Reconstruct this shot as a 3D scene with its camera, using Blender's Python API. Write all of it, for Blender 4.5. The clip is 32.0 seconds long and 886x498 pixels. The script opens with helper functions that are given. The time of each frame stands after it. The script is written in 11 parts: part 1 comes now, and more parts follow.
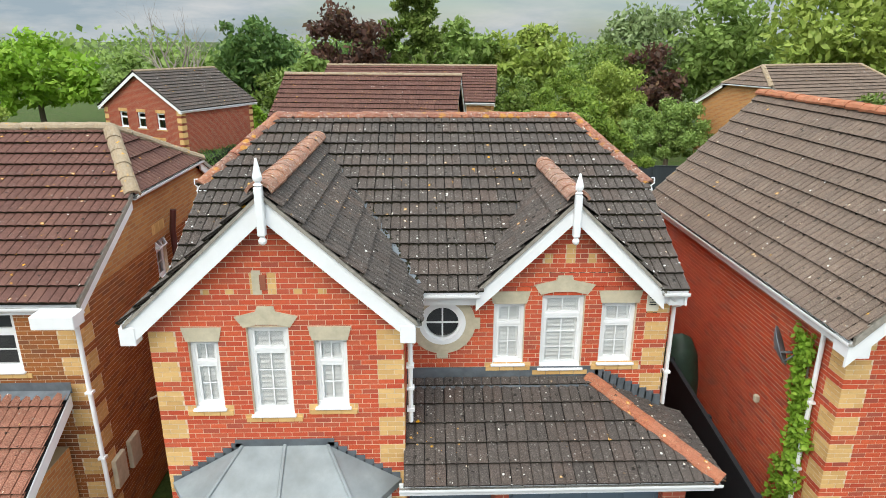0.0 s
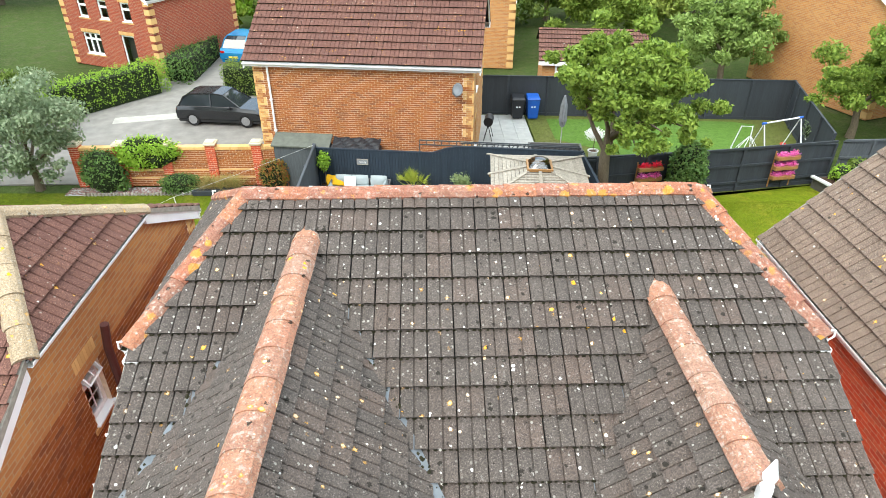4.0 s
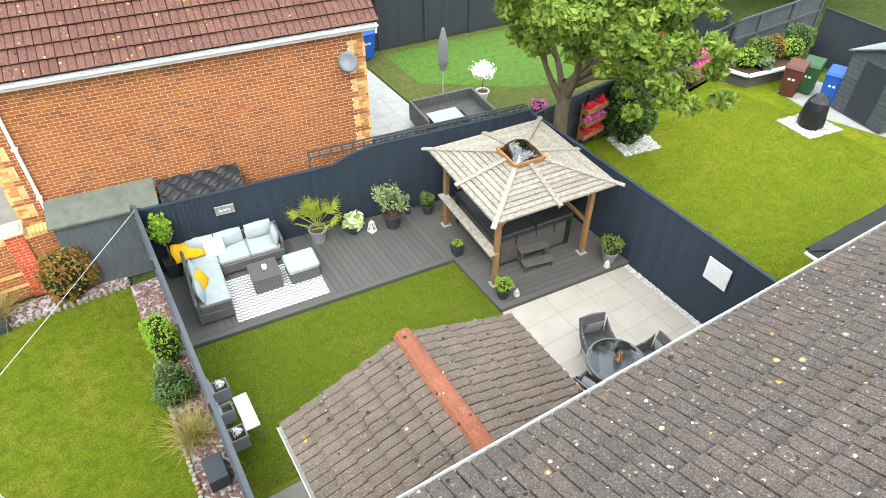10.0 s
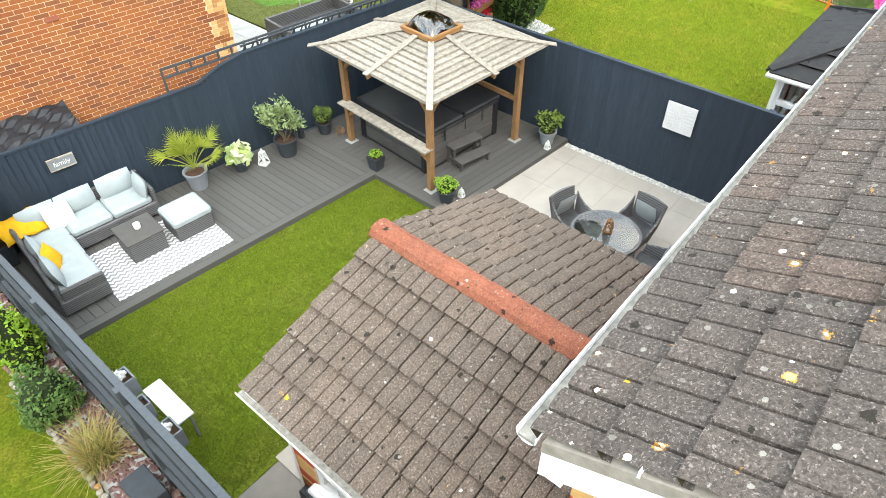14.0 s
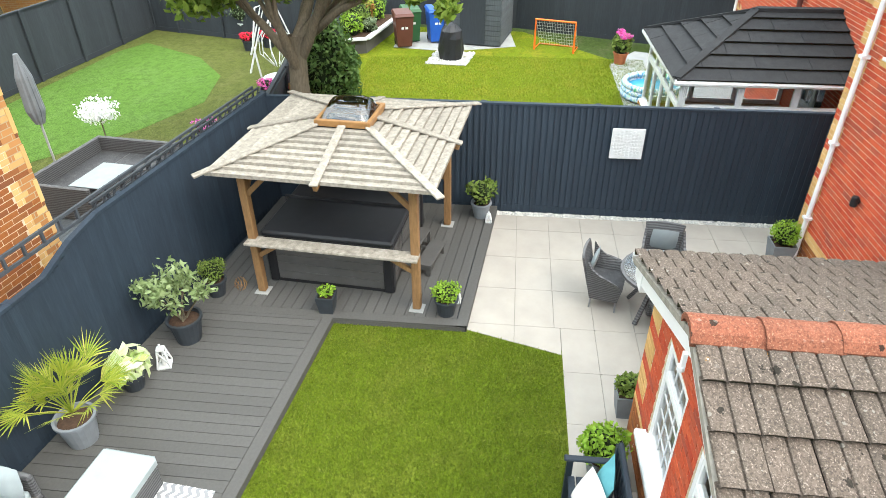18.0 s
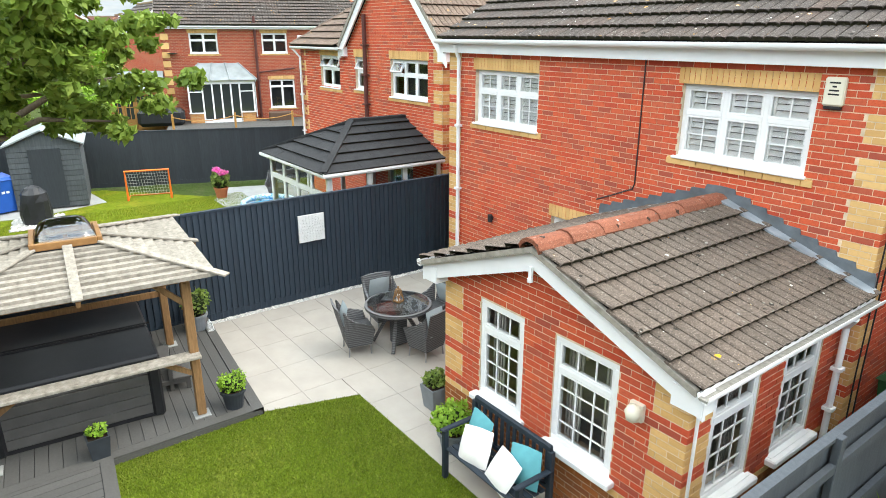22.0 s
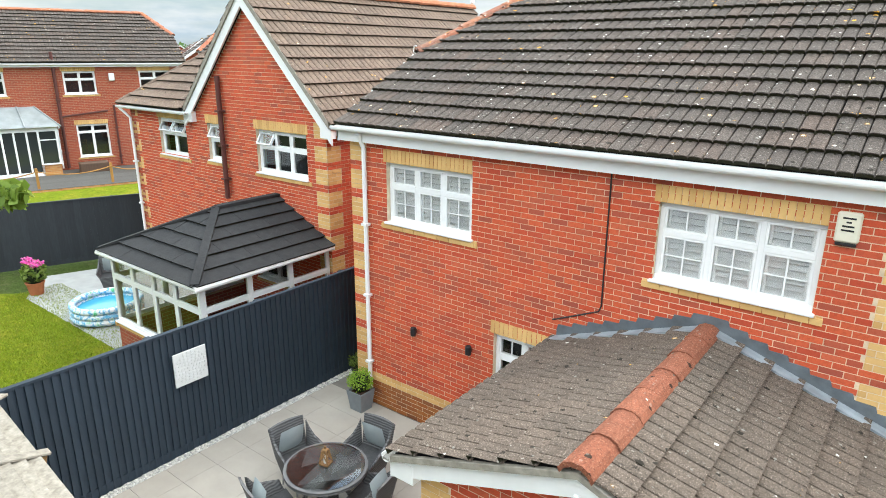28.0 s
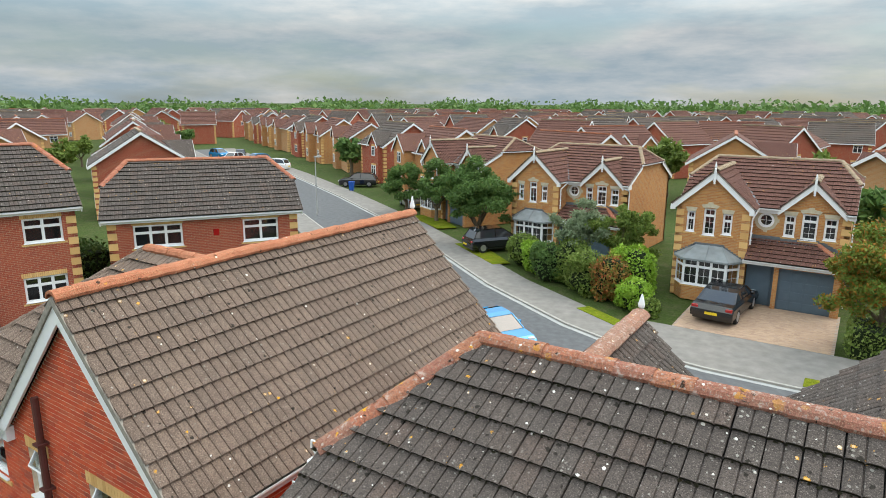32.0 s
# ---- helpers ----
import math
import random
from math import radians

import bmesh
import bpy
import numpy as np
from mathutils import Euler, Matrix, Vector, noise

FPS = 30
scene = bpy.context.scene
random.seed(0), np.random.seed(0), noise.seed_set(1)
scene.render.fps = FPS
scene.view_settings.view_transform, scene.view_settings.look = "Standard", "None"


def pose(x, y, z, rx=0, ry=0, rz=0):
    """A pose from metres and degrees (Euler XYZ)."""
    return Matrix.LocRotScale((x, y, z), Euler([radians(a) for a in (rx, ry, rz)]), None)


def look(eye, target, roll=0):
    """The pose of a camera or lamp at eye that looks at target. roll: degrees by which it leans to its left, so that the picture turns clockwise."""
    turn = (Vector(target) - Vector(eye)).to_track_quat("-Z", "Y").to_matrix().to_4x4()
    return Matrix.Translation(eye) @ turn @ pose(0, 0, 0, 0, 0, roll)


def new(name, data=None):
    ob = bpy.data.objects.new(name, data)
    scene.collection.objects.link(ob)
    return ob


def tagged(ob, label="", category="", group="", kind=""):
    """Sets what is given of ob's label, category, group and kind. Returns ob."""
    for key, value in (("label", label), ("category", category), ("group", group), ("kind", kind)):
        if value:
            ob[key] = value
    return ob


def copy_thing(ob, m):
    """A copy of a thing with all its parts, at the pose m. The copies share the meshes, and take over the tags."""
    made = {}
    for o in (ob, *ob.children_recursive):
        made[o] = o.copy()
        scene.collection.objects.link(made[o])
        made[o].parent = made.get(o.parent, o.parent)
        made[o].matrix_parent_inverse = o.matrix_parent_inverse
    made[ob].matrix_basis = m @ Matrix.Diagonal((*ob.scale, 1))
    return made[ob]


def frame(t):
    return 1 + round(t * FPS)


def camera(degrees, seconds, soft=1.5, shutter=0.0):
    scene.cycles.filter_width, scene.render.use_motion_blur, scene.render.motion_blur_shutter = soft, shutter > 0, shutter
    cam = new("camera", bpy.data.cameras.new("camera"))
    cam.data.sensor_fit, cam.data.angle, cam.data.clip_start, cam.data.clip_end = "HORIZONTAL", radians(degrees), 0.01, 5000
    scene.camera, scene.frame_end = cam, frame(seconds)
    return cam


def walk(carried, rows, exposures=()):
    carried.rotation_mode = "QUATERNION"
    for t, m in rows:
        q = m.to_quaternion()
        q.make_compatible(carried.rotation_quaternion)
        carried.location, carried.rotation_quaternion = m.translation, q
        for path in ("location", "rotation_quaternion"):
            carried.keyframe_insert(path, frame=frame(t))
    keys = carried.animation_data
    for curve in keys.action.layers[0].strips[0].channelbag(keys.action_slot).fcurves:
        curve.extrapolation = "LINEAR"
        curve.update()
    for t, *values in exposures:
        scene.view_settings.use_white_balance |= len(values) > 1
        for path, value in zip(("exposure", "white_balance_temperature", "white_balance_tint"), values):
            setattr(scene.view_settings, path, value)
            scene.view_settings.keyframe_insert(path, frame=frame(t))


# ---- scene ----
cam = camera(69.5, 32.0, soft=0.9)
PATH = [
    (0, (-0.395, 0.229, 8.195), (-0.336, 2.129, 7.575), 0.2),
    (0.5, (-0.394, 0.859, 8.47), (-0.336, 2.751, 7.823), 0.1),
    (1, (-0.404, 1.508, 8.769), (-0.343, 3.388, 8.091), 0.2),
    (1.5, (-0.325, 2.108, 9.079), (-0.267, 3.973, 8.358), 0.1),
    (2, (-0.349, 2.741, 9.356), (-0.289, 4.584, 8.584), 0.2),
    (2.5, (-0.396, 3.426, 9.698), (-0.342, 5.236, 8.85), 0.2),
    (3, (-0.489, 4.16, 10.017), (-0.441, 5.93, 9.088), 0.2),
    (3.5, (-0.674, 4.907, 10.259), (-0.635, 6.643, 9.266), -0.0),
    (5.5, (-1.6, 7.89, 10.79), (-1.502, 9.473, 9.571), -0.1),
    (6, (-1.847, 8.682, 10.779), (-1.712, 10.216, 9.503), -0.1),
    (6.5, (-2.207, 9.437, 10.746), (-2.016, 10.926, 9.425), -0.1),
    (7, (-2.618, 10.189, 10.59), (-2.343, 11.667, 9.271), -0.1),
    (7.5, (-3.152, 10.886, 10.558), (-2.784, 12.348, 9.244), -0.1),
    (8, (-3.713, 11.641, 10.561), (-3.26, 13.079, 9.247), 0.1),
    (8.5, (-4.214, 12.399, 10.475), (-3.677, 13.812, 9.166), 0.2),
    (9, (-4.61, 13.154, 10.287), (-3.979, 14.532, 8.982), 0.5),
    (9.5, (-4.825, 13.906, 10.051), (-4.107, 15.241, 8.746), 0.5),
    (10, (-4.93, 14.555, 9.76), (-4.138, 15.835, 8.442), 0.2),
    (10.5, (-5.015, 15.102, 9.371), (-4.164, 16.32, 8.032), 0.1),
    (11, (-5.056, 15.309, 8.915), (-4.149, 16.459, 7.553), 0.2),
    (11.5, (-5.046, 15.242, 8.551), (-4.088, 16.329, 7.172), 0.0),
    (12, (-5.077, 15.195, 8.233), (-4.088, 16.245, 6.847), -0.0),
    (12.5, (-5.099, 15.202, 7.93), (-4.092, 16.232, 6.543), 0.1),
    (13, (-5.336, 15.455, 7.617), (-4.305, 16.466, 6.233), -0.0),
    (13.5, (-5.526, 15.834, 7.447), (-4.473, 16.818, 6.06), -0.3),
    (14, (-5.576, 16.229, 7.212), (-4.472, 17.186, 5.846), -0.5),
    (14.5, (-5.54, 16.717, 7.006), (-4.377, 17.641, 5.667), -0.4),
    (16.5, (-5.65, 19.458, 6.243), (-4.233, 20.087, 4.98), -0.3),
    (17, (-5.67, 20.156, 6.103), (-4.172, 20.655, 4.876), -0.3),
    (17.5, (-5.75, 20.817, 5.961), (-4.161, 21.146, 4.791), -0.1),
    (18, (-5.682, 21.249, 5.659), (-4.019, 21.436, 4.563), -0.4),
    (18.5, (-5.675, 21.666, 5.442), (-3.961, 21.687, 4.412), -0.5),
    (19, (-5.756, 22.053, 5.248), (-4.009, 21.888, 4.288), -0.4),
    (19.5, (-5.92, 22.386, 5.047), (-4.164, 22.032, 4.157), -0.2),
    (20, (-6.135, 22.711, 4.927), (-4.396, 22.161, 4.105), -0.1),
    (20.5, (-6.339, 23.068, 4.864), (-4.644, 22.329, 4.1), -0.0),
    (21, (-6.473, 23.442, 4.852), (-4.838, 22.541, 4.136), 0.1),
    (21.5, (-6.493, 23.812, 4.862), (-4.915, 22.785, 4.184), 0.1),
    (22, (-6.469, 24.158, 4.815), (-4.944, 23.031, 4.178), 0.1),
    (22.5, (-6.414, 24.461, 4.78), (-4.935, 23.258, 4.177), 0.1),
    (23, (-6.354, 24.721, 4.779), (-4.904, 23.479, 4.184), 0.1),
    (23.5, (-6.274, 24.958, 4.782), (-4.853, 23.683, 4.186), 0.1),
    (24, (-6.164, 25.105, 4.799), (-4.774, 23.796, 4.203), 0.0),
    (24.5, (-6.037, 25.214, 4.824), (-4.684, 23.867, 4.227), 0.1),
    (26.5, (-4.889, 24.879, 5.232), (-3.646, 23.425, 4.647), 0.6),
    (27, (-4.572, 24.587, 5.352), (-3.353, 23.11, 4.777), 0.7),
    (27.5, (-4.251, 24.167, 5.606), (-3.05, 22.68, 5.017), 0.4),
    (28, (-3.913, 23.768, 5.826), (-2.744, 22.256, 5.236), 0.4),
    (28.5, (-3.577, 23.359, 6.078), (-2.45, 21.816, 5.489), 0.5),
    (29, (-3.241, 22.901, 6.393), (-2.145, 21.332, 5.811), 0.6),
    (29.5, (-2.905, 22.389, 7.007), (-1.829, 20.818, 6.394), -0.1),
    (30, (-2.523, 21.787, 7.47), (-1.455, 20.211, 6.858), 0.0),
    (30.5, (-2.158, 21.145, 7.935), (-1.091, 19.562, 7.339), -0.2),
    (31, (-1.769, 20.551, 8.539), (-0.704, 18.953, 7.984), 0.3),
    (31.5, (-1.435, 19.967, 9.055), (-0.362, 18.354, 8.56), 0.2),
    (32, (-1.093, 19.404, 9.571), (-0.018, 17.778, 9.123), 0.3),
]
walk(cam, [(t, look(eye, target, roll)) for t, eye, target, roll in PATH],
     [(0, 0.6, 7000, 12), (1.0, 0.78, 7000, 12), (2.0, 0.88, 6950, 11), (3.5, 1.15, 6950, 11), (5.5, 1.28, 6950, 11), (9, 1.4, 7000, 12), (14, 1.5, 7000, 12), (19, 1.5, 7000, 12), (23, 1.35, 7000, 12), (24, 1.3, 7000, 12), (27, 1.22, 7000, 12), (28, 1.28, 7000, 12), (29.5, 1.04, 7000, 12), (31, 0.86, 7000, 12), (32, 0.55, 7000, 12)])

# ---- world and sun ----
SUN_DIR = Vector((-0.35, -0.55, 0.76)).normalized()
world = bpy.data.worlds.new("world")
scene.world = world
world.use_nodes = True
wt = world.node_tree
wt.nodes.clear()
w_out = wt.nodes.new("ShaderNodeOutputWorld")
w_bg = wt.nodes.new("ShaderNodeBackground")
w_sky = wt.nodes.new("ShaderNodeTexSky")
w_sky.sky_type = "NISHITA"
w_sky.sun_disc = False
w_sky.sun_elevation = math.asin(SUN_DIR.z)
w_sky.sun_rotation = math.atan2(SUN_DIR.x, SUN_DIR.y)
w_tc = wt.nodes.new("ShaderNodeTexCoord")
w_map = wt.nodes.new("ShaderNodeMapping")
w_map.inputs["Scale"].default_value = (1.6, 1.6, 7.0)
w_noise = wt.nodes.new("ShaderNodeTexNoise")
w_noise.inputs["Scale"].default_value = 1.7
w_noise.inputs["Detail"].default_value = 7.0
w_noise.inputs["Roughness"].default_value = 0.55
w_ramp = wt.nodes.new("ShaderNodeValToRGB")
w_ramp.color_ramp.elements[0].position, w_ramp.color_ramp.elements[0].color = 0.32, (0.0, 0.0, 0.0, 1)
w_ramp.color_ramp.elements[1].position, w_ramp.color_ramp.elements[1].color = 0.60, (1, 1, 1, 1)
w_mul = wt.nodes.new("ShaderNodeMixRGB")
w_mul.blend_type = "MULTIPLY"
w_mul.inputs[0].default_value = 1.0
w_mul.inputs[2].default_value = (0.105, 0.115, 0.115, 1)
w_mix = wt.nodes.new("ShaderNodeMixRGB")
w_mix.inputs[2].default_value = (0.60, 0.66, 0.70, 1)
w_noise2 = wt.nodes.new("ShaderNodeTexNoise")
w_noise2.inputs["Scale"].default_value, w_noise2.inputs["Detail"].default_value, w_noise2.inputs["Roughness"].default_value = 3.1, 6.0, 0.6
w_tone = wt.nodes.new("ShaderNodeValToRGB")
w_tone.color_ramp.elements[0].position, w_tone.color_ramp.elements[0].color = 0.38, (0.42, 0.54, 0.63, 1)
w_tone.color_ramp.elements[1].position, w_tone.color_ramp.elements[1].color = 0.66, (0.77, 0.81, 0.83, 1)
wt.links.new(w_map.outputs["Vector"], w_noise2.inputs["Vector"])
wt.links.new(w_noise2.outputs["Fac"], w_tone.inputs["Fac"])
wt.links.new(w_tone.outputs["Color"], w_mix.inputs[2])
wt.links.new(w_tc.outputs["Generated"], w_map.inputs["Vector"])
wt.links.new(w_map.outputs["Vector"], w_noise.inputs["Vector"])
wt.links.new(w_noise.outputs["Fac"], w_ramp.inputs["Fac"])
wt.links.new(w_sky.outputs["Color"], w_mul.inputs[1])
wt.links.new(w_mul.outputs["Color"], w_mix.inputs[1])
wt.links.new(w_ramp.outputs["Color"], w_mix.inputs[0])
w_sep = wt.nodes.new("ShaderNodeSeparateXYZ")
w_lift = wt.nodes.new("ShaderNodeValToRGB")
w_lift.color_ramp.elements[0].position, w_lift.color_ramp.elements[0].color = 0.10, (0.165, 0.170, 0.176, 1)
w_lift.color_ramp.elements[1].position, w_lift.color_ramp.elements[1].color = 0.55, (1.0, 0.965, 0.895, 1)
w_over = wt.nodes.new("ShaderNodeMixRGB")
w_over.blend_type = "MULTIPLY"
w_over.inputs[0].default_value = 1.0
wt.links.new(w_tc.outputs["Generated"], w_sep.inputs[0])
wt.links.new(w_sep.outputs[2], w_lift.inputs["Fac"])
wt.links.new(w_mix.outputs["Color"], w_over.inputs[1])
wt.links.new(w_lift.outputs[0], w_over.inputs[2])
wt.links.new(w_over.outputs["Color"], w_bg.inputs["Color"])
w_bg.inputs["Strength"].default_value = 3.2
wt.links.new(w_bg.outputs["Background"], w_out.inputs["Surface"])

sun_data = bpy.data.lights.new("sun", "SUN")
sun_data.energy = 0.8
sun_data.angle = radians(30)
sun_data.color = (1.0, 0.96, 0.9)
sun = new("sun", sun_data)
sun.matrix_world = look(SUN_DIR * 60, (0, 0, 0))


# ---- materials ----
def material(name, base, rough=0.8, metal=0.0, spec=0.3):
    m = bpy.data.materials.new(name)
    m.use_nodes = True
    b = m.node_tree.nodes["Principled BSDF"]
    b.inputs["Base Color"].default_value = (*base, 1)
    b.inputs["Roughness"].default_value = rough
    b.inputs["Metallic"].default_value = metal
    b.inputs["Specular IOR Level"].default_value = spec
    return m


class Nodes:
    """Short hand for node trees."""

    def __init__(self, m):
        self.t = m.node_tree
        self.b = self.t.nodes["Principled BSDF"]
        self.co = self.t.nodes.new("ShaderNodeTexCoord").outputs["Object"]

    def node(self, kind, **values):
        n = self.t.nodes.new(kind)
        for k, v in values.items():
            n.inputs[k.replace("_", " ")].default_value = v
        return n

    def link(self, a, b):
        self.t.links.new(a, b)

    def noise(self, scale, detail=4.0, rough=0.55, vec=None):
        n = self.node("ShaderNodeTexNoise", Scale=scale, Detail=detail, Roughness=rough)
        self.link(vec or self.co, n.inputs["Vector"])
        return n.outputs["Fac"]

    def world_place(self):
        return self.t.nodes.new("ShaderNodeNewGeometry").outputs["Position"]

    def stretched(self, sx, sy, sz, vec=None):
        n = self.t.nodes.new("ShaderNodeMapping")
        n.inputs["Scale"].default_value = (sx, sy, sz)
        self.link(vec or self.co, n.inputs["Vector"])
        return n.outputs["Vector"]

    def ramp(self, fac, stops):
        n = self.t.nodes.new("ShaderNodeValToRGB")
        e = n.color_ramp.elements
        while len(e) < len(stops):
            e.new(0.5)
        for k, (p, c) in enumerate(stops):
            e[k].position = p
            e[k].color = (*c, 1) if len(c) == 3 else c
        self.link(fac, n.inputs["Fac"])
        return n.outputs["Color"]

    def step(self, fac, lo, hi):
        return self.ramp(fac, [(lo, (0, 0, 0)), (hi, (1, 1, 1))])

    def mix(self, fac, a, b, kind="MIX"):
        n = self.t.nodes.new("ShaderNodeMixRGB")
        n.blend_type = kind
        for k, v in ((0, fac), (1, a), (2, b)):
            if isinstance(v, tuple):
                n.inputs[k].default_value = (*v, 1)
            elif isinstance(v, (int, float)):
                n.inputs[k].default_value = v
            else:
                self.link(v, n.inputs[k])
        return n.outputs["Color"]

    def math(self, op, a, b=0.0):
        n = self.t.nodes.new("ShaderNodeMath")
        n.operation = op
        for k, v in ((0, a), (1, b)):
            if isinstance(v, (int, float)):
                n.inputs[k].default_value = v
            else:
                self.link(v, n.inputs[k])
        return n.outputs[0]

    def piece(self):
        """A random number for each object and each loose piece of it."""
        o = self.t.nodes.new("ShaderNodeObjectInfo").outputs["Random"]
        g = self.t.nodes.new("ShaderNodeNewGeometry").outputs["Random Per Island"]
        return self.math("FRACT", self.math("ADD", o, g))

    def color(self, out):
        self.link(out, self.b.inputs["Base Color"])

    def rough(self, out):
        self.link(out, self.b.inputs["Roughness"])

    def bump(self, fac, strength=0.3, distance=0.01):
        n = self.node("ShaderNodeBump", Strength=strength, Distance=distance)
        self.link(fac, n.inputs["Height"])
        self.link(n.outputs["Normal"], self.b.inputs["Normal"])


def brick_material(name, tones, soot=0.5):
    m = material(name, tones[0], 0.88)
    n = Nodes(m)
    stops = [(k / max(1, len(tones) - 1), c) for k, c in enumerate(tones)]
    c = n.ramp(n.piece(), stops)
    c = n.mix(n.math("MULTIPLY", n.step(n.noise(28, 5, 0.7), 0.45, 0.75), soot), c, tuple(v * 0.55 for v in tones[0]))
    c = n.mix(n.math("MULTIPLY", n.step(n.noise(0.9, 4, 0.6, n.world_place()), 0.45, 0.8), 0.25), c, tuple(min(1, v * 1.35 + 0.03) for v in tones[0]))
    n.color(c)
    n.bump(n.noise(90, 4), 0.4, 0.004)
    return m


def tile_material(name, tones, lichen=0.5, orange=0.25, moss=0.5, grain=1.0):
    """Concrete or clay tiles: a tone for each piece, sandy grain, pale and orange lichen, dark moss cushions."""
    m = material(name, tones[0], 0.92, 0, 0.2)
    n = Nodes(m)
    c = n.ramp(n.piece(), [(k / max(1, len(tones) - 1), t) for k, t in enumerate(tones)])
    w = n.world_place()
    c = n.mix(n.math("MULTIPLY", n.step(n.noise(0.7, 5, 0.6, w), 0.35, 0.75), 0.35), c, tuple(v * 1.5 + 0.012 for v in tones[0]))
    c = n.mix(n.math("MULTIPLY", n.step(n.noise(7, 5, 0.7, w), 0.40, 0.70), 0.55), c, tuple(v * 0.55 for v in tones[0]))
    c = n.mix(n.math("MULTIPLY", n.step(n.noise(52, 4, 0.8, w), 0.44, 0.60), 0.72 * grain), c, tuple(v * 0.34 for v in tones[-1]))
    c = n.mix(n.math("MULTIPLY", n.step(n.noise(74, 3, 0.75, w), 0.56, 0.66), 0.62 * grain), c, tuple(min(0.5, v * 2.6 + 0.05) for v in tones[0]))
    patch = n.step(n.noise(0.9, 4, 0.65, w), 0.30, 0.66)

    def spots(scale, share, size, wobble, amount):
        v = n.node("ShaderNodeTexVoronoi", Scale=scale, Randomness=1.0)
        n.link(w, v.inputs["Vector"])
        sep = n.t.nodes.new("ShaderNodeSeparateColor")
        n.link(v.outputs["Color"], sep.inputs[0])
        r = n.math("MULTIPLY", n.math("MAXIMUM", n.math("SUBTRACT", sep.outputs[0], 1 - share), 0.0), size / share)
        d = n.math("ADD", v.outputs["Distance"], n.math("MULTIPLY", n.math("SUBTRACT", n.noise(scale * 5, 3, 0.6, w), 0.5), wobble))
        return n.math("MULTIPLY", n.math("LESS_THAN", d, r), amount)

    if moss:
        c = n.mix(spots(11, 0.30 * moss, 0.34, 0.7, 0.9), c, (0.018, 0.016, 0.012))
    if lichen:
        c = n.mix(n.math("MULTIPLY", spots(20, min(0.8, 0.5 * lichen), 0.34, 0.30, 0.75), patch), c, (0.36, 0.35, 0.31))
        c = n.mix(spots(10, min(0.9, 0.42 * lichen), 0.22, 0.24, 0.92), c, (0.62, 0.61, 0.57))
        if lichen > 1:
            c = n.mix(n.math("MULTIPLY", n.step(n.noise(13, 6, 0.8, w), 0.55, 0.61), 0.6), c, (0.46, 0.40, 0.35))
    if orange:
        o_patch = n.step(n.noise(0.7, 3, 0.6, n.stretched(1, 1.3, 1, w)), 0.50 - 0.2 * orange, 0.62)
        c = n.mix(n.math("MULTIPLY", spots(6 if orange > 0.5 else 10, min(0.9, 1.0 * orange), 0.46 if orange > 0.5 else 0.32, 0.6, 1.0), o_patch), c, (0.62, 0.30, 0.018))
    n.color(c)
    n.bump(n.noise(75, 5, 0.7, w), 0.6, 0.008)
    return m


def plain(name, base, rough=0.6, vary=0.15, scale=6.0, bump=0.0, metal=0.0, spec=0.3, dirt_shade=0.0):
    """A surface of one colour with slight changes at two scales."""
    m = material(name, base, rough, metal, spec)
    n = Nodes(m)
    c = n.mix(n.step(n.noise(scale, 4), 0.3, 0.75), tuple(v * (1 - vary) for v in base), tuple(min(1, v * (1 + vary)) for v in base))
    c = n.mix(n.math("MULTIPLY", n.step(n.noise(scale * 9, 4, 0.7), 0.4, 0.8), vary), c, tuple(v * 0.7 for v in base))
    if dirt_shade:
        c = n.mix(n.math("MULTIPLY", n.step(n.noise(scale * 0.6, 6, 0.7), 0.45, 0.75), dirt_shade), c, (0.13, 0.12, 0.09))
    n.color(c)
    if bump:
        n.bump(n.noise(scale * 14, 4), bump, 0.004)
    return m


def wood_material(name, light, dark, rough=0.8, along=(1, 1, 1), ring=18.0):
    m = material(name, light, rough)
    n = Nodes(m)
    v = n.stretched(*along)
    c = n.mix(n.step(n.noise(ring, 6, 0.65, v), 0.3, 0.7), light, dark)
    c = n.mix(n.math("MULTIPLY", n.piece(), 0.35), c, tuple(x * 0.6 for x in dark))
    n.color(c)
    n.bump(n.noise(ring * 3, 4, 0.6, v), 0.4, 0.004)
    return m


def grass_material(name, a, b, patch, bump=0.6):
    """Mown grass: blades' grain, mottling and worn patches at three scales."""
    m = material(name, a, 0.95, 0, 0.1)
    n = Nodes(m)
    c = n.mix(n.step(n.noise(60, 5, 0.7), 0.3, 0.7), a, b)
    c = n.mix(n.math("MULTIPLY", n.step(n.noise(1.1, 6, 0.7), 0.48, 0.68), 0.75), c, patch)
    c = n.mix(n.math("MULTIPLY", n.step(n.noise(5.0, 5, 0.7), 0.45, 0.66), 0.55), c, tuple(x * 0.45 for x in a))
    c = n.mix(n.math("MULTIPLY", n.step(n.noise(26, 4, 0.75), 0.42, 0.66), 0.75), c, tuple(x * 0.35 for x in a))
    n.color(c)
    n.bump(n.noise(110, 4, 0.7), bump, 0.03)
    return m


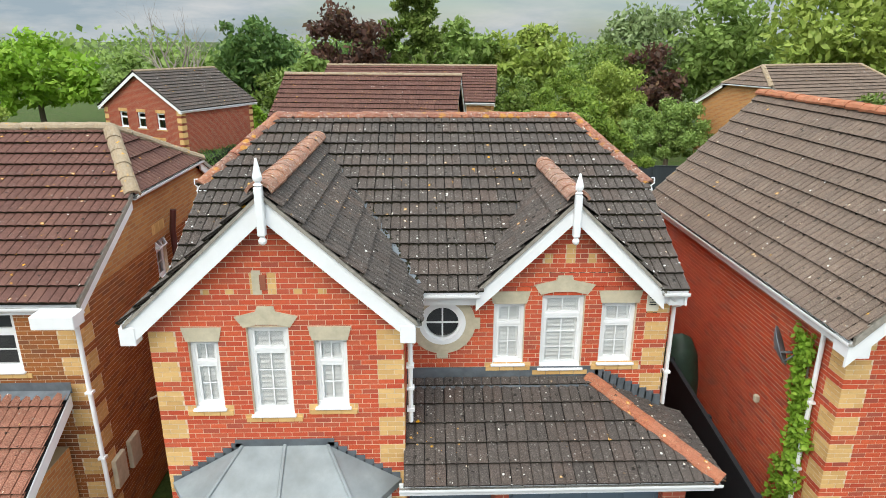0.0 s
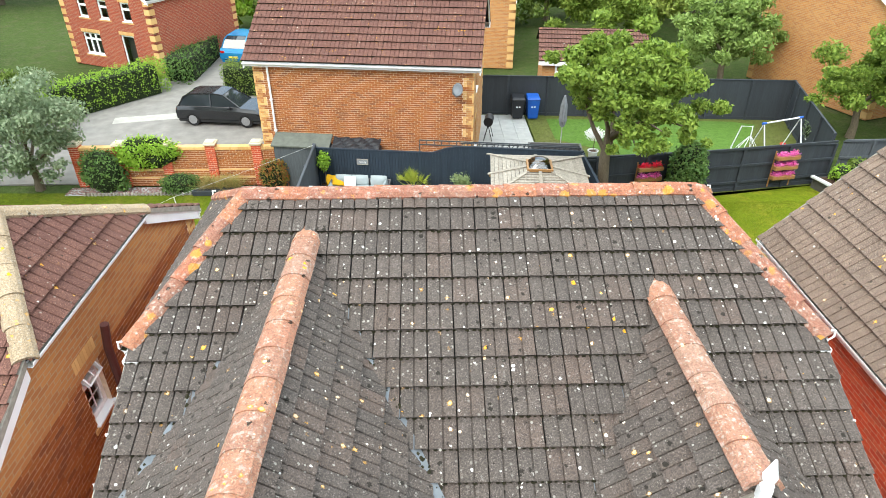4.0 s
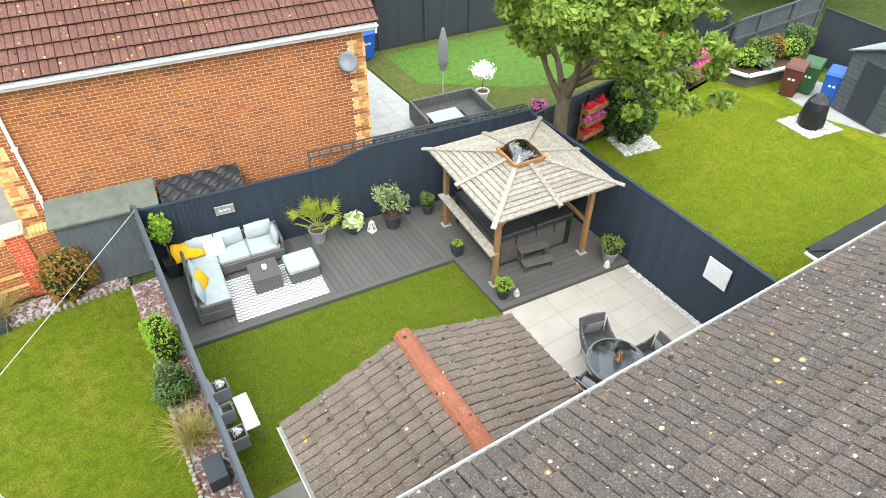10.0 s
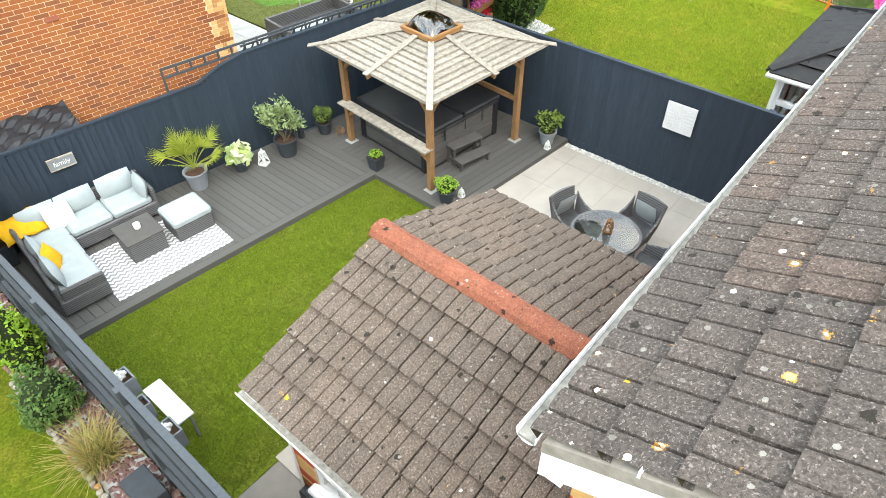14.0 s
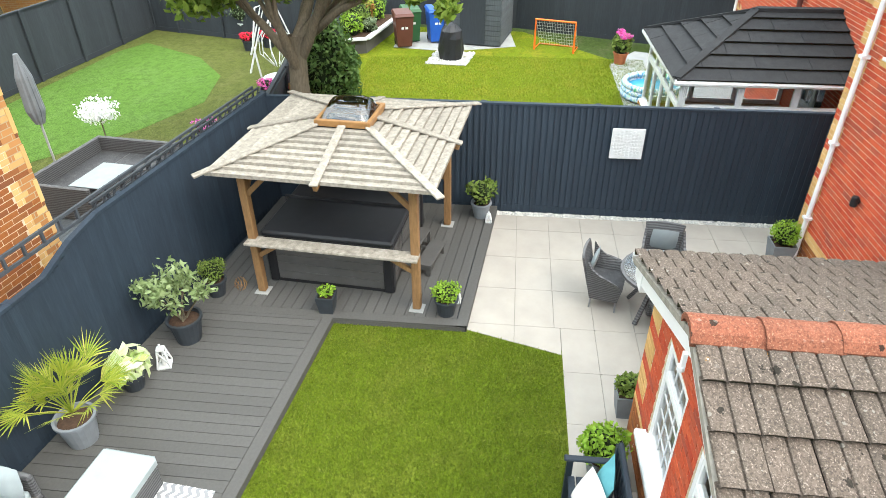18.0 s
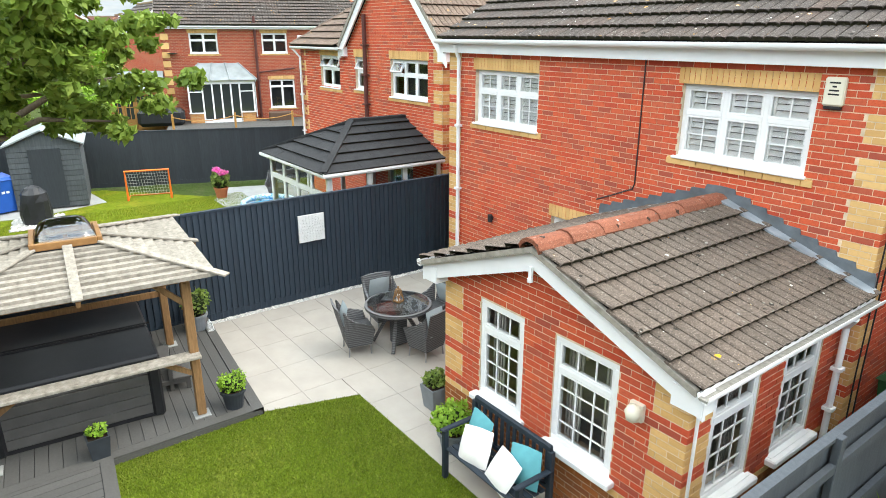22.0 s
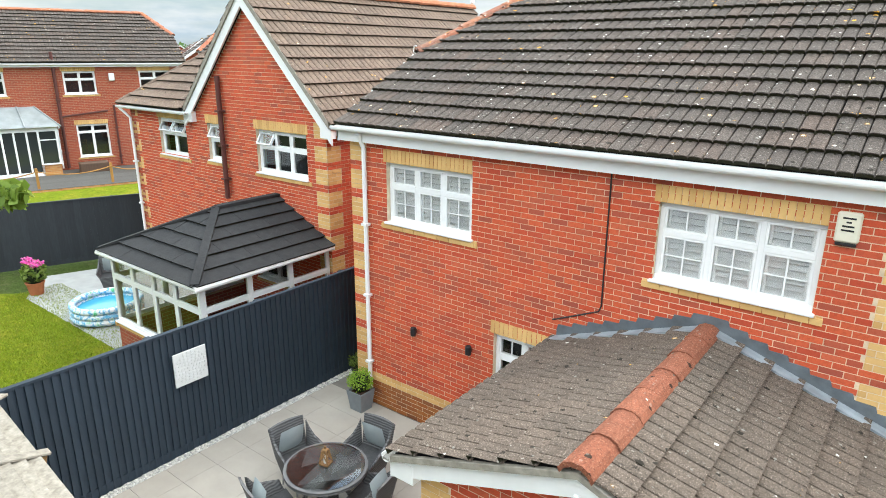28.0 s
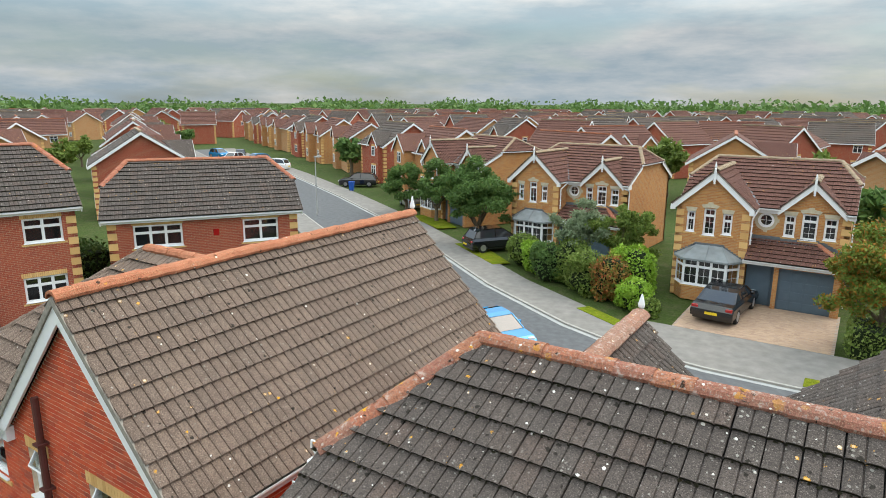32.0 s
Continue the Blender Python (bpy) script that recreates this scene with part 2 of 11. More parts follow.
def leaf_material(name, tones, rough=0.6):
    tones = [tuple(min(0.9, v * 1.3) for v in t) for t in tones]
    m = material(name, tones[0], rough, 0, 0.25)
    n = Nodes(m)
    g = n.t.nodes.new("ShaderNodeNewGeometry").outputs["Random Per Island"]
    c = n.ramp(g, [(k / max(1, len(tones) - 1), t) for k, t in enumerate(tones)])
    n.color(c)
    n.b.inputs["Subsurface Weight"].default_value = 0.0
    d = n.t.nodes.new("ShaderNodeBsdfTranslucent")
    n.link(c, d.inputs["Color"])
    mx = n.t.nodes.new("ShaderNodeMixShader")
    mx.inputs[0].default_value = 0.32
    n.link(n.b.outputs[0], mx.inputs[1])
    n.link(d.outputs[0], mx.inputs[2])
    n.link(mx.outputs[0], n.t.nodes["Material Output"].inputs["Surface"])
    return m


def glass_material(name, tint=(0.9, 0.95, 0.95), low=0.08):
    m = bpy.data.materials.new(name)
    m.use_nodes = True
    t = m.node_tree
    t.nodes.remove(t.nodes["Principled BSDF"])
    tr = t.nodes.new("ShaderNodeBsdfTransparent")
    tr.inputs[0].default_value = (*tint, 1)
    gl = t.nodes.new("ShaderNodeBsdfGlossy")
    gl.inputs["Roughness"].default_value = 0.02
    fr = t.nodes.new("ShaderNodeFresnel")
    fr.inputs["IOR"].default_value = 1.55
    ad = t.nodes.new("ShaderNodeMath")
    ad.inputs[1].default_value = low
    t.links.new(fr.outputs[0], ad.inputs[0])
    mx = t.nodes.new("ShaderNodeMixShader")
    t.links.new(ad.outputs[0], mx.inputs[0])
    t.links.new(tr.outputs[0], mx.inputs[1])
    t.links.new(gl.outputs[0], mx.inputs[2])
    t.links.new(mx.outputs[0], t.nodes["Material Output"].inputs["Surface"])
    return m


RED = brick_material("red_brick", [(0.52, 0.072, 0.031), (0.60, 0.104, 0.042), (0.45, 0.060, 0.029), (0.56, 0.120, 0.056), (0.33, 0.072, 0.046), (0.62, 0.114, 0.046), (0.49, 0.082, 0.04)], 0.6)
BUFF = brick_material("buff_brick", [(0.64, 0.385, 0.15), (0.70, 0.45, 0.19), (0.55, 0.32, 0.12), (0.66, 0.42, 0.175)], 0.25)
ORANGE = brick_material("orange_brick", [(0.32, 0.100, 0.026), (0.36, 0.128, 0.036), (0.26, 0.080, 0.026), (0.34, 0.114, 0.031), (0.19, 0.068, 0.032), (0.375, 0.142, 0.042)])
GUTTER_SILT = plain("gutter_silt", (0.30, 0.29, 0.26), 0.95, 0.4, 22, 0.6)
MORTAR = plain("mortar", (0.70, 0.56, 0.41), 0.95, 0.2, 12, 0.4)
TILE_GREY = tile_material("grey_roof_tile", [(0.094, 0.078, 0.069), (0.080, 0.068, 0.061), (0.107, 0.086, 0.075), (0.075, 0.064, 0.058), (0.120, 0.085, 0.070), (0.090, 0.076, 0.067)], 0.98, 0.18, 0.8)
TILE_BROWN = tile_material("brown_roof_tile", [(0.135, 0.062, 0.048), (0.16, 0.078, 0.058), (0.115, 0.055, 0.045), (0.15, 0.07, 0.055)], 0.35, 0.25, 0.4)
TILE_FADED = tile_material("faded_roof_tile", [(0.19, 0.135, 0.105), (0.155, 0.115, 0.092), (0.21, 0.15, 0.115), (0.17, 0.12, 0.095)], 0.4, 0.15, 0.5)
TILE_RED = tile_material("red_roof_tile", [(0.30, 0.12, 0.08), (0.34, 0.15, 0.10), (0.27, 0.11, 0.075)], 0.25, 0.1)
TILE_SLATE = tile_material("charcoal_roof_panel", [(0.030, 0.031, 0.033), (0.036, 0.037, 0.039)], 0.0, 0.0, 0.0, 0.3)
RIDGE = tile_material("terracotta_ridge_tile", [(0.44, 0.14, 0.075), (0.48, 0.18, 0.10), (0.40, 0.13, 0.08), (0.44, 0.19, 0.13)], 1.0, 0.35, 0.25)
RIDGE_LICHEN = tile_material("lichened_ridge_tile", [(0.36, 0.125, 0.075), (0.40, 0.165, 0.09), (0.30, 0.12, 0.085), (0.27, 0.135, 0.10)], 1.3, 0.7, 0.9)
RIDGE_AGED = tile_material("aged_ridge_tile", [(0.36, 0.155, 0.10), (0.40, 0.18, 0.11), (0.31, 0.15, 0.105), (0.34, 0.20, 0.15)], 1.1, 0.3, 0.6)
RIDGE_BUFF = tile_material("buff_ridge_tile", [(0.34, 0.25, 0.16), (0.38, 0.29, 0.19)], 0.8, 0.5, 0.3)
PVC = plain("white_upvc", (0.80, 0.81, 0.82), 0.35, 0.04, 3, 0, 0, 0.4, 0.06)
LACQUER = plain("white_lacquer", (0.88, 0.88, 0.87), 0.4, 0.03, 3)
VERGE = plain("verge_mortar", (0.30, 0.275, 0.235), 0.95, 0.25, 14, 0.4, 0, 0.2, 0.3)
STONE = plain("cast_stone", (0.52, 0.46, 0.34), 0.9, 0.12, 9, 0.4, 0, 0.2, 0.2)
LEAD = plain("lead_flashing", (0.14, 0.16, 0.18), 0.55, 0.3, 5, 0.3, 0.3, 0.4, 0.2)
LEAD_PALE = plain("pale_lead_apron", (0.30, 0.34, 0.38), 0.5, 0.3, 4, 0.3, 0.2, 0.4, 0.2)
# moss cushions; also paints the shadow line under the tile noses
MOSS_SHADE = plain("roof_moss_and_shade", (0.030, 0.028, 0.014), 1.0, 0.4, 30, 0.6)
VALLEY = plain("mossy_valley", (0.035, 0.033, 0.028), 0.9, 0.5, 14, 0.6)
LID_FELT = plain("grey_green_felt", (0.115, 0.125, 0.105), 0.9, 0.2, 5, 0.3)
LEAD_ROOF = plain("grey_sheet_roof", (0.24, 0.27, 0.28), 0.5, 0.2, 2.2, 0.15, 0.1, 0.4, 0.2)
GLASS = glass_material("window_glass", (0.96, 0.98, 0.98), 0.04)
UNLIT = plain("unlit_room", (0.045, 0.045, 0.048), 0.9, 0.2, 2)
ROOM = plain("room_wall", (0.35, 0.32, 0.28), 0.9, 0.1, 2)
FENCE = wood_material("navy_painted_fence", (0.031, 0.047, 0.066), (0.021, 0.033, 0.048), 0.65, (3, 3, 0.35), 9)
FENCE_GREY = wood_material("charcoal_painted_fence", (0.042, 0.050, 0.058), (0.030, 0.036, 0.043), 0.7, (3, 3, 0.35), 9)
FENCE_PALE = wood_material("weathered_grey_fence", (0.10, 0.115, 0.125), (0.06, 0.068, 0.076), 0.8, (3, 3, 0.35), 9)
DECK = wood_material("grey_composite_deck", (0.100, 0.098, 0.092), (0.080, 0.078, 0.074), 0.75, (1, 1, 1), 30)
WOOD_GREY = wood_material("silvered_timber", (0.41, 0.375, 0.32), (0.19, 0.17, 0.14), 0.85, (1, 1, 1), 14)
WOOD_BROWN = wood_material("brown_timber", (0.34, 0.19, 0.08), (0.20, 0.11, 0.05), 0.7, (6, 6, 0.8), 8)
TURF = grass_material("artificial_turf", (0.118, 0.178, 0.012), (0.175, 0.24, 0.02), (0.225, 0.24, 0.04), 0.8)
LAWN = grass_material("lawn_grass", (0.13, 0.185, 0.008), (0.19, 0.24, 0.014), (0.30, 0.265, 0.03))
LAWN_WEST = grass_material("west_lawn_grass", (0.080, 0.118, 0.006), (0.12, 0.155, 0.010), (0.175, 0.165, 0.022))
LAWN_DULL = grass_material("dull_turf", (0.095, 0.115, 0.028), (0.13, 0.15, 0.04), (0.15, 0.155, 0.055))
PUTTING = grass_material("putting_turf", (0.085, 0.17, 0.03), (0.10, 0.19, 0.035), (0.11, 0.19, 0.05), 0.2)
GROUND = grass_material("rough_ground", (0.05, 0.09, 0.02), (0.08, 0.11, 0.03), (0.12, 0.11, 0.06))
PAVING = plain("porcelain_paving", (0.375, 0.345, 0.305), 0.7, 0.08, 2.0, 0.1, 0, 0.2, 0.1)
GROUT = plain("patio_grout", (0.20, 0.185, 0.165), 0.95, 0.1, 6)
FENCE_SLATE = wood_material("slate_painted_fence", (0.070, 0.082, 0.094), (0.050, 0.058, 0.068), 0.75, (3, 3, 0.35), 9)
SLAB_GREY = plain("grey_slab", (0.34, 0.35, 0.34), 0.8, 0.12, 3, 0.2)
ASPHALT = plain("asphalt", (0.11, 0.115, 0.12), 0.9, 0.18, 3, 0.5, 0, 0.2)
DRIVE = plain("pale_tarmac", (0.21, 0.20, 0.185), 0.9, 0.18, 2, 0.5, 0, 0.2, 0.15)
CONCRETE = plain("concrete", (0.33, 0.32, 0.29), 0.9, 0.15, 3, 0.4)
BLACK = plain("black_plastic", (0.018, 0.018, 0.02), 0.5, 0.2, 6)


# ---- building blocks ----
UP = Vector((0, 0, 1))


def mesh_of(name, verts, faces, mats, slots=None):
    me = bpy.data.meshes.new(name)
    me.from_pydata([tuple(v) for v in verts], [], faces)
    for m in mats if isinstance(mats, (list, tuple)) else [mats]:
        me.materials.append(m)
    if slots is not None:
        me.polygons.foreach_set("material_index", np.array(slots, dtype=np.int32))
    me.update()
    return me


class Build:
    """Gathers vertices and faces of one mesh."""

    def __init__(self):
        self.v, self.f, self.s = [], [], []

    def add(self, verts, faces, slot=0):
        n = len(self.v)
        self.v += [tuple(p) for p in verts]
        self.f += [tuple(n + i for i in f) for f in faces]
        self.s += [slot] * len(faces)
        return self

    def box(self, x0, y0, z0, x1, y1, z1, slot=0, m=None, bevel=0.0):
        b = min(bevel, (x1 - x0) / 3, (y1 - y0) / 3, (z1 - z0) / 3)
        if b > 0:
            pts, faces = bevelled(x0, y0, z0, x1, y1, z1, b)
        else:
            pts = [(x, y, z) for z in (z0, z1) for y in (y0, y1) for x in (x0, x1)]
            faces = BOX
        return self.add([m @ Vector(p) for p in pts] if m is not None else pts, faces, slot)

    def bar(self, p, q, w, h, slot=0, bevel=0.0, up=UP):
        """A bar from p to q, w wide and h high, its middle line on p-q."""
        p, q = Vector(p), Vector(q)
        d = q - p
        x = d.normalized()
        y = Vector(up).cross(x)
        y = y.normalized() if y.length > 1e-5 else Vector((0, 1, 0))
        m = Matrix((x, y, x.cross(y))).transposed().to_4x4()
        m.translation = p
        return self.box(0, -w / 2, -h / 2, d.length, w / 2, h / 2, slot, m, bevel)

    def tube(self, pts, r, sides=8, slot=0, caps=True):
        """A round tube along points; r is a radius or one for each point."""
        pts = [Vector(p) for p in pts]
        rs = r if isinstance(r, (list, tuple)) else [r] * len(pts)
        n0 = len(self.v)
        side = None
        for k, p in enumerate(pts):
            d = (pts[min(k + 1, len(pts) - 1)] - pts[max(k - 1, 0)]).normalized()
            if side is None:
                side = d.cross(UP if abs(d.z) < 0.9 else Vector((1, 0, 0))).normalized()
            side = (side - d * side.dot(d)).normalized()
            up = d.cross(side)
            for i in range(sides):
                a = 2 * math.pi * i / sides
                self.v.append(tuple(p + rs[k] * (math.cos(a) * side + math.sin(a) * up)))
        for k in range(len(pts) - 1):
            for i in range(sides):
                j = (i + 1) % sides
                a, b = n0 + k * sides, n0 + (k + 1) * sides
                self.f.append((a + i, a + j, b + j, b + i))
                self.s.append(slot)
        if caps:
            self.f.append(tuple(n0 + i for i in reversed(range(sides))))
            self.f.append(tuple(n0 + (len(pts) - 1) * sides + i for i in range(sides)))
            self.s += [slot] * 2
        return self

    def lathe(self, profile, sides=16, slot=0, at=(0, 0, 0)):
        """A turned shape: profile of (radius, height)."""
        n0 = len(self.v)
        for r, z in profile:
            for i in range(sides):
                a = 2 * math.pi * i / sides
                self.v.append((at[0] + r * math.cos(a), at[1] + r * math.sin(a), at[2] + z))
        for k in range(len(profile) - 1):
            for i in range(sides):
                j = (i + 1) % sides
                a, b = n0 + k * sides, n0 + (k + 1) * sides
                self.f.append((a + i, a + j, b + j, b + i))
                self.s.append(slot)
        self.f.append(tuple(n0 + i for i in reversed(range(sides))))
        self.f.append(tuple(n0 + (len(profile) - 1) * sides + i for i in range(sides)))
        self.s += [slot] * 2
        return self

    def prism(self, pts, depth, slot=0):
        """A flat outline of 3D points, thickened by the vector depth."""
        pts, d = [Vector(p) for p in pts], Vector(depth)
        n = len(pts)
        return self.add(pts + [p + d for p in pts],
                        [tuple(reversed(range(n))), tuple(range(n, 2 * n))] + [(i, (i + 1) % n, n + (i + 1) % n, n + i) for i in range(n)], slot)

    def mesh(self, name, mats):
        return mesh_of(name, self.v, self.f, mats, self.s)


BOX = [(0, 2, 3, 1), (4, 5, 7, 6), (0, 1, 5, 4), (2, 6, 7, 3), (0, 4, 6, 2), (1, 3, 7, 5)]


def bevelled(x0, y0, z0, x1, y1, z1, b):
    """A box with its twelve edges cut off."""
    pts, idx = [], {}
    lo, hi = (x0, y0, z0), (x1, y1, z1)
    for c in range(8):
        s = [(c >> a) & 1 for a in range(3)]
        for a in range(3):
            p = []
            for k in range(3):
                edge = hi[k] if s[k] else lo[k]
                p.append(edge if k == a else edge + (-b if s[k] else b))
            idx[(c, a)] = len(pts)
            pts.append(tuple(p))
    faces = []
    for a in range(3):
        u, v = (a + 1) % 3, (a + 2) % 3
        for side in (0, 1):
            c0 = side << a
            q = [c0, c0 | 1 << u, c0 | 1 << u | 1 << v, c0 | 1 << v]
            f = [idx[(c, a)] for c in q]
            faces.append(tuple(f if side else reversed(f)))
        for su in (0, 1):
            for sv in (0, 1):
                c0 = su << u | sv << v
                c1 = c0 | 1 << a
                f = [idx[(c0, u)], idx[(c1, u)], idx[(c1, v)], idx[(c0, v)]]
                faces.append(tuple(f if su == sv else reversed(f)))
    for c in range(8):
        f = [idx[(c, 0)], idx[(c, 1)], idx[(c, 2)]]
        odd = bin(c).count("1") % 2
        faces.append(tuple(f if odd else reversed(f)))
    return pts, faces


def thing(name, at=(0, 0, 0), turn=0.0, label="", category="", group="", kind=""):
    ob = new(name)
    ob.empty_display_size = 0.2
    ob.matrix_basis = pose(*at, 0, 0, turn)
    return tagged(ob, label, category, group, kind)


def part(name, b, mat, parent, label="", kind="", smooth=False):
    """One mesh object under a thing or a part; b is a Build or a mesh."""
    me = b.mesh(name, mat) if isinstance(b, Build) else b
    if smooth:
        me.polygons.foreach_set("use_smooth", [True] * len(me.polygons))
    ob = new(name, me)
    ob.parent = parent
    return tagged(ob, label, "", "", kind)


def solo(name, b, mat, label, category="", at=(0, 0, 0), turn=0.0, kind="", group="", smooth=False):
    """A top-level thing of one mesh."""
    me = b.mesh(name, mat) if isinstance(b, Build) else b
    if smooth:
        me.polygons.foreach_set("use_smooth", [True] * len(me.polygons))
    ob = new(name, me)
    ob.matrix_basis = pose(*at, 0, 0, turn)
    return tagged(ob, label, category, group, kind)


# ---- brick walls ----
COURSE, BRICK = 0.075, 0.225


def span_cut(spans, a, b):
    out = []
    for p, q in spans:
        if b <= p or a >= q:
            out.append((p, q))
            continue
        if a > p:
            out.append((p, a))
        if b < q:
            out.append((b, q))
    return out


def brick_wall(parent, o, u, width, top, openings=(), main=RED, quoins=(True, True), plinth=0, band=0, detail=True, thick=0.24, peak=None,
               singles=None, z0=0.0, quoin_w=0.36, phase=4, name="wall", trims=()):
    """A wall of bricks seen from outside: o its left foot, u the way to the right. top: eaves height; peak: (u, z) of a gable;
    openings: (u0, u1, z0, z1); trims: buff stretches (u0, u1, z0, z1); singles: (u0, u1, z0, z1) whose bricks are pieces of their own."""
    o, u = Vector(o), Vector(u).normalized()
    n = u.cross(UP)

    def limit(z):
        """The stretch of the wall that reaches height z."""
        if z <= top or peak is None:
            return (0.0, width) if z <= top + 1e-6 else None
        k = (z - top) / (peak[1] - top)
        return (k * peak[0], width - k * (width - peak[0])) if k < 1 else None

    us = sorted({0.0, width, *[v for a in openings for v in a[:2] if 0 < v < width]})
    zs = sorted({z0, top, *[v for a in openings for v in a[2:4] if z0 < v < top]})
    body = Build()
    back = 0.005 if detail else 0.0
    solid = [[not any(q[0] < (a + b) / 2 < q[1] and q[2] < (c + d) / 2 < q[3] for q in openings) for c, d in zip(zs, zs[1:])] for a, b in zip(us, us[1:])]
    nu, nz = len(us), len(zs)

    def at_node(i, j, deep):
        return (i * nz + j) * 2 + deep

    for x in us:
        if detail and x in (0.0, width):
            x += 0.007 if x == 0.0 else -0.007
        for z in zs:
            body.v += [tuple(o + u * x + UP * z - n * back), tuple(o + u * x + UP * z - n * thick)]
    for i in range(nu - 1):
        for j in range(nz - 1):
            if not solid[i][j]:
                continue
            p, q, r, t = (i, j), (i + 1, j), (i + 1, j + 1), (i, j + 1)
            body.f += [tuple(at_node(*c, 0) for c in (p, q, r, t)), tuple(at_node(*c, 1) for c in (t, r, q, p))]
            for (di, dj), (c, d) in (((0, -1), (p, q)), ((1, 0), (q, r)), ((0, 1), (r, t)), ((-1, 0), (t, p))):
                k, l = i + di, j + dj
                if l == nz - 1 and peak is not None:
                    continue
                if not (0 <= k < nu - 1 and 0 <= l < nz - 1 and solid[k][l]):
                    body.f.append((at_node(*d, 0), at_node(*c, 0), at_node(*c, 1), at_node(*d, 1)))
    if peak is not None:
        tip = len(body.v)
        body.v += [tuple(o + u * peak[0] + UP * peak[1] - n * back), tuple(o + u * peak[0] + UP * peak[1] - n * thick)]
        line = [(i, nz - 1) for i in range(nu)]
        body.f += [tuple(at_node(*c, 0) for c in line) + (tip,), (tip + 1,) + tuple(at_node(*c, 1) for c in reversed(line))]
        body.f += [(at_node(*line[0], 0), tip, tip + 1, at_node(*line[0], 1)), (tip, at_node(*line[-1], 0), at_node(*line[-1], 1), tip + 1)]
    body.s = [0] * len(body.f)
    wall = part(name, body, MORTAR if detail else main, parent)
    if not detail:
        return wall
    brick = Build()
    lone = []
    rng = random.Random(int(o.x * 31 + o.y * 17 + width * 7))
    k = int(z0 / COURSE)
    ceiling = peak[1] if peak is not None else top
    while (k + 1) * COURSE <= ceiling + 0.03:
        za, zb = k * COURSE + 0.0055, (k + 1) * COURSE - 0.0055
        lim = limit(min(zb, top) if zb - top < 0.03 else zb)
        if lim is None:
            break
        spans = [lim]
        for q in openings:
            if q[2] < zb - 0.02 and q[3] > za + 0.02:
                spans = span_cut(spans, q[0], q[1])
        cuts = []
        stripe = (k + phase) % 6 < 4
        for left, right in spans:
            zones = [(left, right, 0)]
            if stripe and zb < top + 0.02:
                if quoins[0] and left < 0.01:
                    zones = [(0, quoin_w, 1), (quoin_w, right, 0)]
                if quoins[1] and right > width - 0.01:
                    last = zones.pop()
                    zones += [(last[0], width - quoin_w, last[2]), (width - quoin_w, width, 1)]
            for t in trims:
                if t[2] < zb - 0.02 and t[3] > za + 0.02:
                    more = []
                    for a, b, s in zones:
                        a2, b2 = max(a, t[0]), min(b, t[1])
                        if a2 < b2:
                            more += [(a, a2, s), (a2, b2, 1), (b2, b, s)]
                        else:
                            more.append((a, b, s))
                    zones = [z for z in more if z[1] - z[0] > 0.02]
            cuts += zones
        for a, b, slot in cuts:
            if k < plinth:
                slot = 2
            elif k < plinth + band:
                slot = 1
            start = math.floor(a / BRICK) * BRICK - (BRICK / 2 if k % 2 else 0)
            x = start
            while x < b:
                p, q = max(x + 0.005, a + 0.004), min(x + BRICK - 0.005, b - 0.004)
                x += BRICK
                if q - p < 0.025:
                    continue
                off = rng.uniform(-0.0015, 0.0015)
                if singles and slot == 0 and q - p > 0.2 and singles[0] < p and q < singles[1] and singles[2] < za and zb < singles[3] and len(lone) < 290:
                    lone.append((p, za, off))
                    continue
                P = [o + u * s + n * (off + d) + UP * z for d in (0, -0.02) for z in (za, zb) for s in (p, q)]
                brick.add(P, [(0, 1, 3, 2), (2, 3, 7, 6), (1, 0, 4, 5), (0, 2, 6, 4), (3, 1, 5, 7)], slot)
        k += 1
    part("brickwork", brick, [main, BUFF, ORANGE], wall, kind="stuff")
    if lone:
        P = [u * s - n * d + UP * z for d in (0, 0.02) for z in (0, 0.065) for s in (0, 0.215)]
        me = mesh_of("brick", P, [(0, 1, 3, 2), (2, 3, 7, 6), (1, 0, 4, 5), (0, 2, 6, 4), (3, 1, 5, 7)], main)
        for p, z, off in lone:
            ob = part("brick", me, None, wall)
            ob.location = o + u * p + n * off + UP * z
    return wall


# ---- tiled roofs ----
TILE_W, GAUGE = 0.30, 0.33
FELT = plain("roof_felt", (0.02, 0.019, 0.018), 0.95, 0.1, 5)
PROFILE = [(0.0, 0.0), (0.005, 0.018), (0.03, 0.027), (0.105, 0.024), (0.138, 0.016), (0.143, 0.0), (0.151, 0.0), (0.156, 0.018), (0.18, 0.026), (0.255, 0.024), (0.287, 0.016), (0.292, -0.012)]


RIBBED = [(0.0, 0.0), (0.005, 0.014), (0.068, 0.014), (0.073, 0.007), (0.078, 0.014), (0.142, 0.014), (0.147, 0.001), (0.152, 0.014), (0.216, 0.014), (0.221, 0.007), (0.226, 0.014), (0.289, 0.014), (0.294, -0.012)]


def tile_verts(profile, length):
    """One tile: x across, y up the slope, z off it. Its last faces are a dark strip for the packed grime and the shadow
    under the nose.
    """
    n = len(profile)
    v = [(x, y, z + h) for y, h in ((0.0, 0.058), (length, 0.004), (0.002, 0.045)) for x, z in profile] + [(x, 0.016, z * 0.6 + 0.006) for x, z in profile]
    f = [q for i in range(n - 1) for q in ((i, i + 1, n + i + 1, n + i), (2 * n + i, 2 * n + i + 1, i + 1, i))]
    # shadow under the nose put into colour, together with packed grime
    dirt_shade = [(3 * n + i, 3 * n + i + 1, 2 * n + i + 1, 2 * n + i) for i in range(n - 1)]
    return v, f + dirt_shade, [0] * len(f) + [1] * len(dirt_shade)


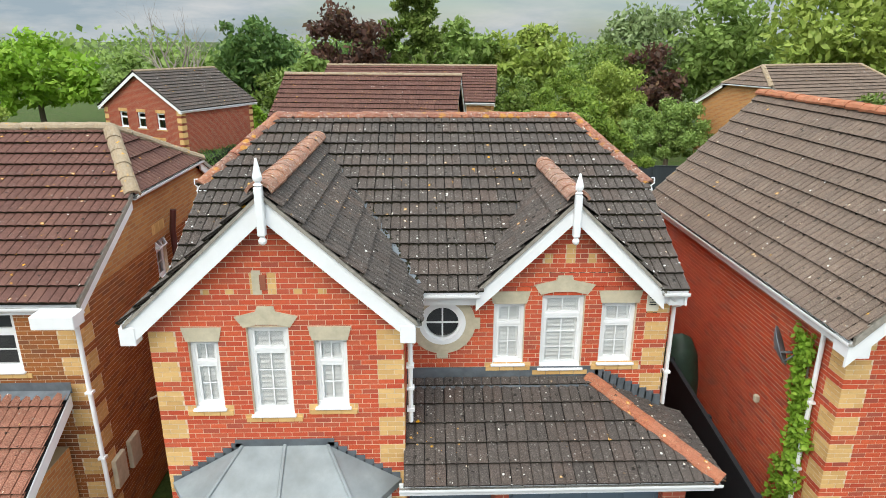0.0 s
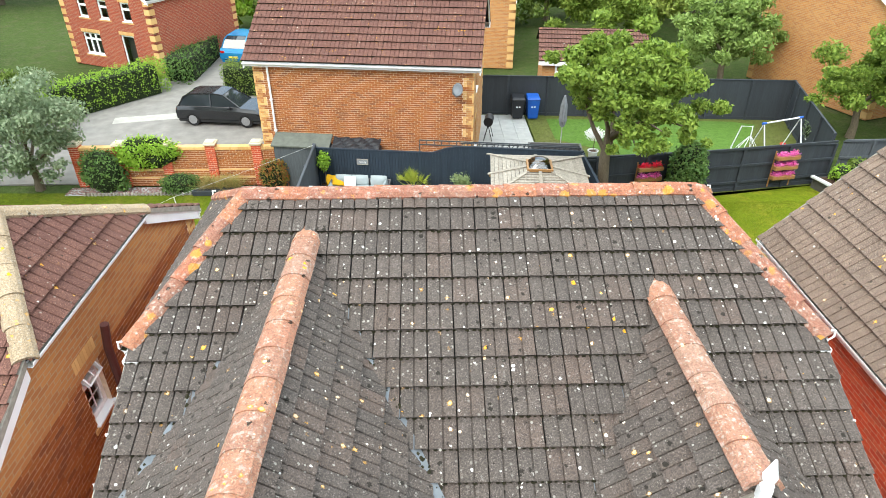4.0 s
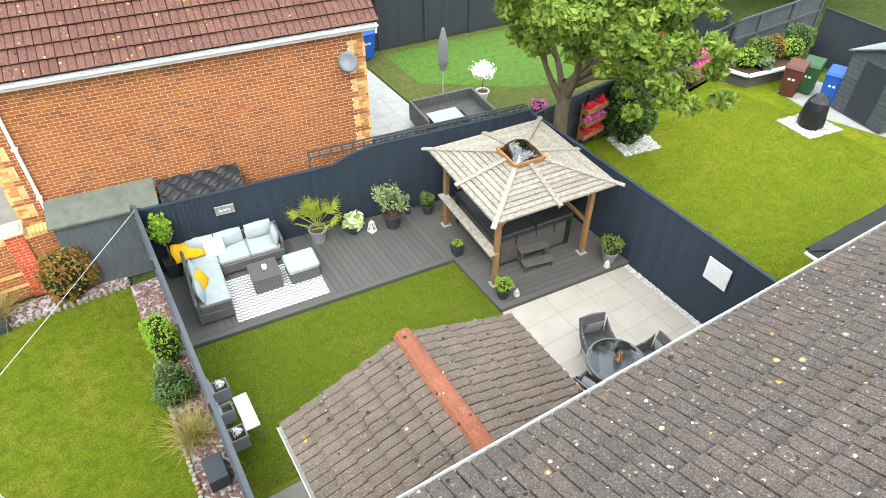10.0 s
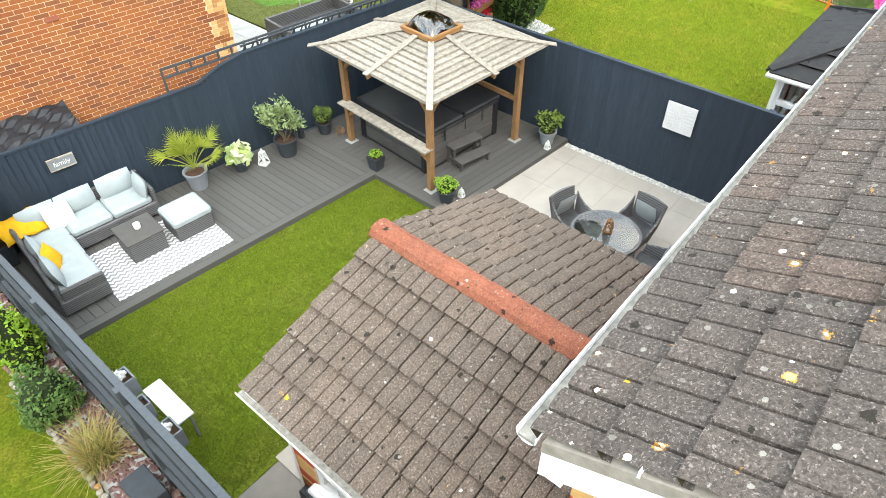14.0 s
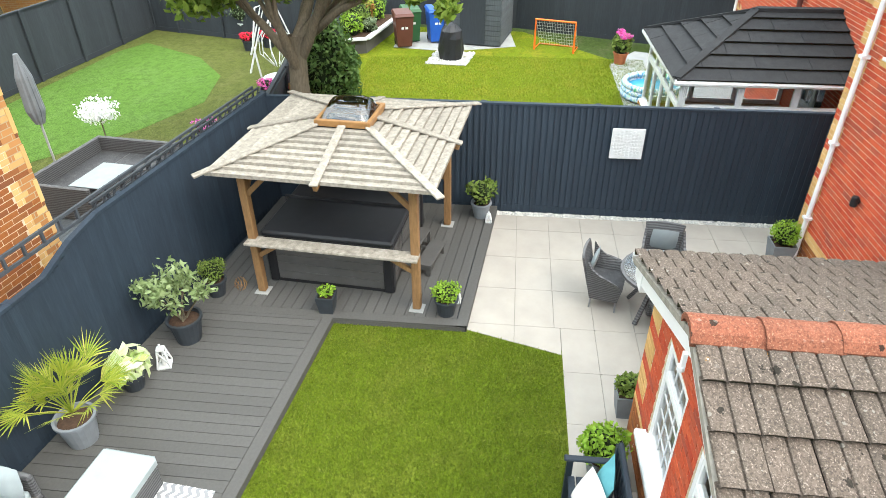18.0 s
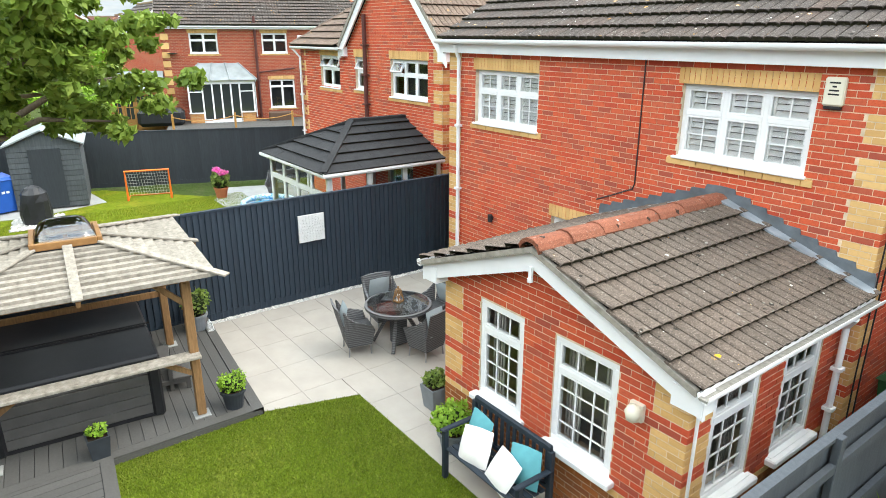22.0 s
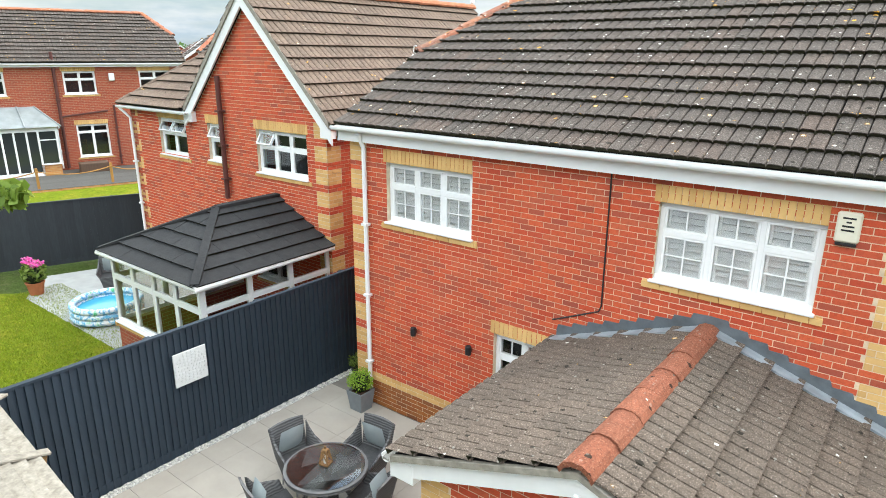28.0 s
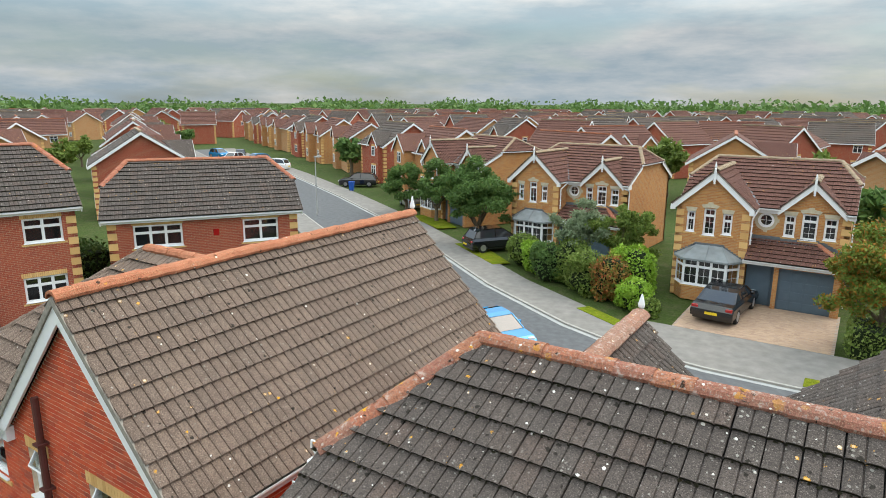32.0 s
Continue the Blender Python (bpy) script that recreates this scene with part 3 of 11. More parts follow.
def roof_slope(parent, pts, mat, name="roof", profile=PROFILE, singles=None, gauge=GAUGE, tile_w=TILE_W, under=FELT, stagger=0.0, seed=0, moss=0):
    """Tiles over a convex outline; pts run anticlockwise as seen from outside, the first two along the eaves."""
    pts = [Vector(p) for p in pts]
    u = (pts[1] - pts[0]).normalized()
    n = (pts[1] - pts[0]).cross(pts[2] - pts[1]).normalized()
    v = n.cross(u)
    m = Matrix((u, v, n)).transposed().to_4x4()
    m.translation = pts[0]
    flat = [((p - pts[0]).dot(u), (p - pts[0]).dot(v)) for p in pts]
    base = Build().prism([p - n * 0.005 for p in pts], -n * 0.02)
    roof = part(name, base, under, parent)
    umin, umax = min(p[0] for p in flat), max(p[0] for p in flat)
    vmax = max(p[1] for p in flat)
    rng = random.Random(seed + int(umax * 100))

    def inside(x, y, slack=0.0):
        for (ax, ay), (bx, by) in zip(flat, flat[1:] + flat[:1]):
            if (bx - ax) * (y - ay) - (by - ay) * (x - ax) < -slack * math.hypot(bx - ax, by - ay):
                return False
        return True

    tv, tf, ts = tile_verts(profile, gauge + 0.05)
    mats = [mat, MOSS_SHADE]
    whole, cut, lone = Build(), Build(), []
    row = 0
    while row * gauge < vmax:
        y = row * gauge - 0.04
        x = math.floor(umin / tile_w) * tile_w - (tile_w * stagger if row % 2 else 0)
        while x < umax:
            corners = [(x, max(y, 0.001)), (x + tile_w, max(y, 0.001)), (x + tile_w, y + gauge + 0.05), (x, y + gauge + 0.05)]
            hits = [inside(a, b) for a, b in corners]
            near = any(hits) or inside(x + tile_w / 2, y + gauge / 2, 0.25)
            if near:
                jx, jz = rng.uniform(-0.004, 0.004), rng.uniform(0, 0.006)
                if all(hits) and singles and singles[0] < x < singles[1] and singles[2] < y < singles[3] and len(lone) < 290:
                    lone.append((x + jx, y, jz))
                else:
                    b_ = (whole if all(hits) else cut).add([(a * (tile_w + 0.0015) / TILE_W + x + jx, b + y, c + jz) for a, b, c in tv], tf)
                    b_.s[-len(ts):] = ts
            x += tile_w
        row += 1
    bm = bmesh.new()
    tmp = cut.mesh("cut", mats)
    bm.from_mesh(tmp)
    for (ax, ay), (bx, by) in list(zip(flat, flat[1:] + flat[:1]))[1:]:
        geom = bm.verts[:] + bm.edges[:] + bm.faces[:]
        bmesh.ops.bisect_plane(bm, geom=geom, dist=1e-5, plane_co=(ax, ay, 0), plane_no=(by - ay, -(bx - ax), 0), clear_outer=True)
    bm.verts.index_update()
    whole.add([tuple(w.co) for w in bm.verts], [[w.index for w in f.verts] for f in bm.faces])
    if len(bm.faces):
        whole.s[-len(bm.faces):] = [f.material_index for f in bm.faces]
    bm.free()
    bpy.data.meshes.remove(tmp)
    whole.v = [tuple(m @ Vector(p)) for p in whole.v]
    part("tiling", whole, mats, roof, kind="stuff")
    if moss:
        lumps, r2, tries = Build(), random.Random(seed + 77), 0
        while tries < moss:
            tries += 1
            x, y = r2.uniform(umin, umax), r2.randrange(1, max(2, int(vmax / gauge))) * gauge - 0.045
            x = round(x / 0.075) * 0.075 + r2.uniform(-0.012, 0.012)
            if not inside(x, y):
                continue
            r = r2.uniform(0.008, 0.03)
            ring = [(x + r * r2.uniform(0.7, 1.3) * math.cos(a), y + 0.8 * r * r2.uniform(0.5, 1.0) * math.sin(a), 0.03) for a in (0, 1.05, 2.1, 3.14, 4.19, 5.24)]
            lumps.add([tuple(m @ Vector(p)) for p in ring + [(x, y, 0.05 + r * 0.7)]], [(i, (i + 1) % 6, 6) for i in range(6)])
        part("moss", lumps, MOSS_SHADE, roof, "dark moss cushions along the tile edges", kind="stuff")
    if lone:
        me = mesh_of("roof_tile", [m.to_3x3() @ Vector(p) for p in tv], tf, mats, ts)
        for x, y, z in lone:
            part("roof_tile", me, None, roof).location = m @ Vector((x, y, z))
    return roof


def ridge_run(parent, p, q, mat=RIDGE, size=0.13, step=0.42, name="ridge_tile"):
    """A row of angled ridge tiles from p to q, each overlapping the next."""
    p, q = Vector(p), Vector(q)
    d = q - p
    x = d.normalized()
    y = UP.cross(x).normalized()
    z = x.cross(y)
    count = max(1, round(d.length / step))
    length = d.length / count
    arc = [(-1.0, -0.62), (-0.72, -0.18), (-0.3, 0.06), (0.3, 0.06), (0.72, -0.18), (1.0, -0.62)]
    b = Build()
    for s, (xa, lift) in enumerate(((-0.012, 0.014), (length + 0.012, 0.0))):
        b.v += [tuple(x * xa + y * (size * a * (1.03 if s == 0 else 1)) + z * (size * c * 0.9 + lift + 0.068)) for a, c in arc]
        b.v += [tuple(x * xa + y * (size * a * 0.9) + z * (size * c * 0.9 + lift + 0.024)) for a, c in arc]
    k = len(arc)
    for i in range(k - 1):
        b.f += [(i, i + 1, 2 * k + i + 1, 2 * k + i), (k + i + 1, k + i, i, i + 1), (2 * k + i, 2 * k + i + 1, 3 * k + i + 1, 3 * k + i)]
    b.f += [(0, 2 * k, 3 * k, k), (k - 1, 2 * k - 1, 4 * k - 1, 3 * k - 1)]
    b.s = [0] * len(b.f)
    me = b.mesh(name, mat)
    rng = random.Random(int(p.x * 100 + p.y * 10))
    for i in range(count):
        ob = part(name, me, None, parent)
        ob.location = p + x * (i * length) + z * rng.uniform(-0.004, 0.008) + y * rng.uniform(-0.006, 0.006)


def gutter(parent, p, q, mat=PVC):
    """An open half-round channel along p-q, with its brackets' shadow line and dark silt in it."""
    p, q = Vector(p), Vector(q)
    x = (q - p).normalized()
    y = UP.cross(x).normalized()
    n, b = 8, Build()
    ring = [(0.055 * math.cos(math.pi + math.pi * i / n), 0.055 * math.sin(math.pi + math.pi * i / n)) for i in range(n + 1)]
    ring = [(-0.055, 0.022)] + ring + [(0.055, 0.022), (0.046, 0.022)] + [(0.84 * a, 0.84 * c) for a, c in reversed(ring)] + [(-0.046, 0.022)]
    for e in (p, q):
        b.v += [tuple(e + y * a + UP * c) for a, c in ring]
    k = len(ring)
    b.f = [(i, (i + 1) % k, k + (i + 1) % k, k + i) for i in range(k)] + [tuple(range(k)), tuple(range(2 * k - 1, k - 1, -1))]
    b.s = [0] * len(b.f)
    g = part("gutter", b, mat, parent)
    part("silt", Build().bar(p - UP * 0.022, q - UP * 0.022, 0.085, 0.02), GUTTER_SILT, g)


def downpipe(parent, pts, mat=PVC, r=0.036):
    pipe = part("downpipe", Build().tube(pts, r, 10), mat, parent)
    top, low = Vector(pts[-2]), Vector(pts[-1])
    b = Build()
    for k in range(1, 4):
        c = top.lerp(low, k / 3.6)
        b.box(c.x - r * 1.5, c.y - r * 1.5, c.z - 0.02, c.x + r * 1.5, c.y + r * 1.5, c.z + 0.02)
    part("bracket", b, mat, pipe)


def barge(parent, p, q, out, h=0.24, t=0.04, mat=PVC, name="bargeboard"):
    """A board under a sloping verge, hanging h below p-q; out: the way it faces."""
    p, q, o = Vector(p), Vector(q), Vector(out)
    part(name, Build().prism([p, q, q - UP * h, p - UP * h], o * t), mat, parent)


def finial(parent, at, h=0.75):
    b = Build()
    x, y, z = at
    b.box(x - 0.05, y - 0.05, z - 0.5, x + 0.05, y + 0.05, z + 0.12, bevel=0.012)
    b.lathe([(0.028, 0.12), (0.06, 0.14), (0.03, 0.17), (0.055, 0.2), (0.06, 0.24), (0.045, 0.3), (0.012, h * 0.62)], 10, at=(x, y, z))
    b.lathe([(0.02, -0.62), (0.05, -0.59), (0.055, -0.56), (0.03, -0.52), (0.04, -0.5)], 10, at=(x, y, z))
    part("finial", b, PVC, parent, "white turned gable finial")


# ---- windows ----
def window(parent, o, u, w, h, cols=1, transom=0.36, bars=(2, 2), shutters=True, open_top=False, sill=True, glass=GLASS, deep=0.09, room=UNLIT, name="window", curtain=False, course=BUFF):
    """A white window in a wall: o the lower left corner seen from outside, u the way to the right. Frame, lights, panes, bars, shutters."""
    o, u = Vector(o), Vector(u).normalized()
    n = u.cross(UP)
    m = Matrix((u, -n, UP)).transposed().to_4x4()
    m.translation = o
    f = 0.06
    b = Build()
    d0, d1 = deep - 0.02, deep + 0.05
    b.box(0, d0, 0, w, d1, f, 0, m, 0.008).box(0, d0, h - f, w, d1, h, 0, m, 0.008)
    b.box(0, d0, f, f, d1, h - f, 0, m, 0.008).box(w - f, d0, f, w, d1, h - f, 0, m, 0.008)
    cw = (w - 2 * f) / cols
    zt = h - transom if transom else h - f
    for c in range(1, cols):
        x = f + c * cw
        b.box(x - 0.03, d0 + 0.004, f, x + 0.03, d1, h - f, 0, m, 0.006)
    if transom:
        for c in range(cols):
            b.box(f + c * cw + (0.03 if c else 0), d0 + 0.002, zt - 0.03, f + (c + 1) * cw - (0.03 if c < cols - 1 else 0), d1, zt + 0.03, 0, m, 0.006)
    frame_ob = part(name, b, PVC, parent, "white framed window")
    if sill:
        part("sill", Build().box(-0.03, -0.05, -0.03, w + 0.03, d0 + 0.012, 0.005, 0, m, 0.008), PVC, frame_ob)
        if course is not None:
            br, a = Build(), -0.11
            while a < w + 0.1:
                br.box(a + 0.004, -0.022, -0.107, min(a + 0.216, w + 0.11), 0.03, -0.034, 0, m)
                a += 0.22
            part("brick_sill", br, course, frame_ob, "buff brick sill course")
    pane, bar, slat, sash = Build(), Build(), Build(), Build()
    lights = []
    for c in range(cols):
        x0, x1 = f + c * cw + (0.03 if c else 0), f + (c + 1) * cw - (0.03 if c < cols - 1 else 0)
        lights.append((x0, x1, f, zt - (0.03 if transom else 0), False))
        if transom:
            lights.append((x0, x1, zt + 0.03, h - f, True))
    for x0, x1, za, zb, upper in lights:
        g = 0.026 if (upper or cols > 1) else 0.03
        r = [(x0, za), (x1, za), (x1, zb), (x0, zb)]
        b2 = Build()
        b2.box(x0, d0 + 0.006, za, x1, d1 - 0.01, za + g, 0, None).box(x0, d0 + 0.006, zb - g, x1, d1 - 0.01, zb, 0, None)
        b2.box(x0, d0 + 0.006, za + g, x0 + g, d1 - 0.01, zb - g).box(x1 - g, d0 + 0.006, za + g, x1, d1 - 0.01, zb - g)
        pz = [(x0 + g, d0 + 0.03, za + g), (x1 - g, d0 + 0.03, za + g), (x1 - g, d0 + 0.03, zb - g), (x0 + g, d0 + 0.03, zb - g)]
        tilt = Matrix.Identity(4)
        if upper and open_top and x0 < f + open_top * cw:
            tilt = Matrix.Translation((0, d0, zb)) @ Matrix.Rotation(radians(-32), 4, "X") @ Matrix.Translation((0, -d0, -zb))
        sash.add([m @ tilt @ Vector(p) for p in b2.v], b2.f)
        pane.add([m @ tilt @ Vector(p) for p in pz], [(0, 1, 2, 3)])
        nx, nz = bars[0], 1 if upper else bars[1]
        b3 = Build()
        for k in range(1, nx):
            x = x0 + (x1 - x0) * k / nx
            b3.box(x - 0.009, d0 + 0.022, za + g, x + 0.009, d0 + 0.036, zb - g)
        for k in range(1, nz):
            z = za + (zb - za) * k / nz
            b3.box(x0 + g, d0 + 0.023, z - 0.009, x1 - g, d0 + 0.035, z + 0.009)
        bar.add([m @ tilt @ Vector(p) for p in b3.v], b3.f)
        if shutters:
            k = za + 0.055
            sx0, sx1 = x0 + 0.02, x1 - 0.02
            slat.box(sx0 + 0.008, d1 - 0.024, za + 0.028, sx0 + 0.04, d1 - 0.004, zb - 0.028, 0, m).box(sx1 - 0.04, d1 - 0.024, za + 0.028, sx1 - 0.008, d1 - 0.004, zb - 0.028, 0, m)
            while k < zb - 0.045:
                mm = m @ Matrix.Translation((0, d1 - 0.012, k)) @ Matrix.Rotation(radians(57), 4, "X")
                slat.box(sx0 + 0.04, -0.035, -0.004, sx1 - 0.04, 0.035, 0.004, 0, mm)
                k += 0.073
    part("sash", sash, PVC, frame_ob)
    p_ob = part("pane", pane, glass, frame_ob)
    p_ob.visible_shadow = False
    if bar.v:
        part("glazing_bar", bar, PVC, frame_ob)
    if shutters:
        part("shutter", slat, LACQUER, frame_ob, "white louvred shutter")
    if curtain:
        cb = Build()
        for side in (0, 1):
            k = 9
            for i in range(k):
                xa = f + (i * 0.022 if side == 0 else w - 2 * f - 0.022 * k + i * 0.022)
                cb.box(xa, d1 + 0.08 + (0.02 if i % 2 else 0), 0.02, xa + 0.024, d1 + 0.10 + (0.02 if i % 2 else 0), h - 0.02, 0, m)
        part("curtain", cb, CURTAIN, frame_ob, "pale gathered curtain")
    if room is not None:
        # added near-black sheet: the shade of an unlit room as colour
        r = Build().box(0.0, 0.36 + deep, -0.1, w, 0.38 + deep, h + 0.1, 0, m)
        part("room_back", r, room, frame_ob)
    return frame_ob


CURTAIN = plain("curtain_cloth", (0.55, 0.53, 0.5), 0.95, 0.1, 5)


def far_brick(name, tones, mortar):
    """Brickwork for walls that stay far off."""
    m = material(name, tones[0], 0.9)
    n = Nodes(m)
    sep = n.t.nodes.new("ShaderNodeSeparateXYZ")
    n.link(n.co, sep.inputs[0])
    com = n.t.nodes.new("ShaderNodeCombineXYZ")
    n.link(n.math("ADD", sep.outputs[0], sep.outputs[1]), com.inputs[0])
    n.link(sep.outputs[2], com.inputs[1])
    br = n.node("ShaderNodeTexBrick", Scale=1.0, Mortar_Size=0.006, Brick_Width=0.225, Row_Height=0.075, Bias=0.0)
    n.link(com.outputs[0], br.inputs["Vector"])
    for k, c in (("Color1", tones[0]), ("Color2", tones[1]), ("Mortar", mortar)):
        br.inputs[k].default_value = (*c, 1)
    c = n.mix(n.math("MULTIPLY", n.step(n.noise(0.8, 4), 0.4, 0.8), 0.3), br.outputs["Color"], tones[2])
    n.color(c)
    n.bump(br.outputs["Fac"], 0.4, -0.01)
    return m


RED_FAR = far_brick("red_brickwork", [(0.36, 0.075, 0.04), (0.27, 0.055, 0.035), (0.42, 0.13, 0.07)], (0.38, 0.26, 0.17))
ORANGE_FAR = far_brick("orange_brickwork", [(0.50, 0.23, 0.075), (0.38, 0.15, 0.055), (0.54, 0.30, 0.12)], (0.42, 0.33, 0.2))


def flat_quoins(parent, o, u, width, top, w=0.36, both=(True, True)):
    o, u = Vector(o), Vector(u).normalized()
    n = u.cross(UP)
    m = Matrix((u, -n, UP)).transposed().to_4x4()
    m.translation = o
    for side in (0, 1):
        if not both[side]:
            continue
        b = Build()
        k = 0
        while (k + 1) * 0.45 <= top + 0.1:
            a = 0.0 if side == 0 else width - w
            b.box(a - 0.006, -0.008, k * 0.45 + 0.06, a + w + 0.006, 0.05, min(top, k * 0.45 + 0.36), 0, m)
            k += 1
        part("quoin", b, BUFF, parent)


def keystone_lintel(parent, o, u, w, z, h=0.2, key=False):
    """A splayed cast stone lintel over an opening whose middle is at o."""
    o, u = Vector(o), Vector(u).normalized()
    n = u.cross(UP)
    b = Build()
    if key:
        pts = [(-w / 2 - 0.03, 0), (-w / 4, 0.045), (w / 4, 0.045), (w / 2 + 0.03, 0), (w / 2 + 0.14, 0.16), (0.13, 0.235), (0.11, 0.31), (-0.11, 0.31), (-0.13, 0.235), (-w / 2 - 0.14, 0.16)]
    else:
        pts = [(-w / 2 - 0.02, 0), (w / 2 + 0.02, 0), (w / 2 + 0.07, h), (-w / 2 - 0.07, h)]
    b.prism([o + u * x + UP * (z + y) + n * 0.018 for x, y in pts], -n * 0.1)
    part("lintel", b, STONE, parent, "splayed cast stone lintel")


def soldier_lintel(parent, o, u, w, z, h=0.2):
    """A row of upright buff bricks over an opening; o: its left end."""
    o, u = Vector(o), Vector(u).normalized()
    n = u.cross(UP)
    m = Matrix((u, -n, UP)).transposed().to_4x4()
    m.translation = o
    b = Build()
    k = 0
    while (k + 1) * 0.075 <= w + 0.01:
        b.box(k * 0.075 + 0.004, -0.004, z + 0.004, (k + 1) * 0.075 - 0.004, 0.06, z + h, 0, m)
        k += 1
    b.box(0, 0.004, z, w, 0.08, z + h, 1, m)
    part("soldier_course", b, [BUFF, MORTAR], parent, "buff soldier course lintel")


def circle_window(parent, at, r=0.30):
    """A round window in a stone ring with four keys, facing -y."""
    x, y, z = at
    n = 32
    ring = Build()

    def hoop(b, r0, r1, ya, yb):
        k = len(b.v)
        for i in range(n):
            a = 2 * math.pi * i / n
            for rr, yy in ((r0, ya), (r1, ya), (r1, yb), (r0, yb)):
                b.v.append((x + rr * math.cos(a), yy, z + rr * math.sin(a)))
        for i in range(n):
            j = (i + 1) % n
            for c in range(4):
                d = (c + 1) % 4
                b.f.append((k + 4 * i + c, k + 4 * j + c, k + 4 * j + d, k + 4 * i + d))
                b.s.append(0)

    hoop(ring, r, r + 0.15, y - 0.02, y + 0.08)
    for a in range(4):
        m = Matrix.Translation((x, y, z)) @ Matrix.Rotation(a * math.pi / 2, 4, "Y")
        ring.box(-0.09, -0.03, r + 0.1, 0.09, 0.06, r + 0.22, 0, m)
    part("stone_surround", ring, STONE, parent, "round cast stone window surround")
    f = Build()
    hoop(f, r - 0.07, r, y - 0.012, y + 0.09)
    hoop(f, r - 0.11, r - 0.06, y + 0.02, y + 0.08)
    f.box(x - 0.012, y + 0.03, z - r + 0.08, x + 0.012, y + 0.05, z + r - 0.08).box(x - r + 0.08, y + 0.031, z - 0.012, x + r - 0.08, y + 0.049, z + 0.012)
    w = part("round_window", f, PVC, parent, "white round window")
    g = Build().add([(x + (r - 0.08) * math.cos(2 * math.pi * i / n), y + 0.04, z + (r - 0.08) * math.sin(2 * math.pi * i / n)) for i in range(n)], [tuple(range(n))])
    part("pane", g, GLASS, w).visible_shadow = False
    # added dark sheet stands in for the shade behind the round pane
    part("room_back", Build().box(x - r, y + 0.3, z - r, x + r, y + 0.32, z + r), UNLIT, w)


def gabled_front_house(at, turn, brick, flat, tile, ridge_mat, label, near=False, shutters=True, plinth=6):
    """The two-gabled house: projecting gable with a bay, round window, small gable, lean-to porch with garage. Front faces -y."""
    h = thing("house", at, turn, label, "house")
    X, F, R, B = 3.74, -3.78, 3.72, -4.93
    W = dict(main=brick if near else flat, detail=near)
    top = 4.62
    bw = {"u": (1, 0, 0)}
    # openings: (x0, x1, z0, z1)
    bay_w = [(-3.23, -2.83, 3.33, 4.36), (-2.44, -1.88, 3.22, 4.55), (-1.55, -1.11, 3.33, 4.36)]
    east_w = [(1.01, 1.49, 3.35, 4.38), (1.75, 2.41, 3.27, 4.52), (2.68, 3.22, 3.35, 4.38)]
    rear_w = [(1.38, 2.97, 3.31, 4.23), (-2.86, -1.20, 3.31, 4.23), (0.0, 0.95, 1.0, 2.0)]
    o = -X
    if near:
        mid = 1.58
        dots = [(mid + a, mid + b, 5.02, c) for a, b, c in ((-0.82, -0.71, 5.09), (-0.5, -0.39, 5.09), (-0.17, -0.06, 5.32), (0.06, 0.17, 5.32), (0.39, 0.5, 5.09), (0.71, 0.82, 5.09))]
        wall = brick_wall(h, (o, B, 0), (1, 0, 0), 3.4, top, [(a - o, b - o, c, d) for a, b, c, d in bay_w], peak=(1.69, 6.22), quoins=(True, True), plinth=plinth, band=1,
                          trims=[(a - o - 0.12, b - o + 0.12, c - 0.08, c) for a, b, c, d in bay_w] + dots, name="front_wall", **W)
        part("air_vent", Build().box(-X + 1.44, B - 0.006, 5.02, -X + 1.56, B + 0.02, 5.36), STONE, wall)
        wall = brick_wall(h, (-0.34, F, 0), (1, 0, 0), 4.08, top, [(a + 0.34, b + 0.34, c, d) for a, b, c, d in east_w] + [(0.56 - 0.38, 0.56 + 0.38, 3.68, 4.44)], quoins=(False, True), plinth=plinth, band=1,
                          trims=[(a + 0.34 - 0.12, b + 0.34 + 0.12, c - 0.08, c) for a, b, c, d in east_w], name="front_wall", **W)
        brick_wall(h, (0.71, F, 0), (1, 0, 0), 2.86, top + 0.03, peak=(1.43, 5.86), quoins=(False, False), z0=4.65, trims=[(1.36, 1.5, 5.05, 5.28), (1.04, 1.16, 5.05, 5.13), (1.7, 1.82, 5.05, 5.13)], name="gable_wall", **W)
    else:
        for o2, w2, ops, pk, q, yy in ((-X, 3.4, bay_w, (1.69, 6.22), (True, True), B), (-0.34, 4.08, east_w, None, (False, True), F)):
            wall = brick_wall(h, (o2, yy, 0), (1, 0, 0), w2, top, [(a - o2, b - o2, c, d) for a, b, c, d in ops] + ([(0.18, 0.94, 3.68, 4.44)] if pk is None else []), peak=pk, name="front_wall", **W)
            flat_quoins(wall, (o2, yy, 0), (1, 0, 0), w2, top, both=q)
        brick_wall(h, (0.71, F, 0), (1, 0, 0), 2.86, top + 0.03, peak=(1.43, 5.86), z0=4.65, name="gable_wall", **W)
    # bay sides, side walls, rear
    brick_wall(h, (-0.34, B + 0.02, 0), (0, 1, 0), F - B, top, quoins=(True, False), name="side_wall", **W)
    for ox, uy, oy, q in ((-X, -1, R, (True, True)), (X, 1, F, (True, True))):
        length = R - B if ox < 0 else R - F
        w = brick_wall(h, (ox, oy, 0), (0, uy, 0), length, top, quoins=q, plinth=plinth, band=1, name="side_wall", **W)
        tr = Build().prism([(ox, R, top), (ox, -R, top), (ox, -1.85, 5.66), (ox, 1.85, 5.66)], (0.24 if ox < 0 else -0.24, 0, 0))
        part("gable_end", tr, flat, w)
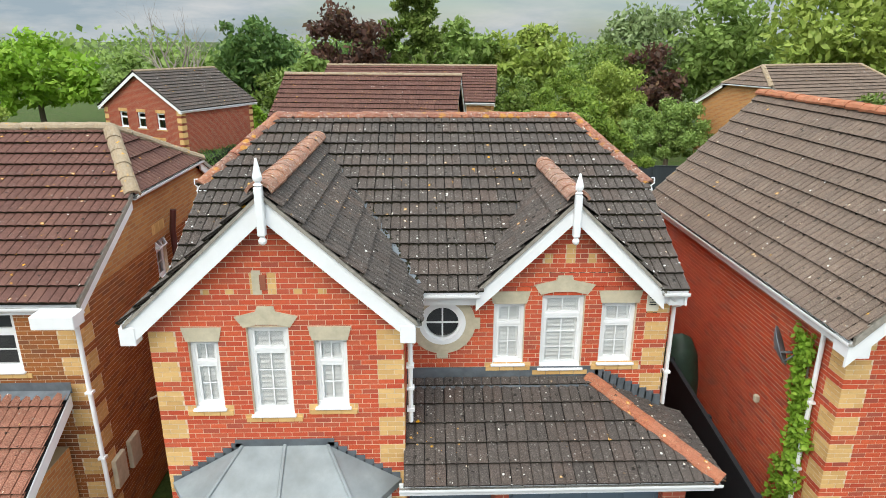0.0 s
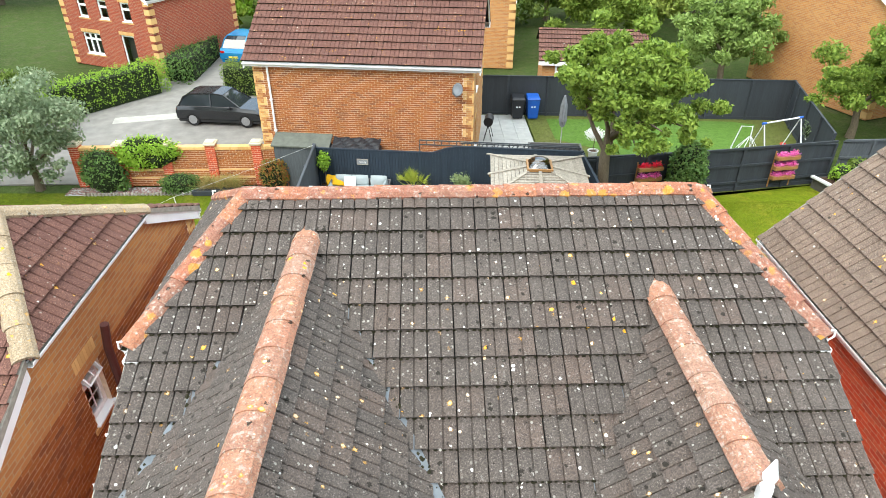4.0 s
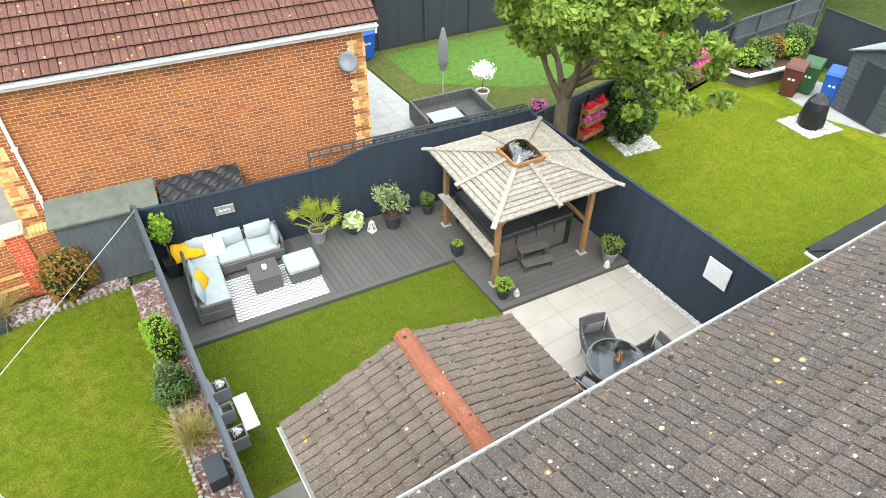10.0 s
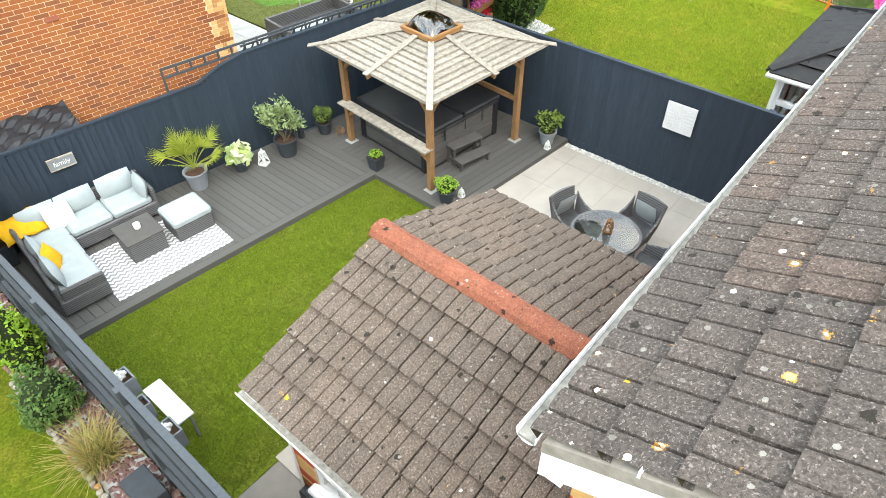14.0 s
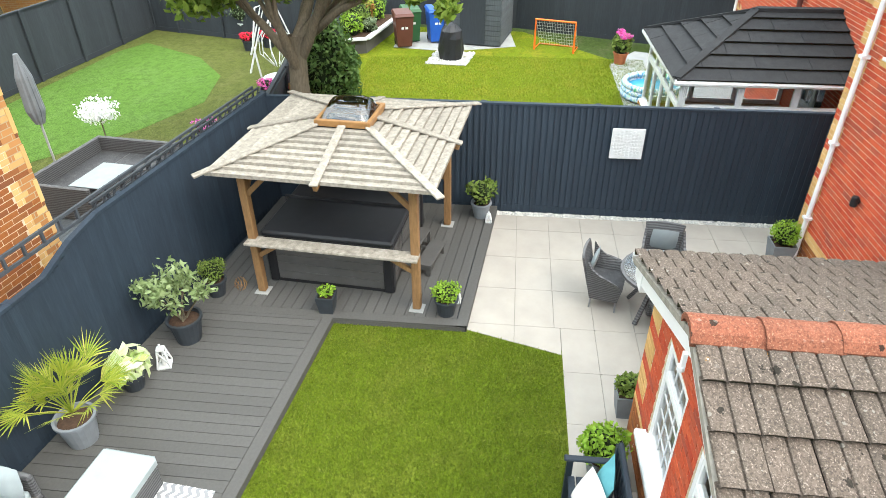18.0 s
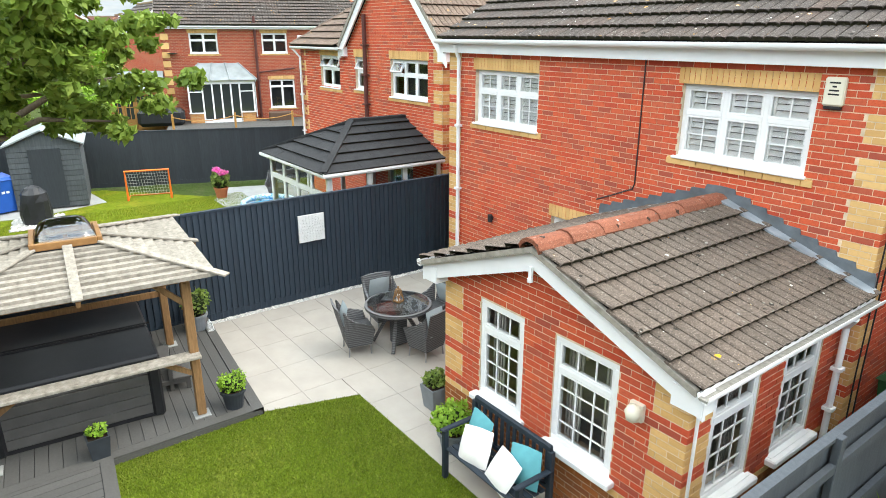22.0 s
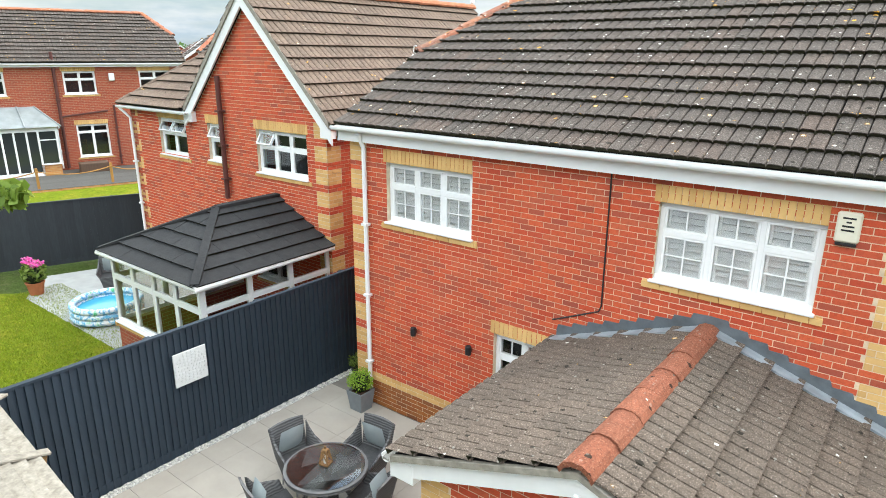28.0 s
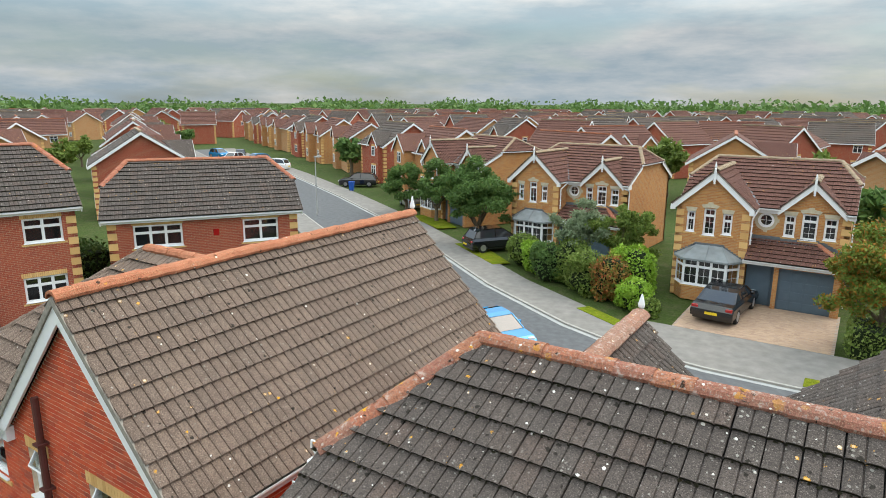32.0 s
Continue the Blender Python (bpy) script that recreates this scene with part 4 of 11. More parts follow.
    brick_wall(h, (X, R, 0), (-1, 0, 0), 2 * X, top, [(X - b, X - a, c, d) for a, b, c, d in rear_w], plinth=plinth, band=2 if near else 0, singles=(2.6, 5.0, 2.3, 4.3) if near else None,
               trims=[(X - b - 0.1, X - a + 0.1, c - 0.08, c) for a, b, c, d in rear_w], name="rear_wall", phase=4, **W)
    # windows
    for group, yy in ((bay_w, B), (east_w, F)):
        for i, (a, b, c, d) in enumerate(group):
            window(h, (a, yy, c), (1, 0, 0), b - a, d - c, 1, 0.36, (2, 3 if i == 1 else 2), shutters)
            keystone_lintel(h, ((a + b) / 2, yy, 0), (1, 0, 0), b - a, d, key=i == 1)
    circle_window(h, (0.22, F, 4.06), 0.36)
    for i, (a, b, c, d) in enumerate(rear_w):
        window(h, (b, R, c), (-1, 0, 0), b - a, d - c, 3 if i < 2 else 2, 0.36, (2, 2), shutters and i < 2)
        soldier_lintel(h, (b + 0.06, R, 0), (-1, 0, 0), b - a + 0.12, d, 0.2)
    # roofs
    RZ, S, EY = 6.76, 0.525, 4.0
    zl = 5.80
    yl = (RZ - zl) / S
    VX, RX = 3.89, 2.9
    ER = 3.84
    ez, er = RZ - S * EY, RZ - S * ER
    first = GAUGE / math.hypot(1, S)
    ya, za = -EY + first, ez + first * S
    for a, b in ((-0.15, 0.82), (3.46, VX)):
        roof_slope(h, [(a, -EY, ez), (b, -EY, ez), (b, ya, za), (a, ya, za)], tile, "eaves_roof")
    roof_slope(h, [(-VX, ya, za), (VX, ya, za), (VX, -yl, zl), (RX, 0, RZ), (-RX, 0, RZ), (-VX, -yl, zl)], tile, "front_roof", singles=(2.3, 6.8, 1.6, 4.4) if near else None, moss=2600 if near else 0)
    roof_slope(h, [(VX, ER, er), (-VX, ER, er), (-VX, yl, zl), (-RX, 0, RZ), (RX, 0, RZ), (VX, yl, zl)], tile, "rear_roof", singles=(1.5, 7.5, 0.2, 4.4) if near else None, moss=900 if near else 0)
    for s in (-1, 1):
        roof_slope(h, [(s * VX, -s * yl, zl), (s * VX, s * yl, zl), (s * RX, 0, RZ)], tile, "hip_roof")
        ridge_run(h, (s * (VX + 0.02), -yl, zl + 0.01), (s * RX, 0, RZ + 0.02), RIDGE_LICHEN if near else ridge_mat, 0.125)
        ridge_run(h, (s * (VX + 0.02), yl, zl + 0.01), (s * RX, 0, RZ + 0.02), RIDGE_LICHEN if near else ridge_mat, 0.125)
        for t in (-1, 1):
            ye, ze = (-EY, ez) if t < 0 else (ER, er)
            part("verge", Build().prism([(s * (VX + 0.012), ye, ze + 0.03), (s * (VX + 0.012), t * yl, zl + 0.03), (s * (VX + 0.012), t * yl, zl - 0.05), (s * (VX + 0.012), ye, ze - 0.05)], (-s * 0.06, 0, 0)), VERGE, h)
            barge(h, (s * (VX + 0.004), ye, ze - 0.051), (s * (VX + 0.004), t * yl, zl - 0.051), (-s, 0, 0), 0.2, 0.03)
            for i in range(1, 5):
                f = i / 5
                c = Vector((s * VX, ye + (t * yl - ye) * f, ze + (zl - ze) * f + 0.055))
                part("verge_clip", Build().box(c.x - 0.02, c.y - 0.006, c.z - 0.03, c.x + 0.015, c.y + 0.006, c.z + 0.008), PVC, h)
            x, y = s * (VX + 0.05), t * (yl + 0.02)
            part("hip_iron", Build().tube([(x - s * 0.15, y, zl + 0.02), (x, y, zl - 0.02), (x + s * 0.06, y, zl + 0.03), (x + s * 0.05, y, zl + 0.12), (x, y, zl + 0.12)], 0.012, 6), PVC, h)
            part("end_box", Build().box(x - s * 0.1 - 0.09, y - 0.16, zl - 0.1, x - s * 0.1 + 0.09, y + 0.16, zl - 0.02, 0, None, 0.02), PVC, h)
        gutter(h, (s * (VX + 0.03), -yl, zl - 0.05), (s * (VX + 0.03), yl, zl - 0.05))
    ridge_run(h, (-RX, 0, RZ + 0.02), (RX, 0, RZ + 0.02), RIDGE_LICHEN if near else ridge_mat, 0.135)
    # rear eaves
    part("fascia", Build().box(-VX, ER - 0.03, er - 0.24, VX, ER, er - 0.01), PVC, h)
    part("soffit", Build().box(-VX, R, er - 0.24, VX, ER - 0.03, er - 0.22), PVC, h)
    gutter(h, (-VX, ER + 0.085, er - 0.03), (VX, ER + 0.085, er - 0.03))
    # projecting gable roof
    gx, gz, gs, gy = -2.05, 6.42, 0.91, -5.14
    fz = gz - 1.9 * gs
    vy = -(RZ - fz) / S
    by = -(RZ - gz) / S + 0.1
    roof_slope(h, [(gx - 1.9, vy + 0.06, fz), (gx - 1.9, gy, fz), (gx, gy, gz), (gx, by, gz)], tile, "gable_roof", moss=300 if near else 0)
    roof_slope(h, [(gx + 1.9, gy, fz), (gx + 1.9, vy + 0.06, fz), (gx, by, gz), (gx, gy, gz)], tile, "gable_roof", moss=300 if near else 0)
    ridge_run(h, (gx, gy, gz + 0.06), (gx, by + 0.25, gz + 0.06), RIDGE_AGED if near else ridge_mat, 0.17)
    for s in (-1, 1):
        barge(h, (gx, gy + 0.02, gz - 0.05), (gx + s * 1.86, gy + 0.02, gz - 0.05 - 1.86 * gs), (0, 1, 0), 0.3)
        part("verge", Build().prism([(gx, gy - 0.01, gz + 0.01), (gx + s * 1.9, gy - 0.01, fz + 0.01), (gx + s * 1.9, gy - 0.01, fz - 0.05), (gx, gy - 0.01, gz - 0.05)], (0, 0.05, 0)), VERGE, h)
        part("box_end", Build().box(gx + s * 1.82 - 0.15, gy + 0.006, fz - 0.30, gx + s * 1.82 + 0.06, B, fz - 0.04, 0, None, 0.01), PVC, h)
    finial(h, (gx, gy - 0.03, gz - 0.02))
    for a in (-1, 1):
        part("lead_valley", Build().bar((gx + a * 1.9, vy, fz + 0.085), (gx + a * 0.05, by, gz + 0.05), 0.10, 0.02), LEAD, h, "weathered lead valley")
    part("ridge_saddle", Build().bar((gx, by + 0.14, gz + 0.10), (gx, by + 0.34, gz + 0.16), 0.2, 0.02), LEAD_PALE, h, "lead saddle behind the ridge")
    gutter(h, (gx + 1.92, gy + 0.1, fz - 0.06), (gx + 1.92, vy, fz - 0.06))
    gutter(h, (gx - 1.92, gy + 0.1, fz - 0.06), (gx - 1.92, vy, fz - 0.06))
    # small gable
    sx, sz, half, sy = 2.13, 6.04, 1.43, -4.02
    vz = 4.66
    sb = -(RZ - sz) / S + 0.1
    roof_slope(h, [(sx + half, sy, vz), (sx + half, sy + 0.12, vz), (sx, sb, sz), (sx, sy, sz)], tile, "small_gable_roof")
    roof_slope(h, [(sx - half, sy + 0.12, vz), (sx - half, sy, vz), (sx, sy, sz), (sx, sb, sz)], tile, "small_gable_roof")
    ridge_run(h, (sx, sy, sz + 0.06), (sx, sb + 0.2, sz + 0.06), RIDGE_AGED if near else ridge_mat, 0.17)
    k = (sz - vz) / half
    for a in (-1, 1):
        part("lead_valley", Build().bar((sx + a * half, sy + 0.14, vz + 0.085), (sx + a * 0.04, sb, sz + 0.05), 0.10, 0.02), LEAD, h, "weathered lead valley")
    if near:
        r3, lumps = random.Random(12), Build()
        for p, q in (((sx - half, sy + 0.14, vz + 0.10), (sx - 0.04, sb, sz + 0.07)), ((sx + half, sy + 0.14, vz + 0.10), (sx + 0.04, sb, sz + 0.07)), ((gx + 1.9, vy, fz + 0.10), (gx + 0.05, by, gz + 0.07)), ((gx - 1.9, vy, fz + 0.10), (gx - 0.05, by, gz + 0.07))):
            for _ in range(110):
                c = Vector(p).lerp(Vector(q), r3.random()) + Vector((r3.uniform(-0.07, 0.07), r3.uniform(-0.03, 0.03), 0))
                r = r3.uniform(0.012, 0.045)
                lumps.add([(c.x + r * math.cos(a), c.y + r * math.sin(a) * r3.uniform(0.6, 1), c.z - 0.03) for a in (0, 1.25, 2.5, 3.77, 5.0)] + [(c.x, c.y, c.z + r * 0.5)], [(i, (i + 1) % 5, 5) for i in range(5)])
        part("valley_moss", lumps, MOSS_SHADE, h, "dark moss cushions in the valleys", kind="stuff")
    part("ridge_saddle", Build().bar((sx, sb + 0.1, sz + 0.10), (sx, sb + 0.32, sz + 0.16), 0.2, 0.02), LEAD_PALE, h, "lead saddle behind the ridge")
    for s in (-1, 1):
        barge(h, (sx, sy + 0.02, sz - 0.05), (sx + s * 1.42, sy + 0.02, sz - 0.05 - 1.42 * k), (0, 1, 0), 0.27)
        part("verge", Build().prism([(sx, sy - 0.01, sz + 0.01), (sx + s * half, sy - 0.01, vz + 0.01), (sx + s * half, sy - 0.01, vz - 0.05), (sx, sy - 0.01, sz - 0.05)], (0, 0.05, 0)), VERGE, h)
    finial(h, (sx, sy - 0.03, sz - 0.02), 0.68)
    for a, b in ((-0.15, sx - half + 0.06), (sx + half - 0.06, VX)):
        part("fascia", Build().box(a, -EY + 0.07, ez - 0.24, b, -EY + 0.10, ez - 0.02), PVC, h)
        part("soffit", Build().box(a, -EY + 0.1, ez - 0.24, b, F, ez - 0.22), PVC, h)
        gutter(h, (a, -EY - 0.055, ez - 0.03), (b, -EY - 0.055, ez - 0.03))
    part("box_end", Build().box(X - 0.1, -EY + 0.04, ez - 0.26, VX, F + 0.3, ez - 0.02), PVC, h)
    downpipe(h, [(gx + 1.95, vy, fz - 0.08), (gx + 1.86, B + 0.5, fz - 0.3), (-0.26, B + 0.2, 4.2), (-0.26, B + 0.2, 2.95)])
    downpipe(h, [(X - 0.1, -EY + 0.02, ez - 0.1), (X + 0.1, F - 0.1, ez - 0.28), (X + 0.1, F + 0.1, ez - 0.4), (X + 0.1, F + 0.1, 0.2)])
    downpipe(h, [(X - 0.36, ER + 0.05, er - 0.1), (X - 0.36, R + 0.06, er - 0.34), (X - 0.36, R + 0.06, 0.1)])
    # porch roof
    pe, pz, pt, ptz = -5.38, 2.33, F, 3.08
    xr, xt = 4.09, 2.55
    roof_slope(h, [(-0.36, pe, pz), (xr, pe, pz), (xt, pt, ptz), (-0.36, pt, ptz)], tile, "porch_roof")
    roof_slope(h, [(xr, pe, pz), (xr, pt + 0.1, pz), (xt, pt + 0.1, ptz)], tile, "porch_roof")
    ridge_run(h, (xr, pe, pz + 0.03), (xt, pt, ptz + 0.03), RIDGE)
    part("lead_flashing", Build().box(-0.34, F - 0.012, ptz + 0.02, xt + 0.15, F - 0.004, ptz + 0.22).bar((-0.34, F - 0.09, ptz - 0.01), (xt, F - 0.09, ptz - 0.01), 0.2, 0.02, up=(0, -0.45, 1)), LEAD, h, "stepped lead flashing")
    st = Build()
    for i in range(9):
        x = xt + 0.1 + i * 0.12
        z = ptz + 0.08 - i * 0.06
        st.box(x, F - 0.012, z - 0.1, x + 0.14, F - 0.004, z + 0.1)
    part("stepped_flashing", st, LEAD, h)
    part("porch_fascia", Build().box(-0.42, pe + 0.05, pz - 0.2, xr - 0.05, pe + 0.08, pz - 0.01).box(xr - 0.08, pe + 0.08, pz - 0.2, xr - 0.05, F, pz - 0.01), PVC, h)
    part("porch_soffit", Build().box(-0.34, pe + 0.08, pz - 0.2, xr - 0.08, F, pz - 0.18), PVC, h)
    gutter(h, (-0.42, pe, pz - 0.05), (xr + 0.02, pe, pz - 0.05))
    # garage and entrance under the porch
    gy2 = -5.12
    g = Build().box(0.95, gy2, 0, 1.15, F, pz - 0.2).box(3.4, gy2, 0, 3.74, F, pz - 0.2).box(1.15, gy2 + 0.02, 2.05, 3.4, F, pz - 0.2)
    part("garage_wall", g, flat, h)
    gd = Build().box(1.15, gy2 + 0.14, 0, 3.4, gy2 + 0.2, 2.05)
    for r in range(4):
        for c in range(4):
            gd.box(1.22 + c * 0.55, gy2 + 0.122, 0.1 + r * 0.48, 1.68 + c * 0.55, gy2 + 0.14, 0.48 + r * 0.48, 0, None, 0.012)
    part("garage_door", gd, BLUE_DOOR, h, "slate blue panelled garage door")
    d = Build().box(-0.3, gy2 + 0.5, 0, 0.95, gy2 + 0.56, 2.1).box(0.02, gy2 + 0.46, 0.05, 0.78, gy2 + 0.5, 2.05, 0, None, 0.01)
    part("front_door", d, BLUE_DOOR, h, "slate blue front door")
    # canted bay
    yb = B - 0.68
    foot = [(-3.55, B), (-3.05, yb), (-1.05, yb), (-0.55, B)]
    bb = Build()
    ww = Build()
    for (xa, ya), (xb, yb2) in zip(foot, foot[1:]):
        bb.prism([(xa, ya, 0), (xb, yb2, 0), (xb, yb2, 0.75), (xa, ya, 0.75)], Vector((ya - yb2, xb - xa, 0)).normalized() * 0.2)
        uu = Vector((xb - xa, yb2 - ya, 0))
        window(h, (xa, ya, 0.78), uu, uu.length, 1.3, 3 if uu.length > 1.5 else 1, 0.36, (2, 2), shutters, deep=0.02)
    part("bay_wall", bb, flat, h)
    rim = [(-3.7, B), (-3.15, yb - 0.12), (-0.95, yb - 0.12), (-0.4, B)]
    t0, t1 = (-2.65, B, 2.72), (-1.45, B, 2.72)
    rf = Build()
    V = [(*p, 2.12) for p in rim] + [t0, t1] + [(*p, 2.02) for p in rim]
    rf.add(V, [(0, 1, 4), (1, 2, 5, 4), (2, 3, 5), (0, 6, 7, 1), (1, 7, 8, 2), (2, 8, 9, 3), (6, 9, 8, 7)])
    bay = part("bay_roof", rf, LEAD_ROOF, h, "grey sheet bay roof")
    seam = Build()
    for a, c in (((-3.15, yb - 0.12, 2.13), t0), ((-0.95, yb - 0.12, 2.13), t1), ((-2.05, yb - 0.12, 2.13), (-2.05, B, 2.73))):
        seam.bar(a, c, 0.05, 0.04, bevel=0.01)
    part("seam", seam, LEAD_ROOF, bay)
    st = Build().box(-2.75, B - 0.012, 2.7, -1.35, B - 0.003, 2.82)
    for i in range(8):
        for s in (-1, 1):
            x = -2.05 + s * (0.68 + i * 0.125)
            z = 2.76 - i * 0.075
            st.box(x - 0.075, B - 0.012, z - 0.14, x + 0.075, B - 0.003, z)
    part("stepped_flashing", st, LEAD, bay)
    return h


BLUE_DOOR = plain("slate_blue_paint", (0.085, 0.125, 0.16), 0.45, 0.08, 3)

# ---- setting: ground ----
def sheet(name, pts, z, mat, label, kind="structure", thick=0.05):
    b = Build().prism([(x, y, z - thick) for x, y in pts], (0, 0, thick))
    return solo(name, b, mat, label, kind=kind)


sheet("ground", [(-2500, -2500), (2500, -2500), (2500, 2500), (-2500, 2500)], -0.06, GROUND, "rough grassy ground of the whole estate", thick=0.5)

main_house = gabled_front_house((-0.34, 13.0, 0), 0, RED, RED_FAR, TILE_GREY, RIDGE, "red brick house with two white gables and grey tiled roof", near=True)
opposite_house = gabled_front_house((2.9, -18.6, 0), 180, ORANGE, ORANGE_FAR, TILE_BROWN, RIDGE_BUFF, "orange brick house with white gables and brown tiled roof", shutters=False)


# ---- rear annex ----
def build_annex():
    h = thing("annex", (0, 0, 0), 0, "red brick single-storey rear extension with low tiled roof", "extension")
    x0, x1, y0, y1 = -3.99, -0.555, 16.7, 19.75
    cx, rz, k = -2.25, 2.855, 0.36
    top = 2.12
    win = [(0.69, 1.42), (1.875, 2.685)]
    brick_wall(h, (x1, y1, 0), (-1, 0, 0), x1 - x0, top, [(a, b, 0.70, 1.93) for a, b in win], main=RED, plinth=7, band=1, peak=(x1 - cx, 2.66), trims=[], name="end_wall", phase=2)
    for a, b in win:
        window(h, (x1 - a, y1, 0.70), (-1, 0, 0), b - a, 1.23, 1, 0.36, (3, 4), False, room=None, curtain=True, deep=0.035, course=None)
    side = [(0.36, 1.14), (1.60, 2.38)]
    brick_wall(h, (x0, y1, 0), (0, -1, 0), y1 - y0, top, [(a, b, 0.70, 1.93) for a, b in side], main=RED, plinth=7, band=1, name="side_wall", phase=2, quoins=(True, False))
    for a, b in side:
        window(h, (x0, y1 - a, 0.70), (0, -1, 0), b - a, 1.23, 1, 0.36, (3, 4), False, room=None, curtain=True, deep=0.035, course=None)
    brick_wall(h, (x1, y0, 0), (0, 1, 0), y1 - y0, top, [(0.5, 2.0, 0.1, 2.0)], main=RED, plinth=7, band=1, name="side_wall", phase=2, quoins=(False, True))
    window(h, (x1, y0 + 0.5, 0.1), (0, 1, 0), 1.5, 1.9, 2, 0, (1, 1), False, room=None)
    part("floor", Build().box(x0 + 0.24, y0, 0.05, x1 - 0.24, y1 - 0.24, 0.1), ROOM, h)
    part("inner_wall", Build().box(x0 + 0.24, y0 + 0.03, 0.1, x1 - 0.24, y0 + 0.06, 2.1), ROOM, h)
    hw = 1.885
    ez = rz - hw * k
    ye = y1 + 0.22
    roof_slope(h, [(cx - hw, ye, ez), (cx - hw, y0, ez), (cx, y0, rz), (cx, ye, rz)], TILE_GREY_ANNEX, "annex_roof")
    roof_slope(h, [(cx + hw, y0, ez), (cx + hw, ye, ez), (cx, ye, rz), (cx, y0, rz)], TILE_GREY_ANNEX, "annex_roof")
    ridge_run(h, (cx, ye + 0.02, rz + 0.008), (cx, y0, rz + 0.008), RIDGE_PLAIN, 0.145, 0.46)
    for s in (-1, 1):
        barge(h, (cx, ye - 0.05, rz - 0.05), (cx + s * (hw + 0.05), ye - 0.05, rz - 0.05 - (hw + 0.05) * k), (0, -1, 0), 0.2)
        part("verge", Build().prism([(cx, ye + 0.01, rz + 0.01), (cx + s * hw, ye + 0.01, ez + 0.01), (cx + s * hw, ye + 0.01, ez - 0.05), (cx, ye + 0.01, rz - 0.05)], (0, -0.05, 0)), VERGE, h)
        part("box_end", Build().box(cx + s * (hw - 0.1) - 0.14, y1, ez - 0.24, cx + s * (hw - 0.1) + 0.14, ye - 0.042, ez - 0.04), PVC, h)
        part("fascia", Build().box(cx + s * (hw - 0.07) - 0.015, y0, ez - 0.2, cx + s * (hw - 0.07) + 0.015, ye - 0.1, ez - 0.02), PVC, h)
        part("soffit", Build().box(min(cx + s * (hw - 0.08), cx + s * 1.72), y0, ez - 0.2, max(cx + s * (hw - 0.08), cx + s * 1.72), ye - 0.1, ez - 0.185), PVC, h)
        gutter(h, (cx + s * (hw + 0.06), y0, ez - 0.03), (cx + s * (hw + 0.06), ye, ez - 0.03))
        run = 0.075 / k
        for i in range(9):
            a, b = i * run, min((i + 1) * run, hw + 0.05)
            za, zb = rz + 0.05 - a * k, rz + 0.05 - b * k
            tooth = Build().prism([(cx + s * a, y0 + 0.035, za), (cx + s * b, y0 + 0.035, zb), (cx + s * b, y0 + 0.035, zb + 0.13), (cx + s * (b - 0.02), y0 + 0.035, za + 0.115), (cx + s * a, y0 + 0.035, za + 0.125)], (0, -0.03, 0))
            part("flashing_step", tooth, LEAD, h, "stepped lead flashing")
        part("lead_apron", Build().bar((cx, y0 + 0.10, rz + 0.062), (cx + s * (hw + 0.03), y0 + 0.10, ez + 0.058), 0.19, 0.025), LEAD_PALE, h)
    part("drop_pin", Build().box(cx - 0.02, ye - 0.02, rz - 0.32, cx + 0.02, ye + 0.01, rz - 0.2).lathe([(0.03, -0.36), (0.03, -0.32)], 8, at=(cx, ye, rz)), PVC, h)
    downpipe(h, [(x0 - 0.22, y0 + 0.6, ez - 0.08), (x0 - 0.07, y0 + 0.35, ez - 0.3), (x0 - 0.07, y0 + 0.35, 0.1)])
    return h


TILE_GREY_ANNEX = tile_material("annex_roof_tile", [(0.135, 0.106, 0.085), (0.112, 0.09, 0.074), (0.15, 0.115, 0.092), (0.125, 0.098, 0.08)], 0.3, 0.03, 0.7)
RIDGE_PLAIN = tile_material("weathered_red_ridge_tile", [(0.26, 0.088, 0.052), (0.28, 0.102, 0.060), (0.225, 0.085, 0.055)], 0.6, 0.0, 0.35, 0.8)
annex = build_annex()


# ---- fittings on the rear walls ----
def alarm_box(parent, x, y, z, face):
    """A cream alarm box with a dark foot and rows of unreadable marks; face: +1 looks to the north."""
    box = part("alarm_box", Build().box(x - 0.105, min(y, y + face * 0.07), z, x + 0.105, max(y, y + face * 0.07), z + 0.30, 0, None, 0.018), CREAM, parent, "cream plastic burglar alarm box")
    part("alarm_strobe", Build().box(x - 0.09, min(y, y + face * 0.06), z - 0.035, x + 0.09, max(y, y + face * 0.06), z - 0.002, 0, None, 0.01), BLACK_PLASTIC, box)
    f = y + face * 0.0705
    for r, half in enumerate((0.055, 0.022, 0.05, 0.055)):
        part("mark", Build().box(x - half, min(f, f + face * 0.002), z + 0.235 - r * 0.04, x + half, max(f, f + face * 0.002), z + 0.252 - r * 0.04), BLACK_PLASTIC, box)


CREAM = plain("cream_plastic", (0.72, 0.68, 0.56), 0.5, 0.06, 6)
BROWN_VENT = plain("terracotta_vent", (0.30, 0.10, 0.06), 0.8, 0.1, 8)
BLACK_PLASTIC = plain("black_plastic", (0.02, 0.02, 0.022), 0.45, 0.1, 8)
O_ = main_house.location
alarm_box(main_house, -3.37 - O_.x, 16.70 - O_.y, 4.10, 1)
alarm_box(main_house, 3.12 - O_.x, 9.28 - O_.y, 4.22, -1)
part("cable", Build().tube([(q[0] - O_.x, 16.722 - O_.y, q[1]) for q in ((-0.95, 4.5), (-0.955, 3.6), (-0.96, 2.82), (-0.93, 2.74), (-0.62, 2.60), (-0.3, 2.46))], 0.011, 6), BLACK_PLASTIC, main_house, "black cable down the wall")
